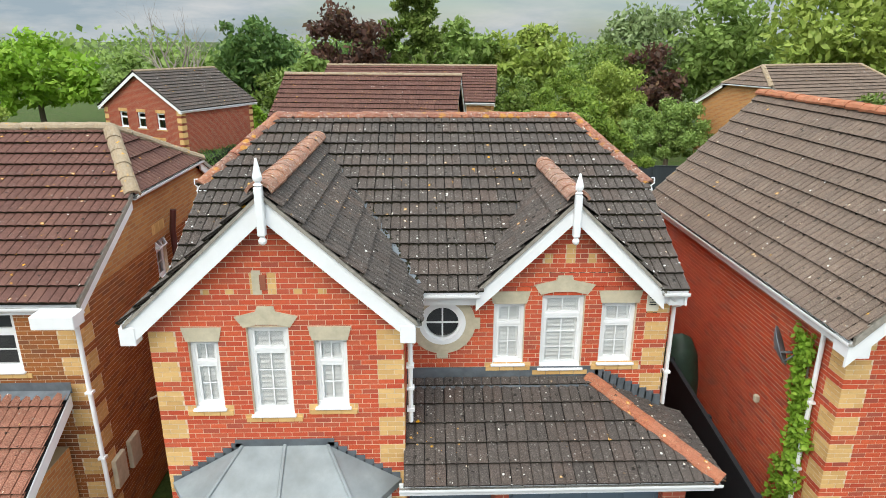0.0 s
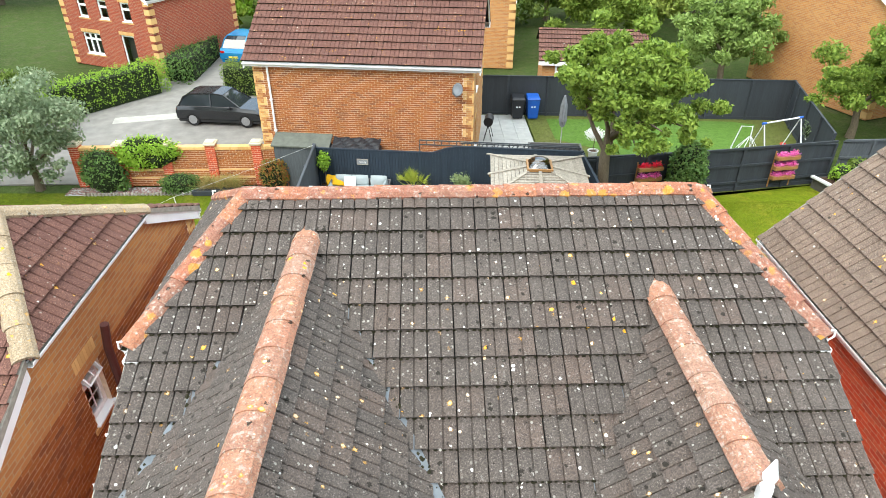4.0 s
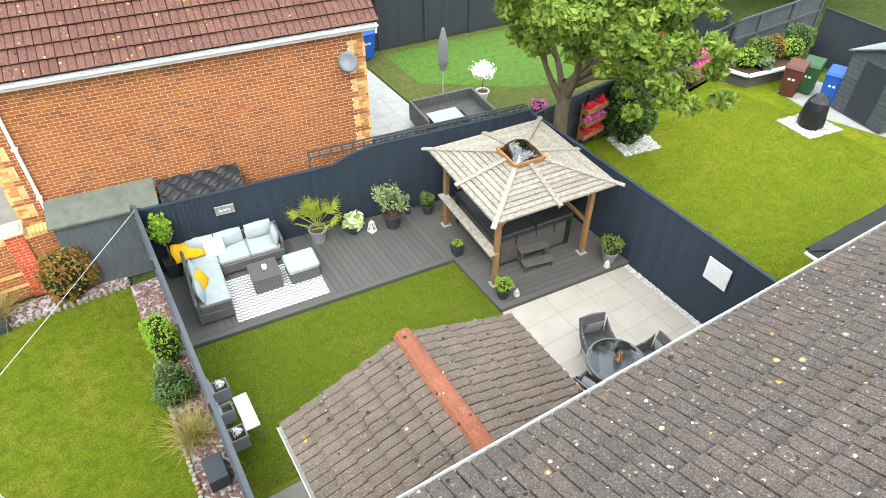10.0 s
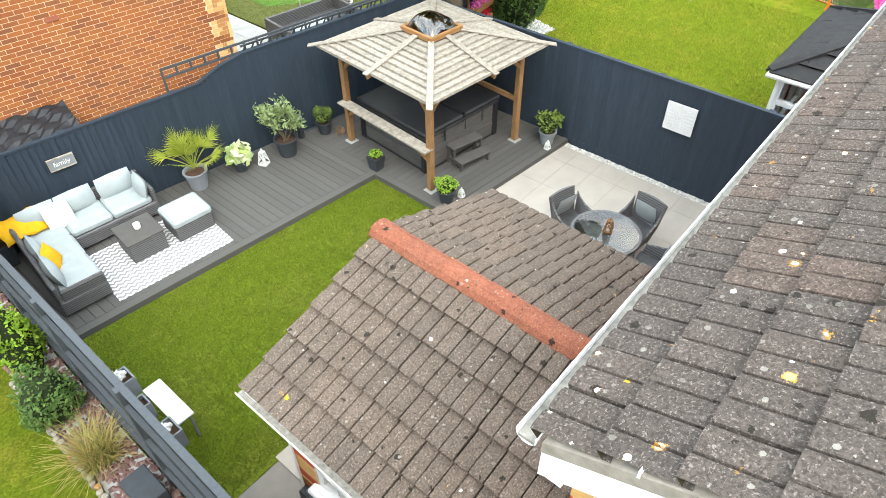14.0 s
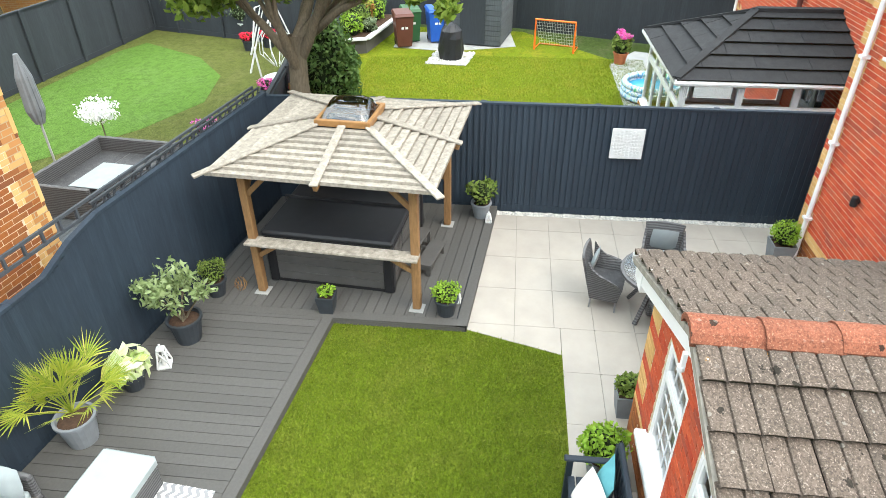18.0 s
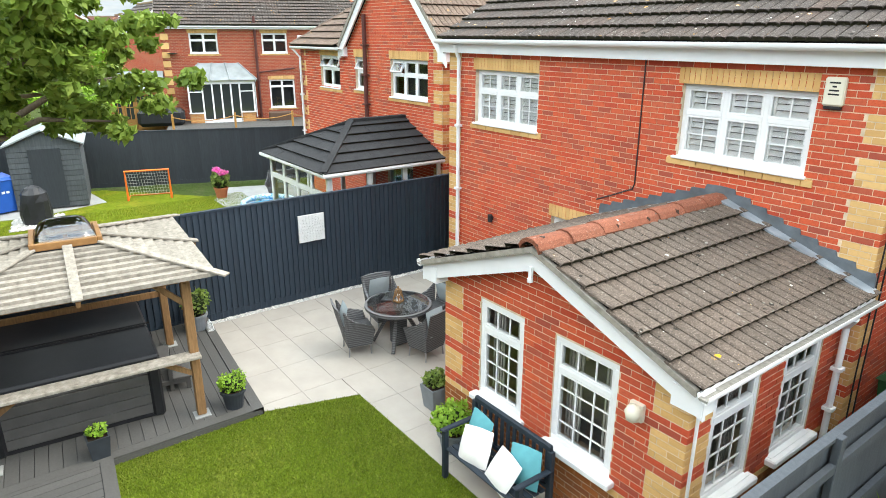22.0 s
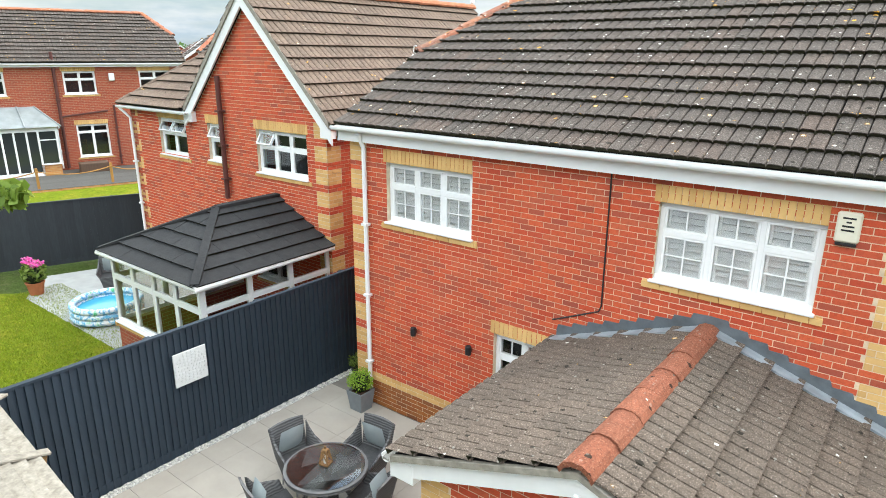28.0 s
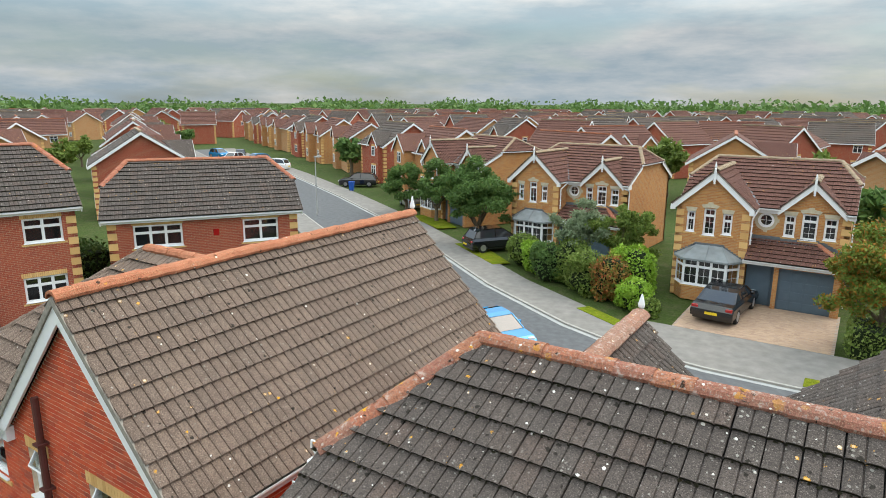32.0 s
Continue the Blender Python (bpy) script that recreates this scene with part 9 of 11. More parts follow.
for k in range(8):
    a = k * math.pi / 4
    fold.tube([(0.02 * math.cos(a), 0.02 * math.sin(a), 2.5), (0.09 * math.cos(a), 0.09 * math.sin(a), 2.1), (0.11 * math.cos(a), 0.11 * math.sin(a), 1.5), (0.06 * math.cos(a), 0.06 * math.sin(a), 1.25)], [0.02, 0.05, 0.055, 0.03], 6)
part("canopy", fold, P_GREY, um)


def wheelie_bin(at, turn, paint, label, scale=1.0):
    b = thing("wheelie_bin", at, turn, label, "bin")
    V = [(-0.22, -0.26, 0.05), (0.22, -0.26, 0.05), (0.22, 0.22, 0.05), (-0.22, 0.22, 0.05), (-0.28, -0.34, 0.95), (0.28, -0.34, 0.95), (0.28, 0.32, 0.98), (-0.28, 0.32, 0.98)]
    part("body", Build().add(V, [(3, 2, 1, 0), (4, 5, 6, 7), (0, 1, 5, 4), (1, 2, 6, 5), (2, 3, 7, 6), (3, 0, 4, 7)]), paint, b)
    part("lid", Build().add([(-0.3, -0.37, 0.955), (0.3, -0.37, 0.955), (0.3, 0.34, 1.0), (-0.3, 0.34, 1.0), (-0.26, -0.3, 1.03), (0.26, -0.3, 1.03), (0.26, 0.3, 1.07), (-0.26, 0.3, 1.07)], BOX_LOOP), paint, b)
    part("handle", Build().tube([(-0.24, 0.4, 0.98), (0.24, 0.4, 0.98)], 0.018, 6), paint, b)
    for s in (-1, 1):
        w = part("wheel", Build().lathe([(0.1, -0.025), (0.1, 0.025)], 12), TYRE, b)
        w.matrix_basis = pose(s * 0.2, 0.26, 0.1, 0, 90, 0)
    part("marking", Build().box(-0.1, -0.325, 0.58, -0.02, -0.30, 0.72, 0, Matrix.Translation((0, 0.012, 0))).box(0.02, -0.325, 0.58, 0.1, -0.30, 0.72, 0, Matrix.Translation((0, 0.012, 0))), P_WHITE, b)
    return b


BOX_LOOP = [(3, 2, 1, 0), (4, 5, 6, 7), (0, 1, 5, 4), (1, 2, 6, 5), (2, 3, 7, 6), (3, 0, 4, 7)]
BIN_BLUE = plain("blue_bin_plastic", (0.012, 0.09, 0.40), 0.45, 0.08, 4)
BIN_GREEN = plain("green_bin_plastic", (0.02, 0.085, 0.03), 0.45, 0.1, 4)
BIN_BROWN = plain("brown_bin_plastic", (0.10, 0.035, 0.025), 0.45, 0.1, 4)
BIN_BLACK = plain("charcoal_bin_plastic", (0.02, 0.022, 0.026), 0.45, 0.1, 4)
wheelie_bin((3.95, 34.15, 0.012), 0, BIN_BLUE, "blue wheelie bin by the north fence")
wheelie_bin((3.25, 34.15, 0.012), 0, BIN_BLACK, "charcoal wheelie bin by the north fence")
br = thing("barbecue", (1.7, 31.6, 0.012), 80, "black drum barbecue on a stand", "barbecue")
part("drum", Build().tube([(-0.3, 0, 0.85), (0.3, 0, 0.85)], 0.2, 14), BLACK, br)
for sx in (-0.28, 0.28):
    part("leg", Build().tube([(sx, -0.18, 0), (sx, 0, 0.7)], 0.015, 6).tube([(sx, 0.18, 0), (sx, 0, 0.7)], 0.015, 6), BLACK, br)
fence("fence_far_north", (15.6, 33.55), (1.2, 34.75), 0.0, 1.85, FENCE_GREY, "charcoal fence at the north end", 0.16)
fence("fence_north_east", (13.9, 27.2), (15.6, 33.55), 0.0, 1.85, FENCE_GREY, "charcoal fence of the north garden", 0.16)
fence("fence_between", (13.9, 27.0), (4.4, 25.5), 0.0, (1.55, 1.75), FENCE_GREY, "charcoal fence between the gardens", 0.16, rails=True)
lat = thing("trellis", (0, 0, 0), 0, "charcoal trellis strip along the fence top", "trellis")
for k in range(24):
    x = 0.2 + k * 0.17
    part("slat", Build().bar((x, fence_north_y(x) + 0.06, 1.98), (x + 0.1, fence_north_y(x) + 0.05, 2.12), 0.02, 0.02), FENCE_GREY, lat)
part("rail", Build().bar((0.2, fence_north_y(0.2) + 0.06, 2.13), (4.2, fence_north_y(4.2) + 0.06, 2.13), 0.03, 0.03), FENCE_GREY, lat)
wtree = thing("variegated_tree", (5.75, 29.5, 0), 0, "small cream-leaved standard tree in a white pot", "potted plant")
pot_body(wtree, 0.2, 0.32, P_WHITE)
part("stem", Build().tube([(0, 0, 0.28), (0.01, 0, 0.85)], 0.015, 6), BARK, wtree)
part("foliage", leaf_mesh("leaves", [(0, 0, 1.0, 0.42, 0.42, 0.26)], 1100, 0.06, F_WHITE, 21, shell=0.3), None, wtree, kind="stuff")
for x_, y_, f_, s_, lab in ((6.6, 27.75, F_PINK, 0.2, "purple and pink petunias in a dark pot"), (9.3, 27.3, F_PINK, 0.2, "pink flowers in a dark pot"), (13.9, 28.9, F_RED, 0.2, "red flowers in a terracotta pot"), (13.5, 29.4, F_RED, 0.17, "red flowers in a dark pot"), (4.95, 25.95, F_PINK, 0.17, "pale pink flowers in a fence pot")):
    potted("flower_pot", (x_, y_, 0.006), s_, 0.3, P_SLATE, lab, False, (s_ * 1.25, 0.25, 420, 0.06, f_), int(x_ * 10))
potted("white_pot_shrub", (14.9, 30.0, 0.006), 0.25, 0.5, P_WHITE, "loose shrub in a tall white pot", False, (0.5, 0.8, 700, 0.06, G_SILVER), 33)
eg = thing("egg_chair", (11.0, 27.6, 0), 40, "white wire hanging egg chair", "chair")
eb = Build()
for k in range(10):
    a = k * math.pi / 5
    eb.tube([(0.1 * math.cos(a), 0.1 * math.sin(a), 0.35), (0.42 * math.cos(a), 0.42 * math.sin(a), 0.7), (0.4 * math.cos(a), 0.4 * math.sin(a), 1.1), (0.05 * math.cos(a), 0.05 * math.sin(a), 1.6)], 0.012, 5)
part("basket", eb, P_WHITE, eg)
part("stand", Build().tube([(0, 0.5, 0.03), (0, 0.6, 1.0), (0, 0.4, 1.9), (0, 0, 2.0), (0, 0, 1.6)], 0.025, 8).lathe([(0.45, 0), (0.45, 0.03)], 16), P_WHITE, eg)
sw = thing("swing_frame", (12.4, 28.2, 0), 20, "white and blue metal swing frame", "swing")
part("frame", Build().tube([(-0.9, -0.7, 0), (-0.9, 0, 2.0), (-0.9, 0.7, 0)], 0.03, 8).tube([(0.9, -0.7, 0), (0.9, 0, 2.0), (0.9, 0.7, 0)], 0.03, 8).tube([(-0.95, 0, 2.0), (0.95, 0, 2.0)], 0.03, 8), P_WHITE, sw)
part("joint", Build().tube([(-0.98, 0, 2.0), (-0.8, 0, 2.0)], 0.045, 8).tube([(0.8, 0, 2.0), (0.98, 0, 2.0)], 0.045, 8), BIN_BLUE, sw)

# ---- east garden ----
sheet("lawn_east", [(4.35, 16.2), (9.0, 16.2), (9.2, 18.4), (13.0, 18.0), (16.4, 21.0), (16.8, 25.3), (13.9, 26.9), (4.45, 25.4)], 0.0, LAWN, "mown green lawn of the east garden")
sheet("patio_east", [(5.4, 15.4), (13.6, 15.4), (14.4, 17.6), (13.0, 18.5), (8.6, 18.5), (8.6, 18.4), (5.4, 18.4)], 0.006, SLAB_GREY, "grey stone patio behind the east house")
fence("fence_far_east", (17.2, 26.0), (16.9, 21.2), 0.0, 1.8, FENCE_GREY, "charcoal fence at the end of the lawn", 0.16)
fence("fence_far_east", (16.9, 21.2), (14.6, 15.4), 0.0, 1.8, FENCE_GREY, "charcoal fence at the end of the lawn", 0.16)
fence("fence_far_east", (14.6, 15.4), (13.2, 12.5), 0.0, 1.8, FENCE_GREY, "charcoal fence beside the east house", 0.16)
fence("fence_pale", (19.0, 27.2), (14.2, 27.05), 0.0, 1.6, FENCE_PALE, "weathered grey fence behind the flower bed", 0.16, rails=True)
cherry = tree("cherry_tree", (4.92, 24.9, 0), 2.8, 0.19, [(1.3, 0.7, 4.5, 2.5, 2.2, 1.45), (2.7, 0.4, 3.2, 1.3, 1.3, 0.85), (-0.3, 1.9, 4.9, 1.6, 1.6, 1.0), (0.3, -3.0, 4.9, 0.9, 0.9, 0.6), (-0.5, -2.6, 5.3, 1.0, 1.0, 0.6), (0.6, 0.4, 5.5, 2.0, 2.0, 1.1), (0.9, -1.2, 4.1, 1.3, 1.0, 0.8), (-0.2, -1.6, 4.3, 1.3, 1.5, 0.9), (-0.8, -2.4, 4.0, 0.9, 1.2, 0.55), (0.3, -1.0, 5.1, 1.4, 1.3, 0.9), (0.9, -2.2, 4.2, 1.1, 1.1, 0.55), (0.0, -2.5, 3.5, 0.8, 0.8, 0.5), (-0.4, -2.2, 4.6, 1.2, 1.2, 0.7), (0.3, -3.0, 4.2, 1.0, 1.0, 0.7), (1.5, -2.3, 3.9, 1.0, 1.0, 0.6), (0.2, -2.0, 3.7, 0.9, 0.9, 0.6)], 54000, 0.125, G_TREE, "broad cherry tree beside the fence", 4, limbs=5, reach=2.0)
for tip in ((0.0, -2.6, 3.5), (1.6, -2.4, 3.9), (0.4, -3.3, 4.2), (2.9, 0.3, 3.0)):
    p0, p3 = Vector((0.0, 0.0, 2.6)), Vector(tip)
    part("branch", Build().tube([p0, p0.lerp(p3, 0.3) + UP * 0.35, p0.lerp(p3, 0.65) + UP * 0.4 + Vector((0.1, 0.05, 0)), p3], [0.075, 0.06, 0.042, 0.015], 7), BARK, cherry, smooth=True)
shrub("evergreen", (7.9, 25.3, 0), (0.75, 0.75, 2.5), 8000, 0.10, G_DARK, "dark evergreen bush in a stone bed", 41)
pebbles("stone_bed", [(7.3, 24.7), (8.5, 24.5), (8.7, 25.5), (7.5, 25.7)], PEBBLE, "square of white stones round a bush", 260, 0.05, 6, 0.02)
pebbles("stone_circle", [(12.5, 22.6), (13.8, 22.4), (13.9, 23.6), (12.6, 23.8)], PEBBLE, "ring of white stones under the barbecue", 380, 0.06, 7, 0.02)
cb = Build().lathe([(0.36, 0), (0.38, 0.25), (0.34, 0.6), (0.30, 0.8), (0.18, 0.95), (0.05, 1.0)], 12)
rngc = random.Random(8)
cb.v = [(x + rngc.uniform(-0.03, 0.03), y + rngc.uniform(-0.03, 0.03), z) for x, y, z in cb.v]
solo("covered_barbecue", cb, VINYL, "barbecue under a black cover", "barbecue", (13.2, 23.1, 0.03))
sh = thing("shed", (15.5, 22.4, 0), -10, "weathered grey timber shed", "shed")
for k in range(12):
    z = 0.05 + k * 0.15
    part("board", Build().box(-0.95, -0.9, z, 0.95, 0.9, z + 0.14, 0, None, 0.004), FENCE_PALE, sh)
part("door", Build().box(-0.975, -0.4, 0.1, -0.955, 0.4, 1.75), FENCE_GREY, sh)
for s in (-1, 1):
    part("roof", Build().prism([(-1.05, s * 1.02, 1.82), (1.05, s * 1.02, 1.82), (1.05, 0, 2.25), (-1.05, 0, 2.25)], (0, 0, 0.04)), LEAD_ROOF, sh)
part("gable", Build().prism([(-0.95, -0.9, 1.84), (-0.95, 0.9, 1.84), (-0.95, 0, 2.22)], (1.9, 0, 0)), FENCE_PALE, sh)
sheet("bin_slab", [(13.9, 23.2), (14.6, 21.2), (16.2, 21.4), (16.0, 25.0), (14.2, 25.0)], 0.012, SLAB_GREY, "grey slab base of the shed")
for x_, y_, p_, lab in ((14.35, 24.7, BIN_BROWN, "brown wheelie bin by the flower bed"), (14.95, 24.55, BIN_GREEN, "green wheelie bin by the shed"), (15.0, 23.75, BIN_BLUE, "blue wheelie bin by the shed")):
    wheelie_bin((x_, y_, 0.012), -70, p_, lab)
rb = thing("raised_bed", (0, 0, 0), 0, "stone faced raised flower bed with white coping", "planter", kind="structure")
part("wall", Build().prism([(13.2, 26.6, 0), (13.5, 25.7, 0), (16.6, 25.2, 0), (16.8, 26.8, 0)], (0, 0, 0.42)), TUB_GREY, rb)
part("coping", Build().bar((13.15, 26.6, 0.45), (13.45, 25.65, 0.45), 0.16, 0.06).bar((13.45, 25.65, 0.45), (16.6, 25.15, 0.45), 0.16, 0.06), P_WHITE, rb)
part("soil", Build().prism([(13.3, 26.5, 0.42), (13.6, 25.8, 0.42), (16.5, 25.3, 0.42), (16.7, 26.7, 0.42)], (0, 0, 0.02)), SOIL, rb)
for x_, y_, m_, s_ in ((13.9, 26.2, G_LIME, 0.4), (14.6, 26.2, G_MID, 0.55), (15.2, 26.2, G_RED, 0.5), (15.8, 25.9, G_LIME, 0.45), (14.3, 25.75, G_SILVER, 0.28), (16.3, 26.1, G_DARK, 0.6)):
    shrub("bed_shrub", (x_, y_, 0.43), (s_, s_, s_ * 1.6), int(2600 * s_), 0.08, m_, "leafy shrub in the raised bed", int(x_ * 7))
for x_, y_, c_ in ((6.7, 25.72, F_RED), (11.9, 26.55, F_PINK)):
    rk = thing("flower_rack", (x_, y_, 0), 189, "tiered timber flower rack on the fence", "planter")
    for k in range(3):
        z = 0.45 + k * 0.38
        tr = part("tray", Build().box(-0.45, 0.02, z, 0.45, 0.24, z + 0.14, 0, None, 0.01), WOOD_GOLD, rk)
        part("blossom", leaf_mesh("flowers", [(-0.22, 0.13, z + 0.2, 0.26, 0.16, 0.12), (0.22, 0.13, z + 0.2, 0.26, 0.16, 0.12)], 420, 0.06, c_ if k != 1 else F_PINK, 50 + k, shell=0.3), None, rk, kind="stuff")
    for s in (-0.42, 0.42):
        part("upright", Build().box(s - 0.02, 0.0, 0.1, s + 0.02, 0.03, 1.5), WOOD_GOLD, rk)
gl = thing("football_goal", (14.2, 20.05, 0), 73, "small orange football goal with white net", "goal")
GOAL = plain("orange_goal_tube", (0.75, 0.16, 0.02), 0.5, 0.05, 4)
part("frame", Build().tube([(-0.61, 0, 0), (-0.61, 0, 0.9), (0.61, 0, 0.9), (0.61, 0, 0)], 0.035, 8).tube([(-0.61, 0, 0.03), (-0.61, -0.6, 0.03), (0.61, -0.6, 0.03), (0.61, 0, 0.03)], 0.02, 6), GOAL, gl)
net = Build()
for k in range(16):
    x = -0.6 + 1.2 * k / 15
    net.tube([(x, 0, 0.9), (x, -0.58, 0.04)], 0.004, 3)
for k in range(9):
    t = k / 8
    net.tube([(-0.6, -0.58 * t, 0.9 - 0.86 * t), (0.6, -0.58 * t, 0.9 - 0.86 * t)], 0.004, 3)
part("net", net, P_WHITE, gl)
pg = potted("hydrangea_pot", (13.15, 18.2, 0.006), 0.2, 0.32, P_TERRA, "pink hydrangea in a terracotta pot", False, (0.3, 0.5, 420, 0.11, G_MID), 60)
part("blossom", leaf_mesh("flowers", [(0.1, 0.05, 0.85, 0.13, 0.13, 0.11), (-0.12, 0.0, 0.8, 0.12, 0.12, 0.1), (0.0, -0.15, 0.75, 0.12, 0.12, 0.1)], 320, 0.06, F_PINK, 61), None, pg, kind="stuff")
pl = thing("paddling_pool", (10.4, 17.75, 0.012), 0, "round inflatable paddling pool", "pool")
POOL = material("pool_print", (0.7, 0.8, 0.85), 0.35)
pnn = Nodes(POOL)
pnn.color(pnn.ramp(pnn.noise(7, 2), [(0.35, (0.75, 0.78, 0.8)), (0.48, (0.05, 0.35, 0.6)), (0.58, (0.75, 0.78, 0.8)), (0.7, (0.1, 0.5, 0.25))]))
for k in range(3):
    ring = Build()
    pts = [(0.7 * math.cos(a * math.pi / 12), 0.7 * math.sin(a * math.pi / 12), 0.09 + k * 0.13) for a in range(25)]
    ring.tube(pts, 0.075, 8)
    part("ring", ring, POOL, pl, smooth=True)
part("water", Build().lathe([(0.64, 0.02), (0.64, 0.25), (0.02, 0.251)], 24), plain("pool_water", (0.05, 0.35, 0.55), 0.08, 0.1, 3), pl)
ac = rattan_chair((11.9, 16.9, 0.006), 60)
tagged(ac, "dark rattan armchair on the east patio", "chair", "chairs on the east patio")


def build_conservatory(at, turn, w, d, hgt, rise, roof_mat, label):
    """A hip-roofed conservatory against a wall: local wall side at y = 0, front at y = d."""
    c = thing("conservatory", at, turn, label, "conservatory")
    X = w / 2
    b = Build().box(-X, d - 0.2, 0, X, d, 0.6).box(-X, 0, 0, -X + 0.2, d - 0.2, 0.6).box(X - 0.2, 0, 0, X, d - 0.2, 0.6)
    part("dwarf_wall", b, RED_FAR, c)
    H = hgt - 0.62
    window(c, (X, d, 0.6), (-1, 0, 0), w, H, 4, 0.5, (1, 1), False, deep=0.03, room=None)
    window(c, (-X, d - 0.05, 0.6), (0, -1, 0), d - 0.05, H, 3, 0.5, (1, 1), False, deep=0.03, room=None)
    window(c, (X, 0, 0.6), (0, 1, 0), d - 0.05, H, 3, 0.5, (1, 1), False, deep=0.03, room=None)
    part("floor", Build().box(-X + 0.2, 0, 0.02, X - 0.2, d - 0.2, 0.06), ROOM, c)
    e, o = hgt, 0.12
    R = hgt + rise
    rx, ry = 0.0, d - X * 0.95
    roof_slope(c, [(X + o, d + o, e), (-X - o, d + o, e), (0, ry, R)], roof_mat, "roof", SLATE_PROFILE, gauge=0.33, tile_w=0.9, stagger=0.5)
    roof_slope(c, [(-X - o, d + o, e), (-X - o, 0, e), (0, 0, R), (0, ry, R)], roof_mat, "roof", SLATE_PROFILE, gauge=0.33, tile_w=0.9, stagger=0.5)
    roof_slope(c, [(X + o, 0, e), (X + o, d + o, e), (0, ry, R), (0, 0, R)], roof_mat, "roof", SLATE_PROFILE, gauge=0.33, tile_w=0.9, stagger=0.5)
    cap = Build().bar((0, ry, R + 0.05), (0, 0, R + 0.05), 0.16, 0.06)
    for s in (-1, 1):
        cap.bar((s * (X + o), d + o, e + 0.05), (0, ry, R + 0.05), 0.15, 0.05)
    part("ridge_cap", cap, roof_mat, c)
    g = Build().tube([(-X - o, 0, e - 0.03), (-X - o - 0.03, d + o, e - 0.03), (X + o, d + o + 0.03, e - 0.03), (X + o, 0, e - 0.03)], 0.05, 8)
    part("gutter", g, PVC, c)
    return c


SLATE_PROFILE = [(0.0, 0.0), (0.002, 0.006), (0.15, 0.006), (0.297, 0.006), (0.299, -0.01)]
build_conservatory((7.0, 15.41, 0), 0, 3.1, 2.95, 2.08, 0.78, TILE_SLATE, "white conservatory with charcoal panelled roof")

# the house beyond the east garden
FH = pose(30.8, 9.4, 0.45, 0, 0, -78)
PURPLE_CLOTH = plain("purple_cloth", (0.06, 0.05, 0.20), 0.9, 0.15, 6)
BIN_PALE = plain("pale_green_plastic", (0.20, 0.36, 0.26), 0.5, 0.1, 4)
FENCE_BLACK = wood_material("black_painted_fence", (0.012, 0.013, 0.016), (0.009, 0.01, 0.012), 0.6, (3, 3, 0.35), 9)
GREEN_COVER = plain("dark_green_cover", (0.02, 0.045, 0.03), 0.5, 0.3, 6, 0.6)
FAR_GLAZING = material("far_door_glass", (0.03, 0.035, 0.035), 0.06, 0, 0.5)
WOOD_HONEY = wood_material("honey_timber", (0.46, 0.24, 0.07), (0.34, 0.16, 0.045), 0.6, (3, 3, 0.5), 8)
WOOD_DARK = wood_material("brown_cabinet", (0.12, 0.07, 0.045), (0.08, 0.05, 0.035), 0.6, (3, 3, 0.5), 8)
far_house = hipped_house((31.66, 9.44, 0.42), -108, 10.1, 7.6, 4.8, 2.4, "red", TILE_GREY, RIDGE, "red brick house with dark tiled roof beyond the fence", half_hip=(True, True),
                         openings={"front": [(1.35, 2.75, 3.43, 4.45, 2), (4.97, 6.3, 3.43, 4.45, 2), (8.16, 9.58, 3.43, 4.45, 2), (5.2, 6.55, 0.55, 2.05, 2), (7.95, 9.54, 0.95, 2.0, 3)]})
FX, FY = -5.05, -3.8
b_ = Build().box(FX, FY - 4.6, -0.42, 5.05, 3.8, -0.02)
part("base_course", b_, ORANGE_FAR, far_house)
bay = part("bay_wall", Build().box(FX + 1.05, FY - 1.2, 0, FX + 1.75, FY, 0.5).box(FX + 3.55, FY - 1.2, 0, FX + 4.3, FY, 0.5), ORANGE_FAR, far_house)
fr = Build()
for x in (1.05, 1.72, 2.2, 2.65, 3.12, 3.55, 4.25):
    fr.box(FX + x, FY - 1.2, 0.0 if 1.5 < x < 3.6 else 0.5, FX + x + 0.08, FY - 1.12, 2.05)
fr.box(FX + 1.0, FY - 1.22, 1.95, FX + 4.36, FY - 1.1, 2.15).box(FX + 1.0, FY - 1.24, 0.48, FX + 1.75, FY - 1.1, 0.54).box(FX + 3.6, FY - 1.24, 0.48, FX + 4.36, FY - 1.1, 0.54)
fr.box(FX + 1.72, FY - 1.2, 0.0, FX + 3.6, FY - 1.13, 0.18).box(FX + 1.05, FY - 1.2, 1.55, FX + 1.72, FY - 1.13, 1.6).box(FX + 3.6, FY - 1.2, 1.55, FX + 4.3, FY - 1.13, 1.6)
fr.box(FX + 4.28, FY - 1.12, 1.95, FX + 4.36, FY, 2.15).box(FX + 1.0, FY - 1.12, 1.95, FX + 1.08, FY, 2.15)
part("bay_frame", fr, PVC, far_house, "white framed garden doors")
part("bay_pane", Build().box(FX + 1.1, FY - 1.17, 0.1, FX + 4.3, FY - 1.15, 2.0).box(FX + 4.30, FY - 1.12, 0.5, FX + 4.32, FY, 1.95), FAR_GLAZING, far_house)
lr = Build()
e0, e1 = (FX + 0.85, FX + 4.5), (FX + 1.7, FX + 3.65)
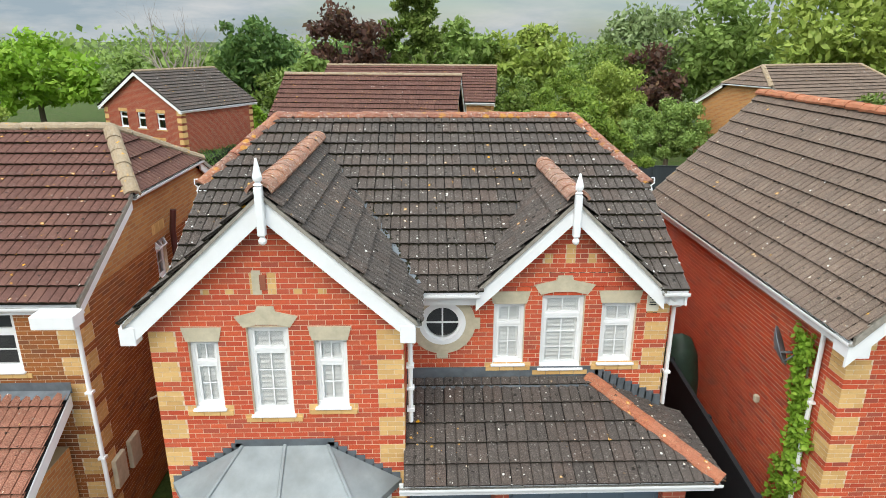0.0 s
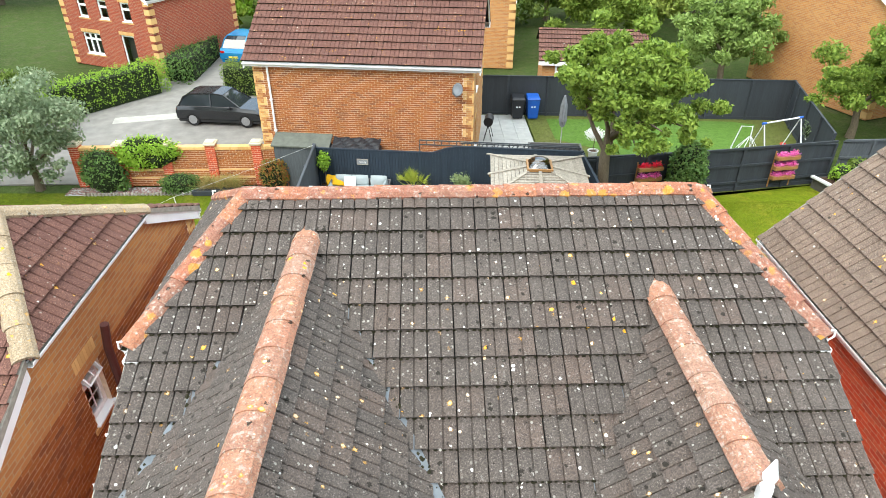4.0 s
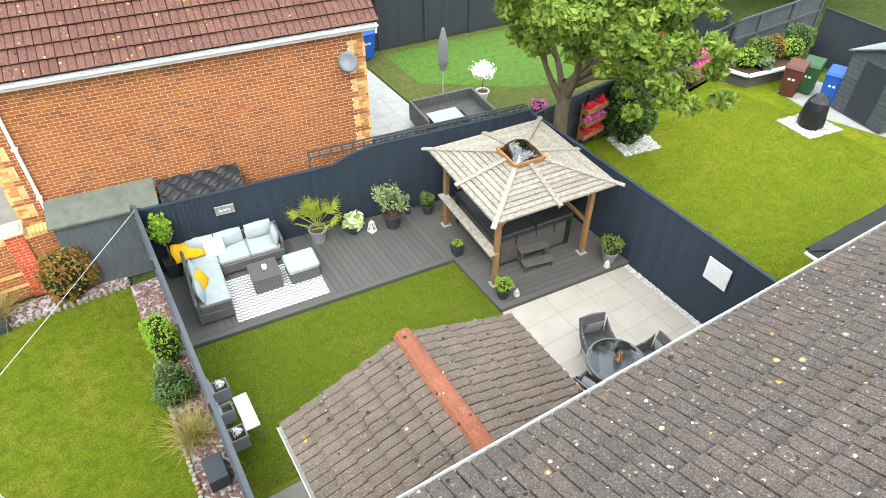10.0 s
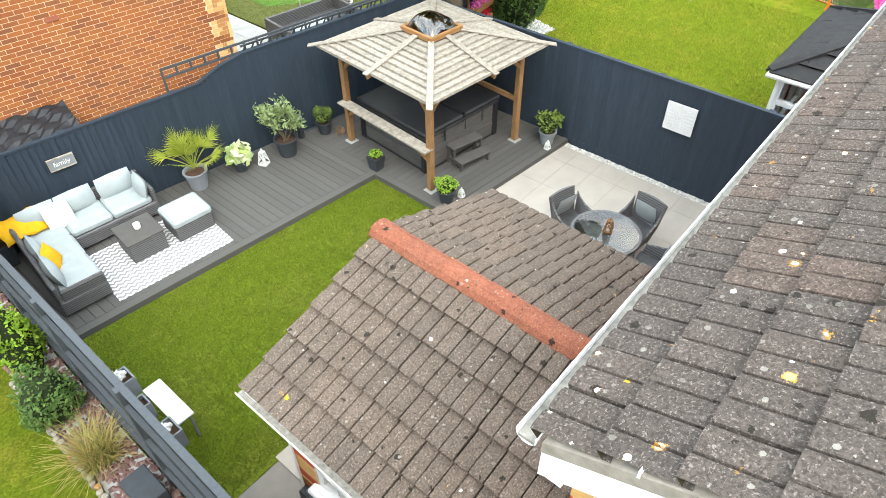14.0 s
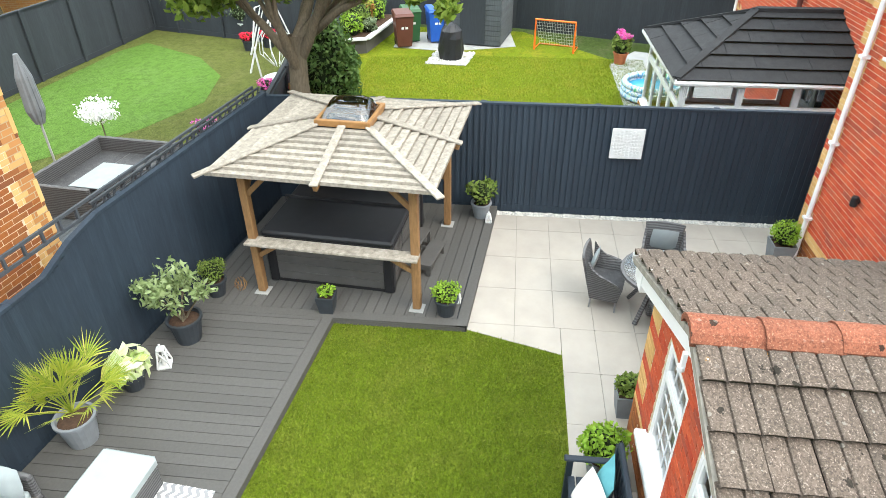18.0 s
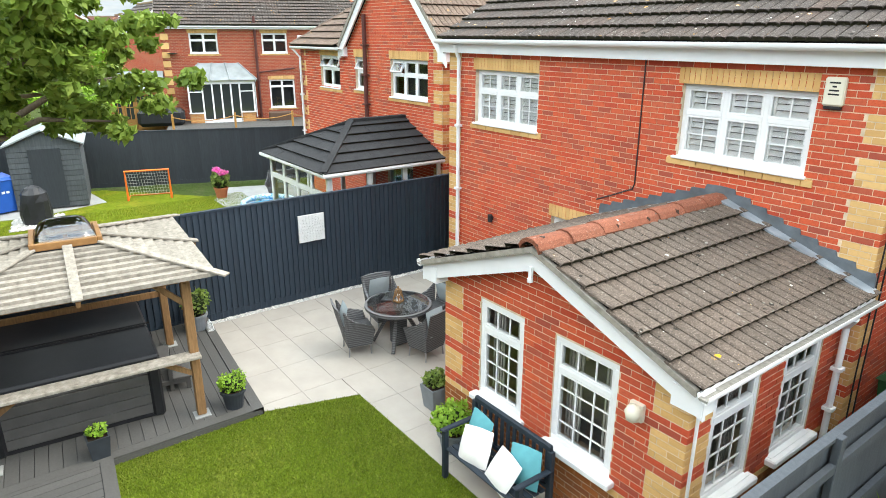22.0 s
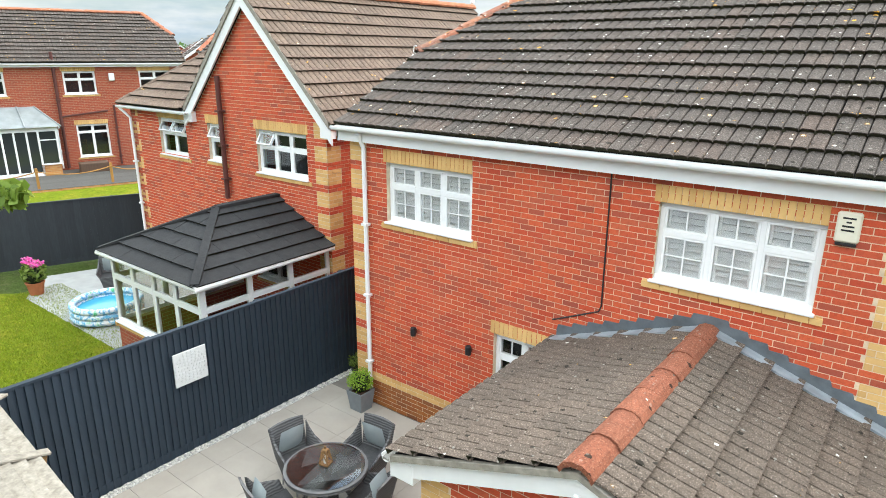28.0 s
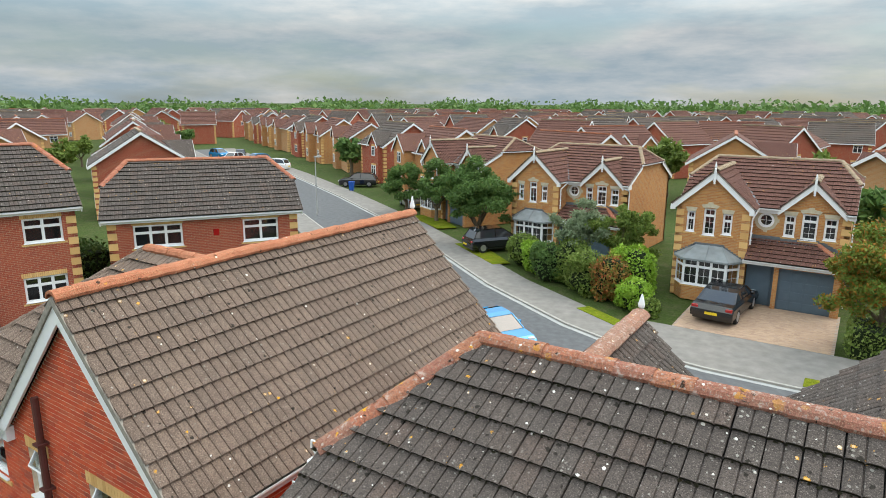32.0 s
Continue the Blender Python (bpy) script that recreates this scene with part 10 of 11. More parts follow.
lr.add([(e0[0], FY - 1.4, 2.15), (e0[1], FY - 1.4, 2.15), (e0[1], FY, 2.15), (e0[0], FY, 2.15), (e1[0], FY - 0.25, 2.95), (e1[1], FY - 0.25, 2.95), (e1[1], FY, 2.95), (e1[0], FY, 2.95)],
       [(0, 1, 5, 4), (1, 2, 6, 5), (3, 0, 4, 7), (4, 5, 6, 7), (3, 2, 1, 0)])
part("bay_roof", lr, LEAD_ROOF, far_house, "pale grey sheet bay roof")
for p_, q_ in (((e0[0], FY - 1.4, 2.17), (e1[0], FY - 0.25, 2.97)), ((e0[1], FY - 1.4, 2.17), (e1[1], FY - 0.25, 2.97)), ((FX + 2.2, FY - 1.4, 2.17), (FX + 2.35, FY - 0.25, 2.97)), ((FX + 3.15, FY - 1.4, 2.17), (FX + 3.0, FY - 0.25, 2.97))):
    part("roof_roll", Build().tube([p_, q_], 0.035, 6), LEAD_ROOF, far_house)
downpipe(far_house, [(FX + 4.42, FY - 1.3, 2.1), (FX + 4.42, FY - 0.1, 1.9), (FX + 4.42, FY - 0.1, 0.1)])
downpipe(far_house, [(FX + 4.65, FY - 0.1, 5.3), (FX + 4.65, FY - 0.1, 4.4), (FX + 4.65, FY - 0.1, 0.1)], BROWN_PIPE, 0.07)
downpipe(far_house, [(FX + 6.9, FY - 0.08, 2.9), (FX + 6.9, FY - 0.08, 2.5), (FX + 6.9, FY - 0.08, 0.1)], BROWN_PIPE, 0.045)
part("waste_pipe", Build().tube([(FX + 4.7, FY - 0.1, 2.45), (FX + 6.6, FY - 0.1, 2.65)], 0.04, 8), BROWN_PIPE, far_house)
part("alarm_box", Build().box(FX + 6.85, FY - 0.08, 4.0, FX + 7.1, FY, 4.35, 0, None, 0.02), PVC, far_house, "white alarm box")
part("dish", Build().lathe([(0.0, 0.0), (0.15, 0.02), (0.28, 0.07), (0.30, 0.08)], 18, at=(FX + 0.5, FY - 0.3, 3.4)), FENCE_PALE, far_house, "grey satellite dish")
# raised terrace with its furniture, beside the far house
tm = far_house.matrix_basis.copy()


def on_terrace(name, x, y, z, label, category):
    o = thing(name, (0, 0, 0), 0, label, category)
    o.matrix_basis = tm @ pose(FX + x, FY + y, z)
    return o


tub = on_terrace("spa_tub", 9.0, -2.2, -0.02, "brown spa tub with black cover on the far terrace", "hot tub")
for k in range(4):
    d_ = 1.0
    a, b = ((-d_, -d_, d_, -d_ + 0.05), (-d_, d_ - 0.05, d_, d_), (-d_, -d_ + 0.05, -d_ + 0.05, d_ - 0.05), (d_ - 0.05, -d_ + 0.05, d_, d_ - 0.05))[k][:2], ((-d_, -d_, d_, -d_ + 0.05), (-d_, d_ - 0.05, d_, d_), (-d_, -d_ + 0.05, -d_ + 0.05, d_ - 0.05), (d_ - 0.05, -d_ + 0.05, d_, d_ - 0.05))[k][2:]
    part("cabinet_side", Build().box(a[0], a[1], 0, b[0], b[1], 0.82), WOOD_DARK, tub)
part("cover", Build().box(-1.06, -1.06, 0.82, 1.06, 1.06, 0.95, 0, None, 0.04), VINYL, tub)
st_ = on_terrace("storage_bench", 5.6, -1.0, -0.02, "brown wicker storage bench against the wall", "bench")
part("body", Build().box(-0.6, -0.3, 0, 0.6, 0.3, 0.45, 0, None, 0.03), WOOD_DARK, st_)
cvd = on_terrace("covered_grill", -0.3, -1.4, -0.02, "garden furniture under a black cover", "cover")
part("cover", Build().box(-1.1, -0.5, 0, 1.1, 0.5, 0.85, 0, None, 0.18), VINYL, cvd)
sh_ = on_terrace("summer_house", -1.6, 0.4, -0.44, "honey-coloured timber summer house with glazed doors", "summer house")
part("wall", Build().box(-1.3, -1.0, 0, 1.3, 1.2, 2.2), WOOD_HONEY, sh_)
for s_ in (-1, 1):
    part("roof", Build().prism([(-1.5, s_ * 1.4, 2.15), (1.5, s_ * 1.4, 2.15), (1.5, 0.0, 2.95), (-1.5, 0.0, 2.95)], (0, 0, 0.06)), LEAD_ROOF, sh_)
for x in (-1.0, -0.45, 0.1, 0.65):
    dr = part("door", Build().box(x, -1.05, 0.15, x + 0.5, -1.0, 2.0), WOOD_HONEY, sh_)
    part("pane", Build().box(x + 0.08, -1.06, 0.7, x + 0.42, -1.05, 1.9), FAR_GLAZING, dr)
    part("glazing_bar", Build().box(x + 0.08, -1.075, 1.28, x + 0.42, -1.06, 1.32).box(x + 0.235, -1.075, 0.7, x + 0.265, -1.06, 1.9), WOOD_HONEY, dr)
for k, x in enumerate((0.4, 3.2, 5.9, 7.6, 9.4)):
    po = on_terrace("rope_post", x, -4.3, -0.02, "short timber post of the terrace rope fence", "post")
    part("post", Build().box(-0.05, -0.05, 0, 0.05, 0.05, 0.85, 0, None, 0.01), WOOD_HONEY, po)
    if k < 4:
        L_ = (2.8, 2.7, 1.7, 1.8)[k]
        part("rope", Build().tube([(L_ * i / 8, -0.06, 0.72 - 0.9 * (i / 8) * (1 - i / 8) * 0.9) for i in range(9)], 0.022, 6), WOOD_HONEY, po)
tb = Build()
for i in range(31):
    tb.box(FX + 0.0, FY - 4.6 + i * 0.148, -0.02, FX + 10.1, FY - 4.6 + i * 0.148 + 0.14, 0.0)
deck2 = solo("terrace_decking", tb, DECK, "weathered grey raised deck of the far house", kind="structure")
deck2.matrix_basis = tm
lc = [tm @ Vector(p) for p in ((FX - 3, FY - 9.0, 0), (FX + 11, FY - 9.0, 0), (FX + 11, FY - 4.65, 0), (FX - 3, FY - 4.65, 0))]
sheet("far_lawn", [(p.x, p.y) for p in lc], 0.33, LAWN, "bright mown lawn beyond the east fence", thick=0.4)

# ---- fittings beside the main house, west ----
W_ = west_house.location
wp = lambda x, y, z: (x - W_.x, y - W_.y, z)
downpipe(west_house, [wp(-5.36, 12.65, 5.0), wp(-5.42, 12.65, 4.6), wp(-5.42, 12.65, 0.1)], BROWN_PIPE, 0.06)
downpipe(west_house, [wp(-5.75, 8.72, 4.42), wp(-5.45, 8.86, 4.30), wp(-5.45, 8.92, 0.1)])
part("box_end", Build().box(3.3, -4.5, 4.36, 3.9, -4.2, 4.56, 0, None, 0.01), PVC, west_house)
for y in (9.25, 9.8):
    mb = part("meter_box", Build().box(3.6, y - W_.y, 1.08, 3.68, y + 0.36 - W_.y, 1.62, 0, None, 0.01), STONE, west_house, "beige meter box")
part("security_light", Build().tube([wp(-5.5, 10.8, 1.85), wp(-5.3, 10.8, 1.95)], 0.02, 6).lathe([(0.0, 0.0), (0.06, 0.02), (0.05, 0.08), (0.0, 0.1)], 10, at=wp(-5.25, 10.8, 1.9)), CREAM, west_house)
roof_slope(west_house, [wp(-9.6, 7.35, 2.15), wp(-5.82, 7.35, 2.15), wp(-5.82, 8.98, 3.06), wp(-9.6, 8.98, 3.06)], TILE_RED, "porch_roof")
part("lead_flashing", Build().box(*wp(-9.6, 8.985, 3.06), *wp(-5.78, 8.995, 3.24)).bar(wp(-9.6, 8.9, 3.07), wp(-5.78, 8.9, 3.07), 0.16, 0.02, up=(0, -0.5, 1)), LEAD, west_house, "lead flashing over the porch roof")
part("porch_wall", Build().box(*wp(-9.4, 7.6, 0), *wp(-6.0, 8.99, 2.1)), ORANGE_FAR, west_house)
barge(west_house, wp(-5.80, 7.33, 2.13), wp(-5.80, 8.98, 3.04), (-1, 0, 0), 0.2, 0.03)
gutter(west_house, wp(-9.6, 7.29, 2.10), wp(-5.80, 7.29, 2.10))

# ---- passage between the main house and the east house ----
fence("side_fence", (4.45, 11.4), (4.35, 7.4), 0.0, (2.25, 1.95), FENCE_BLACK, "black painted board fence in the side passage", 0.14)
cvr = thing("garden_parasol_cover", (4.75, 11.7, 0), 0, "tall garden parasol wrapped in a dark green cover", "parasol")
part("cover", Build().lathe([(0.42, 0.0), (0.45, 0.8), (0.42, 1.7), (0.34, 2.25), (0.2, 2.55), (0.0, 2.65)], 16), GREEN_COVER, cvr, smooth=True)
for k in range(3):
    solo("timber_sleeper", Build().box(-0.1, -1.2, 0, 0.1, 1.2, 0.2, 0, None, 0.01), WOOD_BROWN, "brown timber sleeper lying along the wall", "sleeper", at=(5.25, 10.6 + (k % 2) * 1.5 - (0.6 if k == 2 else 0), 0.0 if k < 2 else 0.2), turn=1.5 * (k - 1))
pal = thing("wooden_pallet", (5.12, 9.6, 0.05), 0, "weathered pallet leaning on the brick wall", "pallet")
pm = Matrix.Rotation(radians(72), 4, "Y") @ Matrix.Translation((-0.9, 0, 0))
for k in range(6):
    part("slat", Build().box(k * 0.17 - 0.05, -0.5, 0, k * 0.17 + 0.05, 0.5, 0.022, 0, pm), WOOD_GREY, pal)
for y in (-0.45, 0, 0.45):
    part("bearer", Build().box(-0.06, y - 0.04, -0.08, 0.92, y + 0.04, -0.002, 0, pm), WOOD_GREY, pal)
ivy_blobs = []
rv = random.Random(8)
for k in range(60):
    z = 4.0 * (k / 59) ** 0.9
    w_ = 0.34 * (1 - 0.55 * z / 4.0)
    ivy_blobs.append((5.30, 8.62 + 0.14 * math.sin(z * 2.0) + rv.uniform(-w_, w_), z, 0.10, 0.17, 0.2))
ivy = thing("creeper", (0, 0, 0), 0, "green creeper climbing the brick wall beside the downpipe", "climber")
part("foliage", leaf_mesh("creeper", ivy_blobs, 2600, 0.10, G_LIME, 21, shell=0.2), None, ivy, kind="stuff")
part("stem", Build().tube([(5.36, 8.6, 0), (5.36, 8.7, 1.2), (5.36, 8.55, 2.4), (5.36, 8.65, 3.9)], 0.015, 6), BARK, ivy)

# ---- seating behind the west house ----
wt_ = thing("patio_table", (-6.5, 18.9, 0.012), 0, "pale topped patio table behind the west house", "table")
part("tabletop", Build().box(-0.35, -0.6, 0.70, 0.35, 0.6, 0.73, 0, None, 0.01), LEAD_ROOF, wt_)
for x in (-0.3, 0.3):
    for y in (-0.52, 0.52):
        part("leg", Build().box(x - 0.02, y - 0.02, 0, x + 0.02, y + 0.02, 0.70), BLACK_PLASTIC, wt_)
for y in (18.4, 19.1, 19.9):
    pc = thing("patio_chair", (-6.0, y, 0.012), 0, "dark woven patio chair with black frame", "chair", "chairs behind the west house")
    part("seat", Build().box(-0.25, -0.25, 0.40, 0.25, 0.25, 0.44, 0, None, 0.01), RATTAN, pc)
    part("backrest", Build().box(0.22, -0.25, 0.44, 0.26, 0.25, 0.95, 0, None, 0.01), RATTAN, pc)
    for x in (-0.22, 0.22):
        for yy in (-0.22, 0.22):
            part("leg", Build().box(x - 0.015, yy - 0.015, 0, x + 0.015, yy + 0.015, 0.40), BLACK_PLASTIC, pc)
        part("armrest", Build().box(-0.25, x - 0.02, 0.62, 0.25, x + 0.02, 0.65, 0, None, 0.005), BLACK_PLASTIC, pc)
ps = thing("patio_parasol", (-6.42, 18.45, 0.012), 0, "closed purple parasol leaning over the patio table", "parasol")
part("canopy", Build().tube([(0.1, -0.1, 1.7), (0.03, 0.0, 1.35), (0.0, 0.05, 0.9)], [0.03, 0.12, 0.17], 10), PURPLE_CLOTH, ps, "purple folded cloth")
part("pole", Build().tube([(0, 0.06, 0), (0.1, -0.1, 1.75)], 0.02, 8), WOOD_BROWN, ps)
wb = thing("garden_bin", (-5.75, 17.75, 0.0), 5, "pale green garden waste bin with lid", "bin")
part("body", Build().box(-0.24, -0.26, 0.05, 0.24, 0.26, 0.95, 0, None, 0.03), BIN_PALE, wb)
part("lid", Build().box(-0.27, -0.30, 0.95, 0.27, 0.28, 1.02, 0, None, 0.025), BIN_PALE, wb)
for s_ in (-1, 1):
    part("wheel", Build().tube([(s_ * 0.26, 0.2, 0.1), (s_ * 0.22, 0.2, 0.1)], 0.1, 12), BLACK_PLASTIC, wb)
yu = thing("yucca_plant", (-5.25, 18.3, 0), 0, "spiky green yucca beside the fence", "plant")
yb_ = Build()
ry = random.Random(9)
for k in range(70):
    a, e = ry.uniform(0, 6.28), ry.uniform(0.15, 1.35)
    d_ = Vector((math.cos(a) * math.cos(e), math.sin(a) * math.cos(e), math.sin(e)))
    L_ = ry.uniform(0.5, 0.75)
    o_ = Vector((0, 0, 0.45))
    sd = Vector((-math.sin(a), math.cos(a), 0)) * 0.022
    tip = o_ + d_ * L_ - UP * 0.08
    mid = o_ + d_ * L_ * 0.5
    yb_.add([o_ - sd * 0.6, o_ + sd * 0.6, mid + sd, tip, mid - sd], [(0, 1, 2, 3, 4)])
part("blade", yb_, G_MID, yu, kind="stuff")
part("trunk", Build().tube([(0, 0, 0), (0, 0, 0.5)], 0.06, 8), BARK, yu)
# ---- fittings on the rear house ----
inv = rear_house.matrix_basis.inverted()
rp = lambda x, y, z: tuple(inv @ Vector((x, y, z)))
lx = rp(-6.45, 27.6, 0)[0]
downpipe(rear_house, [(lx, -3.42, 4.42), (lx, -3.27, 4.25), (lx, -3.27, 0.1)])
dx = rp(0.2, 27.0, 0)[0]
dm = Matrix.Translation((dx, -3.55, 3.75)) @ Matrix.Rotation(radians(-35), 4, "Z") @ Matrix.Rotation(radians(72), 4, "X")
db = Build().lathe([(0.0, 0.0), (0.09, 0.009), (0.17, 0.032), (0.215, 0.06), (0.225, 0.07), (0.155, 0.04), (0.0, 0.012)], 20)
db.v = [tuple(dm @ Vector(p)) for p in db.v]
rd = part("dish", db, DISH, rear_house, "grey satellite dish", smooth=True)
part("dish_arm", Build().tube([(dx, -3.2, 3.6), (dx, -3.5, 3.62), (dx, -3.55, 3.72)], 0.02, 8).tube([dm @ Vector((0, -0.26, 0.03)), dm @ Vector((0, -0.12, 0.34))], 0.014, 6), DISH, rd)
for x, z in ((1.0, 3.0), (-1.6, 2.6)):
    part("air_vent", Build().box(x - 0.1, -3.215, z, x + 0.1, -3.198, z + 0.08, 0, None, 0.01), BROWN_VENT, rear_house)

wheelie_bin((-4.5, 15.75, 0), 90, BIN_GREEN, "dark green wheelie bin beside the annex")
wheelie_bin((-4.5, 14.85, 0), 90, BIN_BLUE, "blue wheelie bin beside the annex")
tre = thing("trellis", (-1.2, 26.22, 0), 0, "low grey timber trellis behind the fence top", "trellis")
tv = Vector((5.35, -0.72, 0))
for z in (1.99, 2.15):
    part("rail", Build().bar((0, 0, z), tv + UP * z, 0.03, 0.035), FENCE_SLATE, tre)
for k in range(22):
    c = tv * (k / 21)
    part("upright", Build().bar(c + UP * (1.2 if k % 7 == 0 else 1.97), c + UP * 2.17, 0.03, 0.03, up=(0, 1, 0)), FENCE_SLATE, tre)


# ---- street in front ----
KERB = [(-60, -4.6), (-20, -4.4), (-3, -4.3), (3, -4.3), (6, -4.7), (9.2, -6.0), (15.2, -9.6), (22, -14.8), (29.6, -20.2), (43.7, -29.2), (63.5, -41.0), (110, -66)]


def beside(line, off):
    """The line moved sideways, to its left by off."""
    out = []
    for k, (x, y) in enumerate(line):
        (ax, ay), (bx, by) = line[max(k - 1, 0)], line[min(k + 1, len(line) - 1)]
        d = math.hypot(bx - ax, by - ay)
        out.append((x - (by - ay) / d * off, y + (bx - ax) / d * off))
    return out


def strip(name, left, right, z, mat, label, h=0.05):
    b = Build()
    n = len(left)
    for (x, y) in left + right:
        b.v.append((x, y, z))
    for (x, y) in left + right:
        b.v.append((x, y, z - h))
    for i in range(n - 1):
        b.f += [(i + 1, i, n + i, n + i + 1), (i, i + 1, 2 * n + i + 1, 2 * n + i), (n + i + 1, n + i, 3 * n + i, 3 * n + i + 1)]
    b.s = [0] * len(b.f)
    return solo(name, b, mat, label, kind="structure")


strip("road", KERB, beside(KERB, 5.6), -0.03, ASPHALT, "grey asphalt estate road")
strip("kerb", beside(KERB, -0.12), beside(KERB, 0.0), 0.06, CONCRETE, "concrete kerb along the far pavement", 0.12)
strip("gutter_line", beside(KERB, 0.0), beside(KERB, 0.22), -0.022, SLAB_GREY, "pale concrete channel beside the kerb", 0.02)
strip("kerb", beside(KERB, 5.6), beside(KERB, 5.72), 0.06, CONCRETE, "concrete kerb along the near pavement", 0.12)
strip("pavement", beside(KERB, -2.4), beside(KERB, -0.12), 0.05, DRIVE, "grey tarmac pavement", 0.1)
strip("pavement", beside(KERB, 5.72), beside(KERB, 7.6), 0.05, DRIVE, "grey tarmac pavement before the house", 0.1)
sheet("forecourt", [(-3.0, -8.4), (-2.6, -6.6), (6.0, -6.8), (7.0, -8.4)], 0.045, DRIVE, "tarmac apron between pavement and drive")
sheet("front_drive", [(-6.0, 3.6), (6.0, 3.6), (6.0, 9.0), (-6.0, 9.0)], 0.02, DRIVE, "tarmac drive in front of the house")
for pts in ([(7.2, -6.9), (9.6, -8.3), (9.2, -8.9), (6.9, -7.5)], [(-2.6, -4.6), (-0.2, -4.55), (-0.2, -5.4), (-2.6, -5.4)], [(17, -13.4), (22, -17), (21, -18.3), (16.3, -14.3)], [(26, -20.8), (31, -24), (30, -26), (25, -22)]):
    sheet("grass_verge", pts, 0.07, LAWN, "small patch of green verge")
blk = thing("block_drive", (0, 0, 0), 0, "buff block paved driveway of the opposite house", "driveway", kind="structure")
part("bed", Build().prism([(-0.95, -13.9, 0.0), (-0.95, -8.3, 0.0), (5.2, -8.4, 0.0), (5.2, -13.9, 0.0)], (0, 0, 0.04)), CONCRETE, blk)
BLOCK = brick_material("buff_paving_block", [(0.36, 0.25, 0.17), (0.42, 0.30, 0.21), (0.31, 0.21, 0.15), (0.38, 0.27, 0.2)], 0.2)
bb_ = Build()
for j in range(50):
    for i in range(28):
        x0 = -0.95 + i * 0.22 + (0.11 if j % 2 else 0)
        y0 = -13.9 + j * 0.11
        if x0 < 5.0 and y0 < -8.45:
            bb_.box(x0 + 0.004, y0 + 0.004, 0.03, x0 + 0.216, y0 + 0.106, 0.055)
part("block", bb_, BLOCK, blk, kind="stuff")
car((3.6, -11.6, 0.055), -95, CAR_BLACK, "black saloon car parked on the block drive", False, 1.0)
car((18.9, -17.2, 0.05), -125, CAR_BLACK, "dark car parked under a street tree", True, 0.95)
car((10.9, -2.7, -0.03), 150, CAR_BLUE, "bright blue car parked at the kerb", False, 0.85)
car((48, -37, 0.0), 30, CAR_BLACK, "dark car on a far drive", True)
car((34, -28.5, 0.0), -40, CAR_GREY, "silver car on a far drive", True)
for k in range(6):
    car((70 + k * 4.5, -44 - k * 2.2 + (k % 2) * 3, 0), 20 + 30 * k, (CAR_WHITE, CAR_BLACK, CAR_BLUE)[k % 3], "parked car far down the estate road", True)
wheelie_bin((46.0, -33.5, 0.0), 30, BIN_BLUE, "blue wheelie bin on the far pavement")
lp = thing("street_lamp", (38.0, -20.0, 0), 0, "pale grey street lamp", "street lamp")
part("column", Build().tube([(0, 0, 0), (0, 0, 5.0)], [0.07, 0.04], 8), SLAB_GREY, lp)
part("lantern_head", Build().box(-0.1, -0.7, 4.95, 0.1, 0.1, 5.08, 0, None, 0.03), SLAB_GREY, lp)

# planting in front
mix = [(7.4, -9.9, 1.0, 1.5, G_LIME), (8.9, -10.9, 1.1, 2.3, G_RED), (10.3, -11.2, 1.2, 2.3, G_MID), (11.6, -12.6, 1.2, 2.6, G_MID), (12.9, -12.3, 1.1, 2.2, G_DARK), (14.2, -13.6, 1.0, 1.8, G_LIME), (15.6, -14.6, 1.1, 2.0, G_MID), (8.2, -12.3, 1.3, 2.6, G_LIME), (6.6, -9.4, 0.7, 0.8, G_MID)]
for k, (x_, y_, r_, h_, m_) in enumerate(mix):
    shrub("border_shrub", (x_, y_, 0), (r_, r_, h_), int(5200 * r_), 0.13, m_, "dense leafy shrub in the corner border", 70 + k, 12)
tree("birch_tree", (11.6, -13.4, 0), 1.8, 0.09, [(0, 0, 3.4, 1.1, 1.1, 1.7), (0.2, 0.3, 2.2, 1.3, 1.2, 1.1)], 9000, 0.13, G_SILVER, "pale leafed young tree in the border", 80, reach=1.2)
tree("plum_tree", (9.3, -14.2, 0), 1.6, 0.12, [(0, 0, 3.0, 1.5, 1.5, 1.4), (-0.6, 0.5, 2.2, 1.2, 1.2, 1.0)], 10000, 0.14, G_MID, "leafy tree beside the opposite house", 81, reach=1.4)
tree("street_tree", (20.9, -18.2, 0), 1.3, 0.22, [(0, 0, 3.8, 2.7, 2.7, 2.0), (1.5, 0.9, 3.0, 1.7, 1.7, 1.3), (-1.5, -0.9, 3.0, 1.7, 1.7, 1.3), (0.3, 0.3, 5.0, 1.7, 1.7, 0.9)], 26000, 0.16, G_DARK, "broad dark green street tree", 82, limbs=5, reach=2.1)
tree("street_tree", (28.0, -23.6, 0), 1.2, 0.16, [(0, 0, 3.2, 1.6, 1.6, 2.0)], 9000, 0.17, G_DARK, "dark green pavement tree", 83, reach=1.5)
tree("street_tree", (32.5, -25.5, 0), 1.2, 0.16, [(0, 0, 2.9, 1.7, 1.7, 1.7)], 9000, 0.17, G_DARK, "rounded dark green pavement tree", 84, reach=1.5)
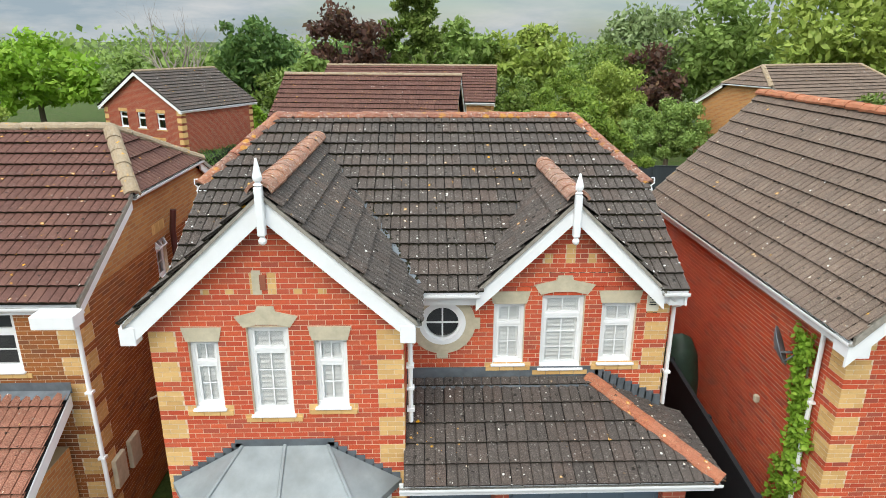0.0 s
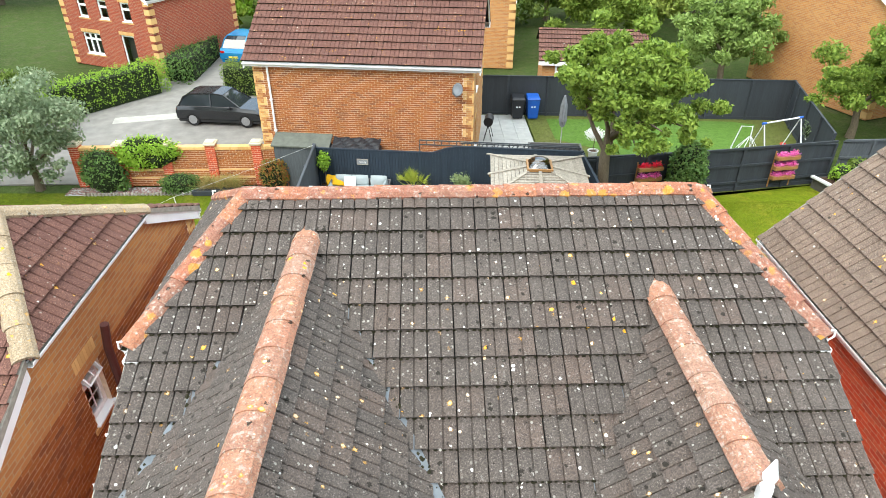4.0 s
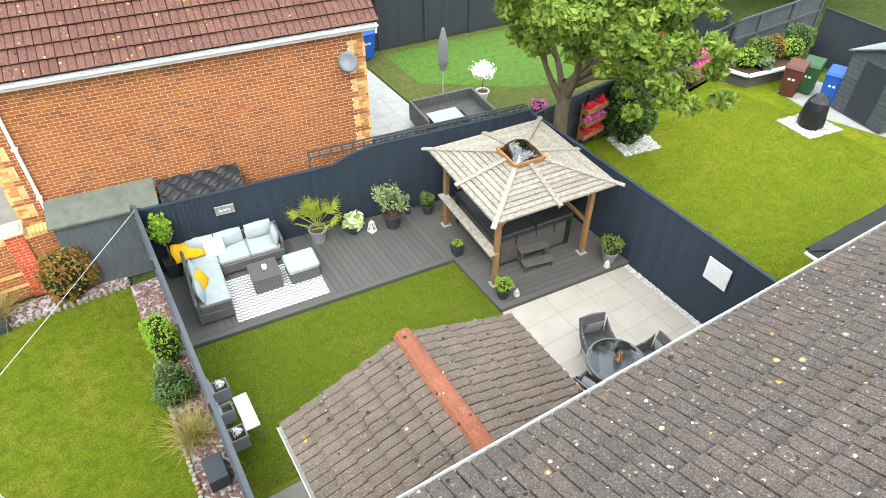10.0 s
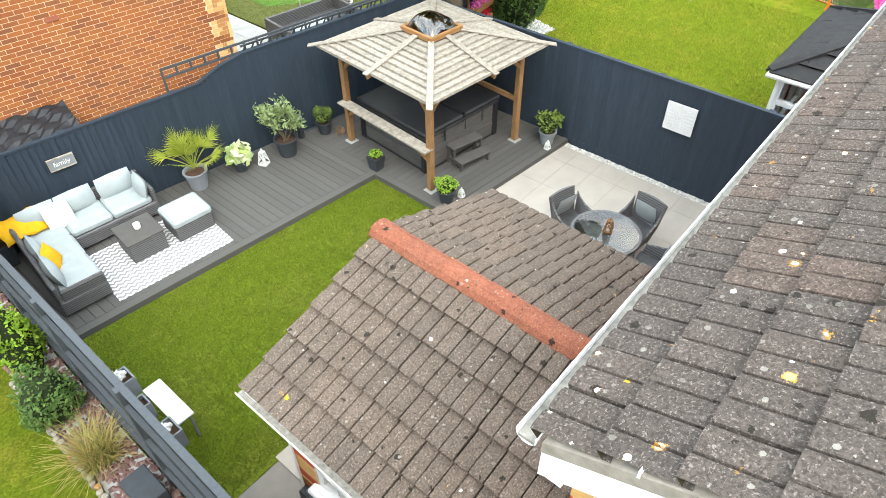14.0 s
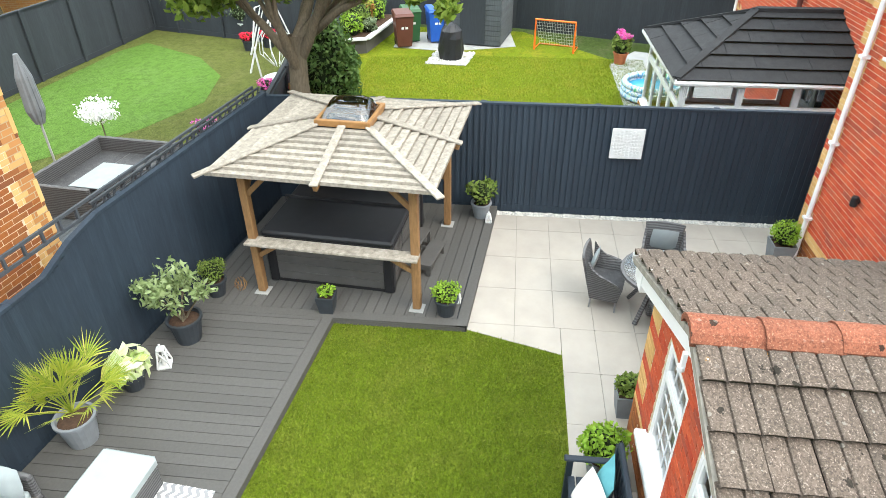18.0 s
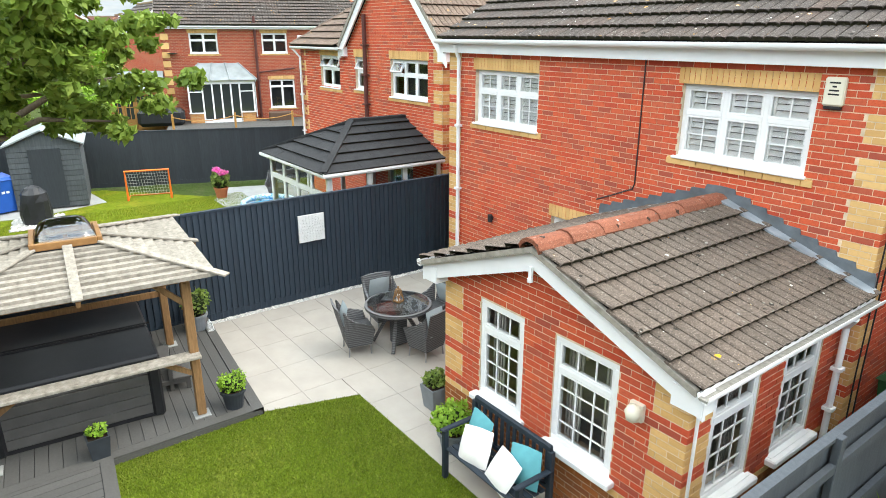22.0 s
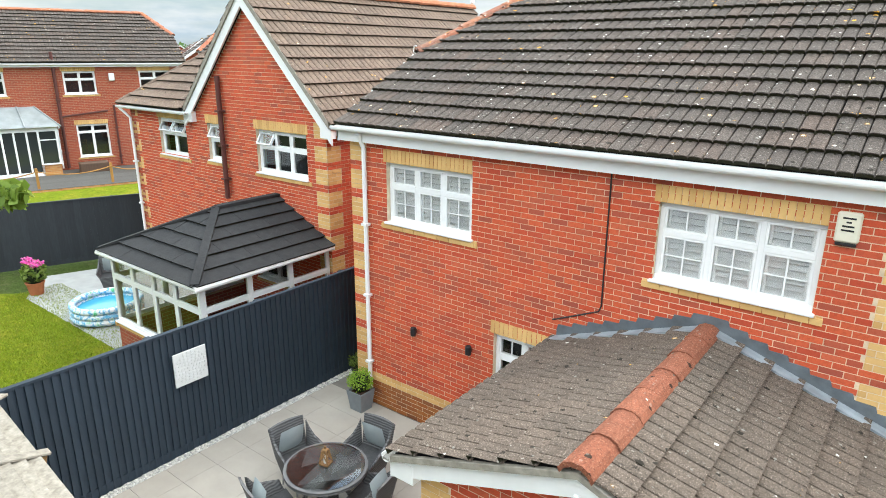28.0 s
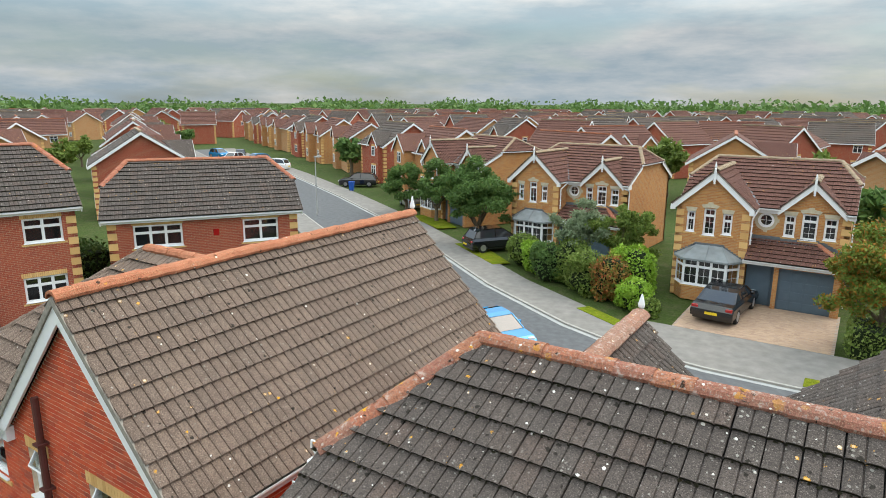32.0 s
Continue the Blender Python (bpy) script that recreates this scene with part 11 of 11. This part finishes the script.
tree("rowan_tree", (-2.3, -9.6, 0), 1.6, 0.15, [(0, 0, 3.9, 1.9, 1.8, 2.3), (0.7, -0.6, 2.2, 1.3, 1.3, 1.6), (-1.2, -0.4, 2.4, 1.4, 1.3, 1.5), (-0.2, 0.4, 1.5, 1.1, 1.0, 1.2)], 24000, 0.12, leaf_material("rowan_leaf", [(0.08, 0.14, 0.02), (0.13, 0.19, 0.03), (0.30, 0.12, 0.02), (0.10, 0.16, 0.03), (0.16, 0.20, 0.04)]), "rowan tree with orange berries by the drive", 85, reach=1.6)
shrub("hedge", (-2.9, -9.6, 0), (1.6, 1.3, 1.3), 7000, 0.11, G_MID, "clipped hedge beside the block drive", 86, shape="box", category="hedge")

# ---- houses across the street and the estate ----
bungalow = hipped_house((26.6, -0.5, 0), -124, 8.1, 7.4, 4.55, 2.2, "red", TILE_GREY, RIDGE, "red brick house with dark hipped roof across the road", half_hip=(True, True), openings={"front": [(1.0, 3.0, 3.25, 4.25, 3), (5.6, 7.2, 3.2, 4.25, 2)]})
part("bell_box", Build().box(0.25, -3.74, 3.6, 0.5, -3.70, 3.9, 0, None, 0.02), LAMP_RED, bungalow)
neighbour = copy_thing(opposite_house, pose(14.4, -23.2, 0, 0, 0, 176))
tagged(neighbour, "orange brick house with white gables behind the street tree", "house")
nxt = copy_thing(opposite_house, pose(25.5, -28.8, 0, 0, 0, 152))
tagged(nxt, "orange brick house with white gables along the bend", "house")
shrub("tall_hedge", (31.5, 3.8, 0), (2.2, 1.2, 2.6), 7000, 0.2, G_DARK, "tall dark hedge between two houses", 87, shape="box", category="hedge")


def estate_house(name, w, d, top, rise, brick, tile, gables, label, seed, far=False):
    """A plainer house for the distance: walls, roof with real slopes, white bargeboards, front gables and framed windows."""
    h = thing(name, (0, 0, -200), 0, label, "house", "houses of the estate")
    X, Y = w / 2, d / 2
    rz = top + rise
    part("wall", Build().box(-X, -Y, 0, X, Y, top).prism([(-X, -Y, top), (-X, Y, top), (-X, 0, rz - 0.1)], (0.2, 0, 0)).prism([(X, -Y, top), (X, Y, top), (X, 0, rz - 0.1)], (-0.2, 0, 0)), brick, h)
    E = Y + 0.3
    S = rise / Y
    joined = {"frame": Build(), "pane": Build(), "quoin": Build(), "tiles": Build(), "boards": Build()}

    def opening(o, u, ww, hh, cols):
        u = Vector(u)
        m = Matrix((u, -u.cross(UP), UP)).transposed().to_4x4()
        m.translation = Vector(o)
        f, g = (joined["frame"], joined["pane"]) if far else (Build(), Build())
        for a, b, c, e in ((0, 0, ww, 0.08), (0, hh - 0.08, ww, hh), (0, 0.08, 0.08, hh - 0.08), (ww - 0.08, 0.08, ww, hh - 0.08), (0.08, hh * 0.64, ww - 0.08, hh * 0.64 + 0.06)):
            f.box(a, -0.06, b, c, 0.03, e, 0, m)
        for k in range(1, cols):
            f.box(ww * k / cols - 0.035, -0.055, 0.08, ww * k / cols + 0.035, 0.03, hh - 0.08, 0, m)
        g.box(0.04, -0.02, 0.04, ww - 0.04, 0.0, hh - 0.04, 0, m)
        joined["quoin"].box(-0.08, -0.02, hh + 0.01, ww + 0.08, 0.03, hh + 0.2, 0, m)
        if not far:
            part("pane", g, FAR_GLASS, part("window", f, PVC, h))

    gut = Build()
    for s in (-1, 1):
        b = Build()
        rows = 10
        for r in range(rows):
            t0, t1 = r / rows, (r + 1) / rows
            y0, y1 = s * E * (1 - t0), s * E * (1 - t1)
            z0, z1 = rz - S * abs(y0), rz - S * abs(y1)
            b.prism([(-X - 0.3, y0, z0 + 0.09), (X + 0.3, y0, z0 + 0.09), (X + 0.3, y1, z1 + 0.02), (-X - 0.3, y1, z1 + 0.02)] if s < 0 else [(X + 0.3, y0, z0 + 0.09), (-X - 0.3, y0, z0 + 0.09), (-X - 0.3, y1, z1 + 0.02), (X + 0.3, y1, z1 + 0.02)], (0, 0, -0.1))
        if far:
            joined["tiles"].add(b.v, b.f)
        else:
            part("roof", b, tile, h)
        gut.box(-X - 0.3, s * E - 0.05, rz - S * E - 0.12, X + 0.3, s * E + 0.05, rz - S * E)
    part("gutter", gut, PVC, h)
    for e in (-1, 1):
        b = Build()
        for s in (-1, 1):
            b.prism([(e * (X + 0.3), s * E, rz - S * E), (e * (X + 0.3), 0, rz), (e * (X + 0.3), 0, rz - 0.25), (e * (X + 0.3), s * E, rz - S * E - 0.25)], (e * 0.03, 0, 0))
        if far:
            joined["boards"].add(b.v, b.f)
        else:
            part("bargeboard", b, PVC, h)
        for s in (-1, 1):
            for k in range(int(top / 0.45)):
                joined["quoin"].box(min(e * (X + 0.02), e * (X - 0.36)), min(s * (Y + 0.02), s * (Y - 0.36)), k * 0.45 + 0.06, max(e * (X + 0.02), e * (X - 0.36)), max(s * (Y + 0.02), s * (Y - 0.36)), k * 0.45 + 0.36)
    part("ridge", Build().bar((-X - 0.3, 0, rz + 0.06), (X + 0.3, 0, rz + 0.06), 0.26, 0.12), RIDGE_BUFF if seed % 2 else RIDGE, h)
    for gx, gw, proj in gables:
        k = 0.95
        gz = top + gw / 2 * k
        part("front_wall", Build().box(gx - gw / 2, -Y - proj, 0, gx + gw / 2, -Y, top).prism([(gx - gw / 2, -Y - proj, top), (gx + gw / 2, -Y - proj, top), (gx, -Y - proj, gz)], (0, 0.2, 0)), brick, h)
        back = -Y + max(0.2, (gz - top) / S - 0.2)
        roof_b, barge_b = Build(), Build()
        for s in (-1, 1):
            roof_b.prism([(gx + s * (gw / 2 + 0.2), -Y - proj - 0.2, top - 0.1), (gx + s * (gw / 2 + 0.2), -Y + 0.2, top - 0.1), (gx, back, gz + 0.1), (gx, -Y - proj - 0.2, gz + 0.1)], (0, 0, 0.06))
            barge_b.prism([(gx, -Y - proj - 0.22, gz + 0.1), (gx + s * (gw / 2 + 0.25), -Y - proj - 0.22, top - 0.16), (gx + s * (gw / 2 + 0.25), -Y - proj - 0.22, top - 0.41), (gx, -Y - proj - 0.22, gz - 0.15)], (0, -0.03, 0))
        if far:
            joined["tiles"].add(roof_b.v, roof_b.f)
            joined["boards"].add(barge_b.v, barge_b.f)
        else:
            part("gable_roof", roof_b, tile, h)
            part("bargeboard", barge_b, PVC, h)
        opening((gx - 0.5, -Y - proj, 3.2), (1, 0, 0), 1.0, 1.15, 2)
        opening((gx - 0.7, -Y - proj, 0.9), (1, 0, 0), 1.4, 1.2, 2)
    for a in (-X + 1.0, X - 2.2):
        opening((a + 1.1, Y, 3.2), (-1, 0, 0), 1.1, 1.0, 2)
        opening((a + 1.1, Y, 0.9), (-1, 0, 0), 1.1, 1.1, 2)
    opening((X, -0.4, 3.2), (0, 1, 0), 0.8, 1.0, 1)
    part("brick_dressing", joined["quoin"], BUFF, h, "buff brick quoins and lintels", "stuff")
    if far:
        part("roof", joined["tiles"], tile, h, "", "stuff")
        part("bargeboard", joined["boards"], PVC, h, "", "stuff")
        part("window", joined["frame"], PVC, h, "", "stuff")
        part("pane", joined["pane"], FAR_GLASS, h, "", "stuff")
    return h


FAR_GLASS = material("far_window_glass", (0.03, 0.035, 0.04), 0.08, 0, 0.5)
PALE_FAR = far_brick("pale_orange_brickwork", [(0.46, 0.24, 0.11), (0.40, 0.19, 0.08), (0.52, 0.30, 0.15)], (0.42, 0.33, 0.2))
kinds = []
for far in (False, True):
    kinds.append([estate_house("estate_house", 8.4, 7.2, 4.6, 2.3, ORANGE_FAR, TILE_BROWN, [(-2.2, 3.2, 1.1), (2.3, 2.6, 0.15)], "orange brick estate house with brown roof", 0, far),
                  estate_house("estate_house", 7.4, 7.6, 4.6, 2.5, RED_FAR, TILE_GREY, [(1.9, 2.8, 0.6)], "red brick estate house with grey roof", 1, far),
                  estate_house("estate_house", 9.2, 6.8, 4.6, 2.1, PALE_FAR, TILE_BROWN, [(-2.6, 3.0, 0.8)], "pale orange brick estate house with brown roof", 2, far),
                  estate_house("estate_house", 7.0, 7.0, 4.6, 2.6, RED_FAR, TILE_BROWN, [], "red brick gabled estate house with plum roof", 3, far)])
rng = random.Random(12)
placed = []


def far_place(x, y, kind, turn):
    for (px, py) in placed:
        if (px - x) ** 2 + (py - y) ** 2 < 12.0 ** 2:
            return
    placed.append((x, y))
    copy_thing(kinds[1 if math.hypot(x, y - 19) > 78 else 0][kind], pose(x, y, 0, 0, 0, turn))


for (x, y) in ((2.9, -18.6), (14.4, -23.2), (25.5, -28.8), (26.6, -0.5), (30.9, 9.0), (31.4, 8.7), (-2.7, 30.6), (-21.3, 45.0), (7.6, 11.6), (-9.1, 13.2)):
    placed.append((x, y))
# houses along both sides of the road, then the blocks behind
for k in range(9):
    s = 40 + k * 13.5
    d = Vector((0.86, -0.51))
    base = Vector((22, -14.8)) + d * (s - 15)
    far_place(base.x - 13 * 0.51, base.y - 13 * 0.86, k % 3, 149 + rng.uniform(-8, 8))
    far_place(base.x + 17 * 0.51, base.y + 17 * 0.86, (k + 1) % 4, -31 + rng.uniform(-8, 8))
look_dir = math.atan2(-0.83, 0.55)
for ring in range(17):
    r = 52 + ring * 13.5
    n_ = int(r * 2.0 / 14.5)
    if ring > 9:
        n_ = int(r * 1.95 / 20)
    for k in range(n_):
        a = look_dir - 0.76 + 2.0 * (k + 0.5) / n_ + rng.uniform(-0.02, 0.02)
        x, y = -1 + r * math.cos(a), 19 + r * math.sin(a)
        q = Vector((x - 22, y + 14.8))
        d = Vector((0.86, -0.51))
        if abs(q.x * d.y - q.y * d.x) < 11 and -30 < q.dot(d) < 115:
            continue
        if y > -28 and -14 < x < 30:
            continue
        far_place(x, y, rng.randrange(4), rng.choice((0, 90, 180, 270, 149, -31, 59, 239)) + rng.uniform(-10, 10))

# houses and trees to the north
for kd in kinds[0] + kinds[1]:
    for o in list(kd.children_recursive) + [kd]:
        bpy.data.objects.remove(o)
hipped_house((22.5, 38.5, 0), 20, 9.5, 7.4, 4.6, 2.3, "orange", TILE_FADED, RIDGE_BUFF, "orange brick house with pale brown roof beyond the gardens", half_hip=(True, True), openings={"front": [(1.2, 2.6, 3.2, 4.3, 2), (6.2, 7.6, 3.2, 4.3, 2)]})
ext = thing("garage_block", (7.2, 37.6, 0), -7, "single-storey brick garage with plum tiled roof", "garage")
part("wall", Build().box(-2.4, -2, 0, 2.4, 2, 2.2), ORANGE_FAR, ext)
for s in (-1, 1):
    roof_slope(ext, [(-2.6, -2.2, 2.2), (2.6, -2.2, 2.2), (2.6, 0, 3.2), (-2.6, 0, 3.2)] if s < 0 else [(2.6, 2.2, 2.2), (-2.6, 2.2, 2.2), (-2.6, 0, 3.2), (2.6, 0, 3.2)], TILE_BROWN, "roof")
part("fascia", Build().box(-2.6, -2.25, 2.02, 2.6, -2.2, 2.2), PVC, ext)
window(ext, (-1.8, -2.09, 0.9), (1, 0, 0), 0.9, 1.1, 1, 0.36, (1, 1), False, deep=0.02, room=None)
tr_specs = [(-26, 33, 7.2, 4.6, G_NORTH_YELLOW_LIT, 20000, 0.24), (-33, 40, 7.5, 5.0, G_NORTH_YELLOW_LIT, 14000, 0.3), (-19.5, 30.5, 4.2, 2.6, G_MID, 9000, 0.17), (-17, 66, 10.5, 4.2, G_DARK, 9000, 0.4), (-9.5, 53, 7.0, 3.0, G_NORTH_GREEN_LIT, 9000, 0.32), (-6.5, 58, 11.5, 4.0, G_PURPLE, 13000, 0.34), (3, 74, 11.0, 4.6, G_NORTH_GREEN_LIT, 9000, 0.45), (11, 72, 10.5, 4.4, G_NORTH_YELLOW_LIT, 9000, 0.45), (20, 62, 12.0, 4.2, G_OLIVE, 10000, 0.36), (18, 52, 8.5, 2.6, G_PURPLE, 6000, 0.3), (27, 62, 13.0, 5.5, G_NORTH_GREEN_LIT, 15000, 0.4), (33, 52, 14.5, 6.0, G_NORTH_YELLOW_LIT, 18000, 0.38), (42, 50, 15.5, 6.5, G_NORTH_GREEN_LIT, 18000, 0.4), (52, 55, 16.0, 7.0, G_NORTH_GREEN_LIT, 18000, 0.42), (60, 45, 15.0, 7.0, G_NORTH_YELLOW_LIT, 15000, 0.45),
            (9.5, 44.5, 6.2, 3.0, G_TREE, 21000, 0.16), (14.2, 38.0, 5.6, 2.8, G_NORTH_GREEN_LIT, 20000, 0.16), (17.5, 31.5, 5.2, 2.4, G_TREE, 20000, 0.14), (13.0, 47.0, 7.0, 3.6, G_NORTH_YELLOW_LIT, 18000, 0.2), (-24, 62, 8.0, 5, G_NORTH_GREEN_LIT, 9000, 0.4), (-36, 62, 9.0, 6, G_LIME, 9000, 0.45), (21.5, 29.5, 5.5, 2.4, G_MID, 16000, 0.16)]
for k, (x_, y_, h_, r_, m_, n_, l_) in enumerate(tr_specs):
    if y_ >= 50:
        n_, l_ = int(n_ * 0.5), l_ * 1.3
    lab = {G_LIME: "light green leafy tree", G_MID: "green leafy tree beyond the gardens", G_NORTH_GREEN_LIT: "light green leafy tree beyond the gardens", G_NORTH_YELLOW_LIT: "yellow-green leafy tree beyond the gardens", G_DARK: "dark green leafy tree beyond the gardens", G_PURPLE: "copper leaved tree beyond the gardens", G_OLIVE: "pale olive leafy tree far off", G_TREE: "bright green leafy garden tree"}[m_]
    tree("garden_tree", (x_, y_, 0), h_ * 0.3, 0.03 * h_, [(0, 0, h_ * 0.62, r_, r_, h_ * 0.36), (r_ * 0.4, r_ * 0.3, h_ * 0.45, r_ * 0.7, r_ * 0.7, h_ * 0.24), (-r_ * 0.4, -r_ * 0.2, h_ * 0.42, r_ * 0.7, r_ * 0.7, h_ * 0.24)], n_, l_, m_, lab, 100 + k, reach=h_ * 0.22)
tree("poplar_tree", (-1.5, 60, 0), 4, 0.35, [(0, 0, 8, 2.6, 2.6, 5.0), (0.4, 0.3, 12, 2.3, 2.3, 4.5), (-0.2, 0, 15.5, 1.6, 1.6, 3.0)], 11000, 0.4, G_MID, "tall narrow poplar tree", 140, reach=3.0)
bt = thing("bare_tree", (-19, 51, 0), 0, "bare grey leafless tree", "tree")
bb2, be = Build(), []
bb2.tube([(0, 0, 0), (0.1, 0, 2.5), (0, 0.1, 5)], [0.3, 0.24, 0.2], 8, caps=False)
rb2 = random.Random(3)
for k in range(7):
    a = k * 0.9
    limb(bb2, (0, 0.05, 3.0 + k * 0.3), (math.cos(a) * 0.7, math.sin(a) * 0.7, 1.0), 3.6, 0.12, rb2, 3, be)
part("branch", bb2, plain("bare_bark", (0.30, 0.26, 0.22), 0.95, 0.2, 5), bt)

# trees among the houses and the wood on the horizon
proto = tree("estate_tree", (0, 0, -100), 1.6, 0.2, [(0, 0, 3.6, 2.2, 2.2, 1.9)], 1700, 0.42, G_MID, "green leafy tree among the houses", 150, reach=1.6, group="trees of the estate")
proto2 = tree("estate_tree", (0, 0, -100), 1.4, 0.2, [(0, 0, 3.2, 1.6, 1.6, 2.2)], 1500, 0.42, G_DARK, "dark green tree among the houses", 151, reach=1.5, group="trees of the estate")
for k in range(110):
    r = rng.uniform(42, 200)
    a = look_dir + rng.uniform(-0.75, 1.3)
    x, y = -1 + r * math.cos(a), 19 + r * math.sin(a)
    if any((px - x) ** 2 + (py - y) ** 2 < 6.2 ** 2 for px, py in placed) or (y > -12 and x < 24) or abs((x - 22) * -0.51 - (y + 14.8) * 0.86) < 8 or math.hypot(x - 24, y + 10) < 16:
        continue
    m_ = pose(x, y, 0, 0, 0, rng.uniform(0, 360)) @ Matrix.Scale(rng.uniform(0.8, 1.25), 4)
    o = copy_thing(proto if k % 2 else proto2, m_)
    o.scale = (rng.uniform(0.8, 1.25),) * 3
for p_ in (proto, proto2):
    for o in list(p_.children_recursive) + [p_]:
        bpy.data.objects.remove(o)
blobs = []
for k in range(420):
    a = look_dir + rng.uniform(-1.15, 1.15)
    r = rng.uniform(300, 430)
    s = rng.uniform(4, 8)
    blobs.append((r * math.cos(a), 19 + r * math.sin(a), s * 0.62, s * 2.2, s * 2.2, s * 0.9))
solo("far_wood", leaf_mesh("far_wood", blobs, 42000, 2.3, G_DARK, 9, shell=0.6), None, "dark green wood along the horizon", "wood", kind="stuff")
blobs = []
for k in range(420):
    a = math.pi / 2 + rng.uniform(-1.5, 1.5)
    r = rng.uniform(110, 220)
    s = rng.uniform(3.5, 7)
    blobs.append((r * math.cos(a), 19 + r * math.sin(a), s * 0.7, s * 1.5, s * 1.5, s * 0.95))
solo("far_wood", leaf_mesh("far_wood", blobs, 30000, 1.3, G_NORTH_GREEN_LIT, 10, shell=0.6), None, "green wood beyond the gardens", "wood", kind="stuff")

for k, (x_, y_, h_, r_, m_, n_, l_) in enumerate(((27.5, 24.0, 5.6, 2.6, G_MID, 8000, 0.2), (32.0, 18.5, 5.0, 2.4, G_LIME, 8000, 0.2), (24.5, 20.0, 3.2, 1.8, G_LIME, 6000, 0.15), (29.5, 29.5, 6.5, 3.0, G_TREE, 8000, 0.25), (36.0, 22.0, 7.0, 3.4, G_MID, 8000, 0.28), (24.0, 33.0, 6.0, 3.0, G_MID, 8000, 0.25))):
    tree("garden_tree", (x_, y_, 0), h_ * 0.3, 0.03 * h_, [(0, 0, h_ * 0.6, r_, r_, h_ * 0.38), (r_ * 0.4, r_ * 0.3, h_ * 0.4, r_ * 0.7, r_ * 0.7, h_ * 0.3), (-r_ * 0.4, -r_ * 0.2, h_ * 0.35, r_ * 0.7, r_ * 0.7, h_ * 0.28)], n_, l_, m_, "leafy green tree beyond the east gardens", 170 + k, reach=h_ * 0.22)

for k, (x_, y_, h_, r_, m_) in enumerate(((-12.5, 60, 6.0, 3.4, G_MID), (-3.0, 49, 4.6, 2.6, G_LIME), (2.5, 52, 5.2, 3.0, G_MID), (8.0, 55, 6.5, 3.4, G_MID), (-9, 70, 9.0, 4.5, G_DARK), (-14.5, 52, 3.4, 2.4, G_LIME), (15.5, 56, 8.5, 4.0, G_MID))):
    tree("garden_tree", (x_, y_, 0), h_ * 0.25, 0.03 * h_, [(0, 0, h_ * 0.55, r_, r_, h_ * 0.42), (r_ * 0.5, r_ * 0.3, h_ * 0.3, r_ * 0.8, r_ * 0.8, h_ * 0.28), (-r_ * 0.5, -r_ * 0.2, h_ * 0.3, r_ * 0.8, r_ * 0.8, h_ * 0.28)], 6500, 0.3, m_, "leafy tree beyond the north gardens", 190 + k, reach=h_ * 0.22)
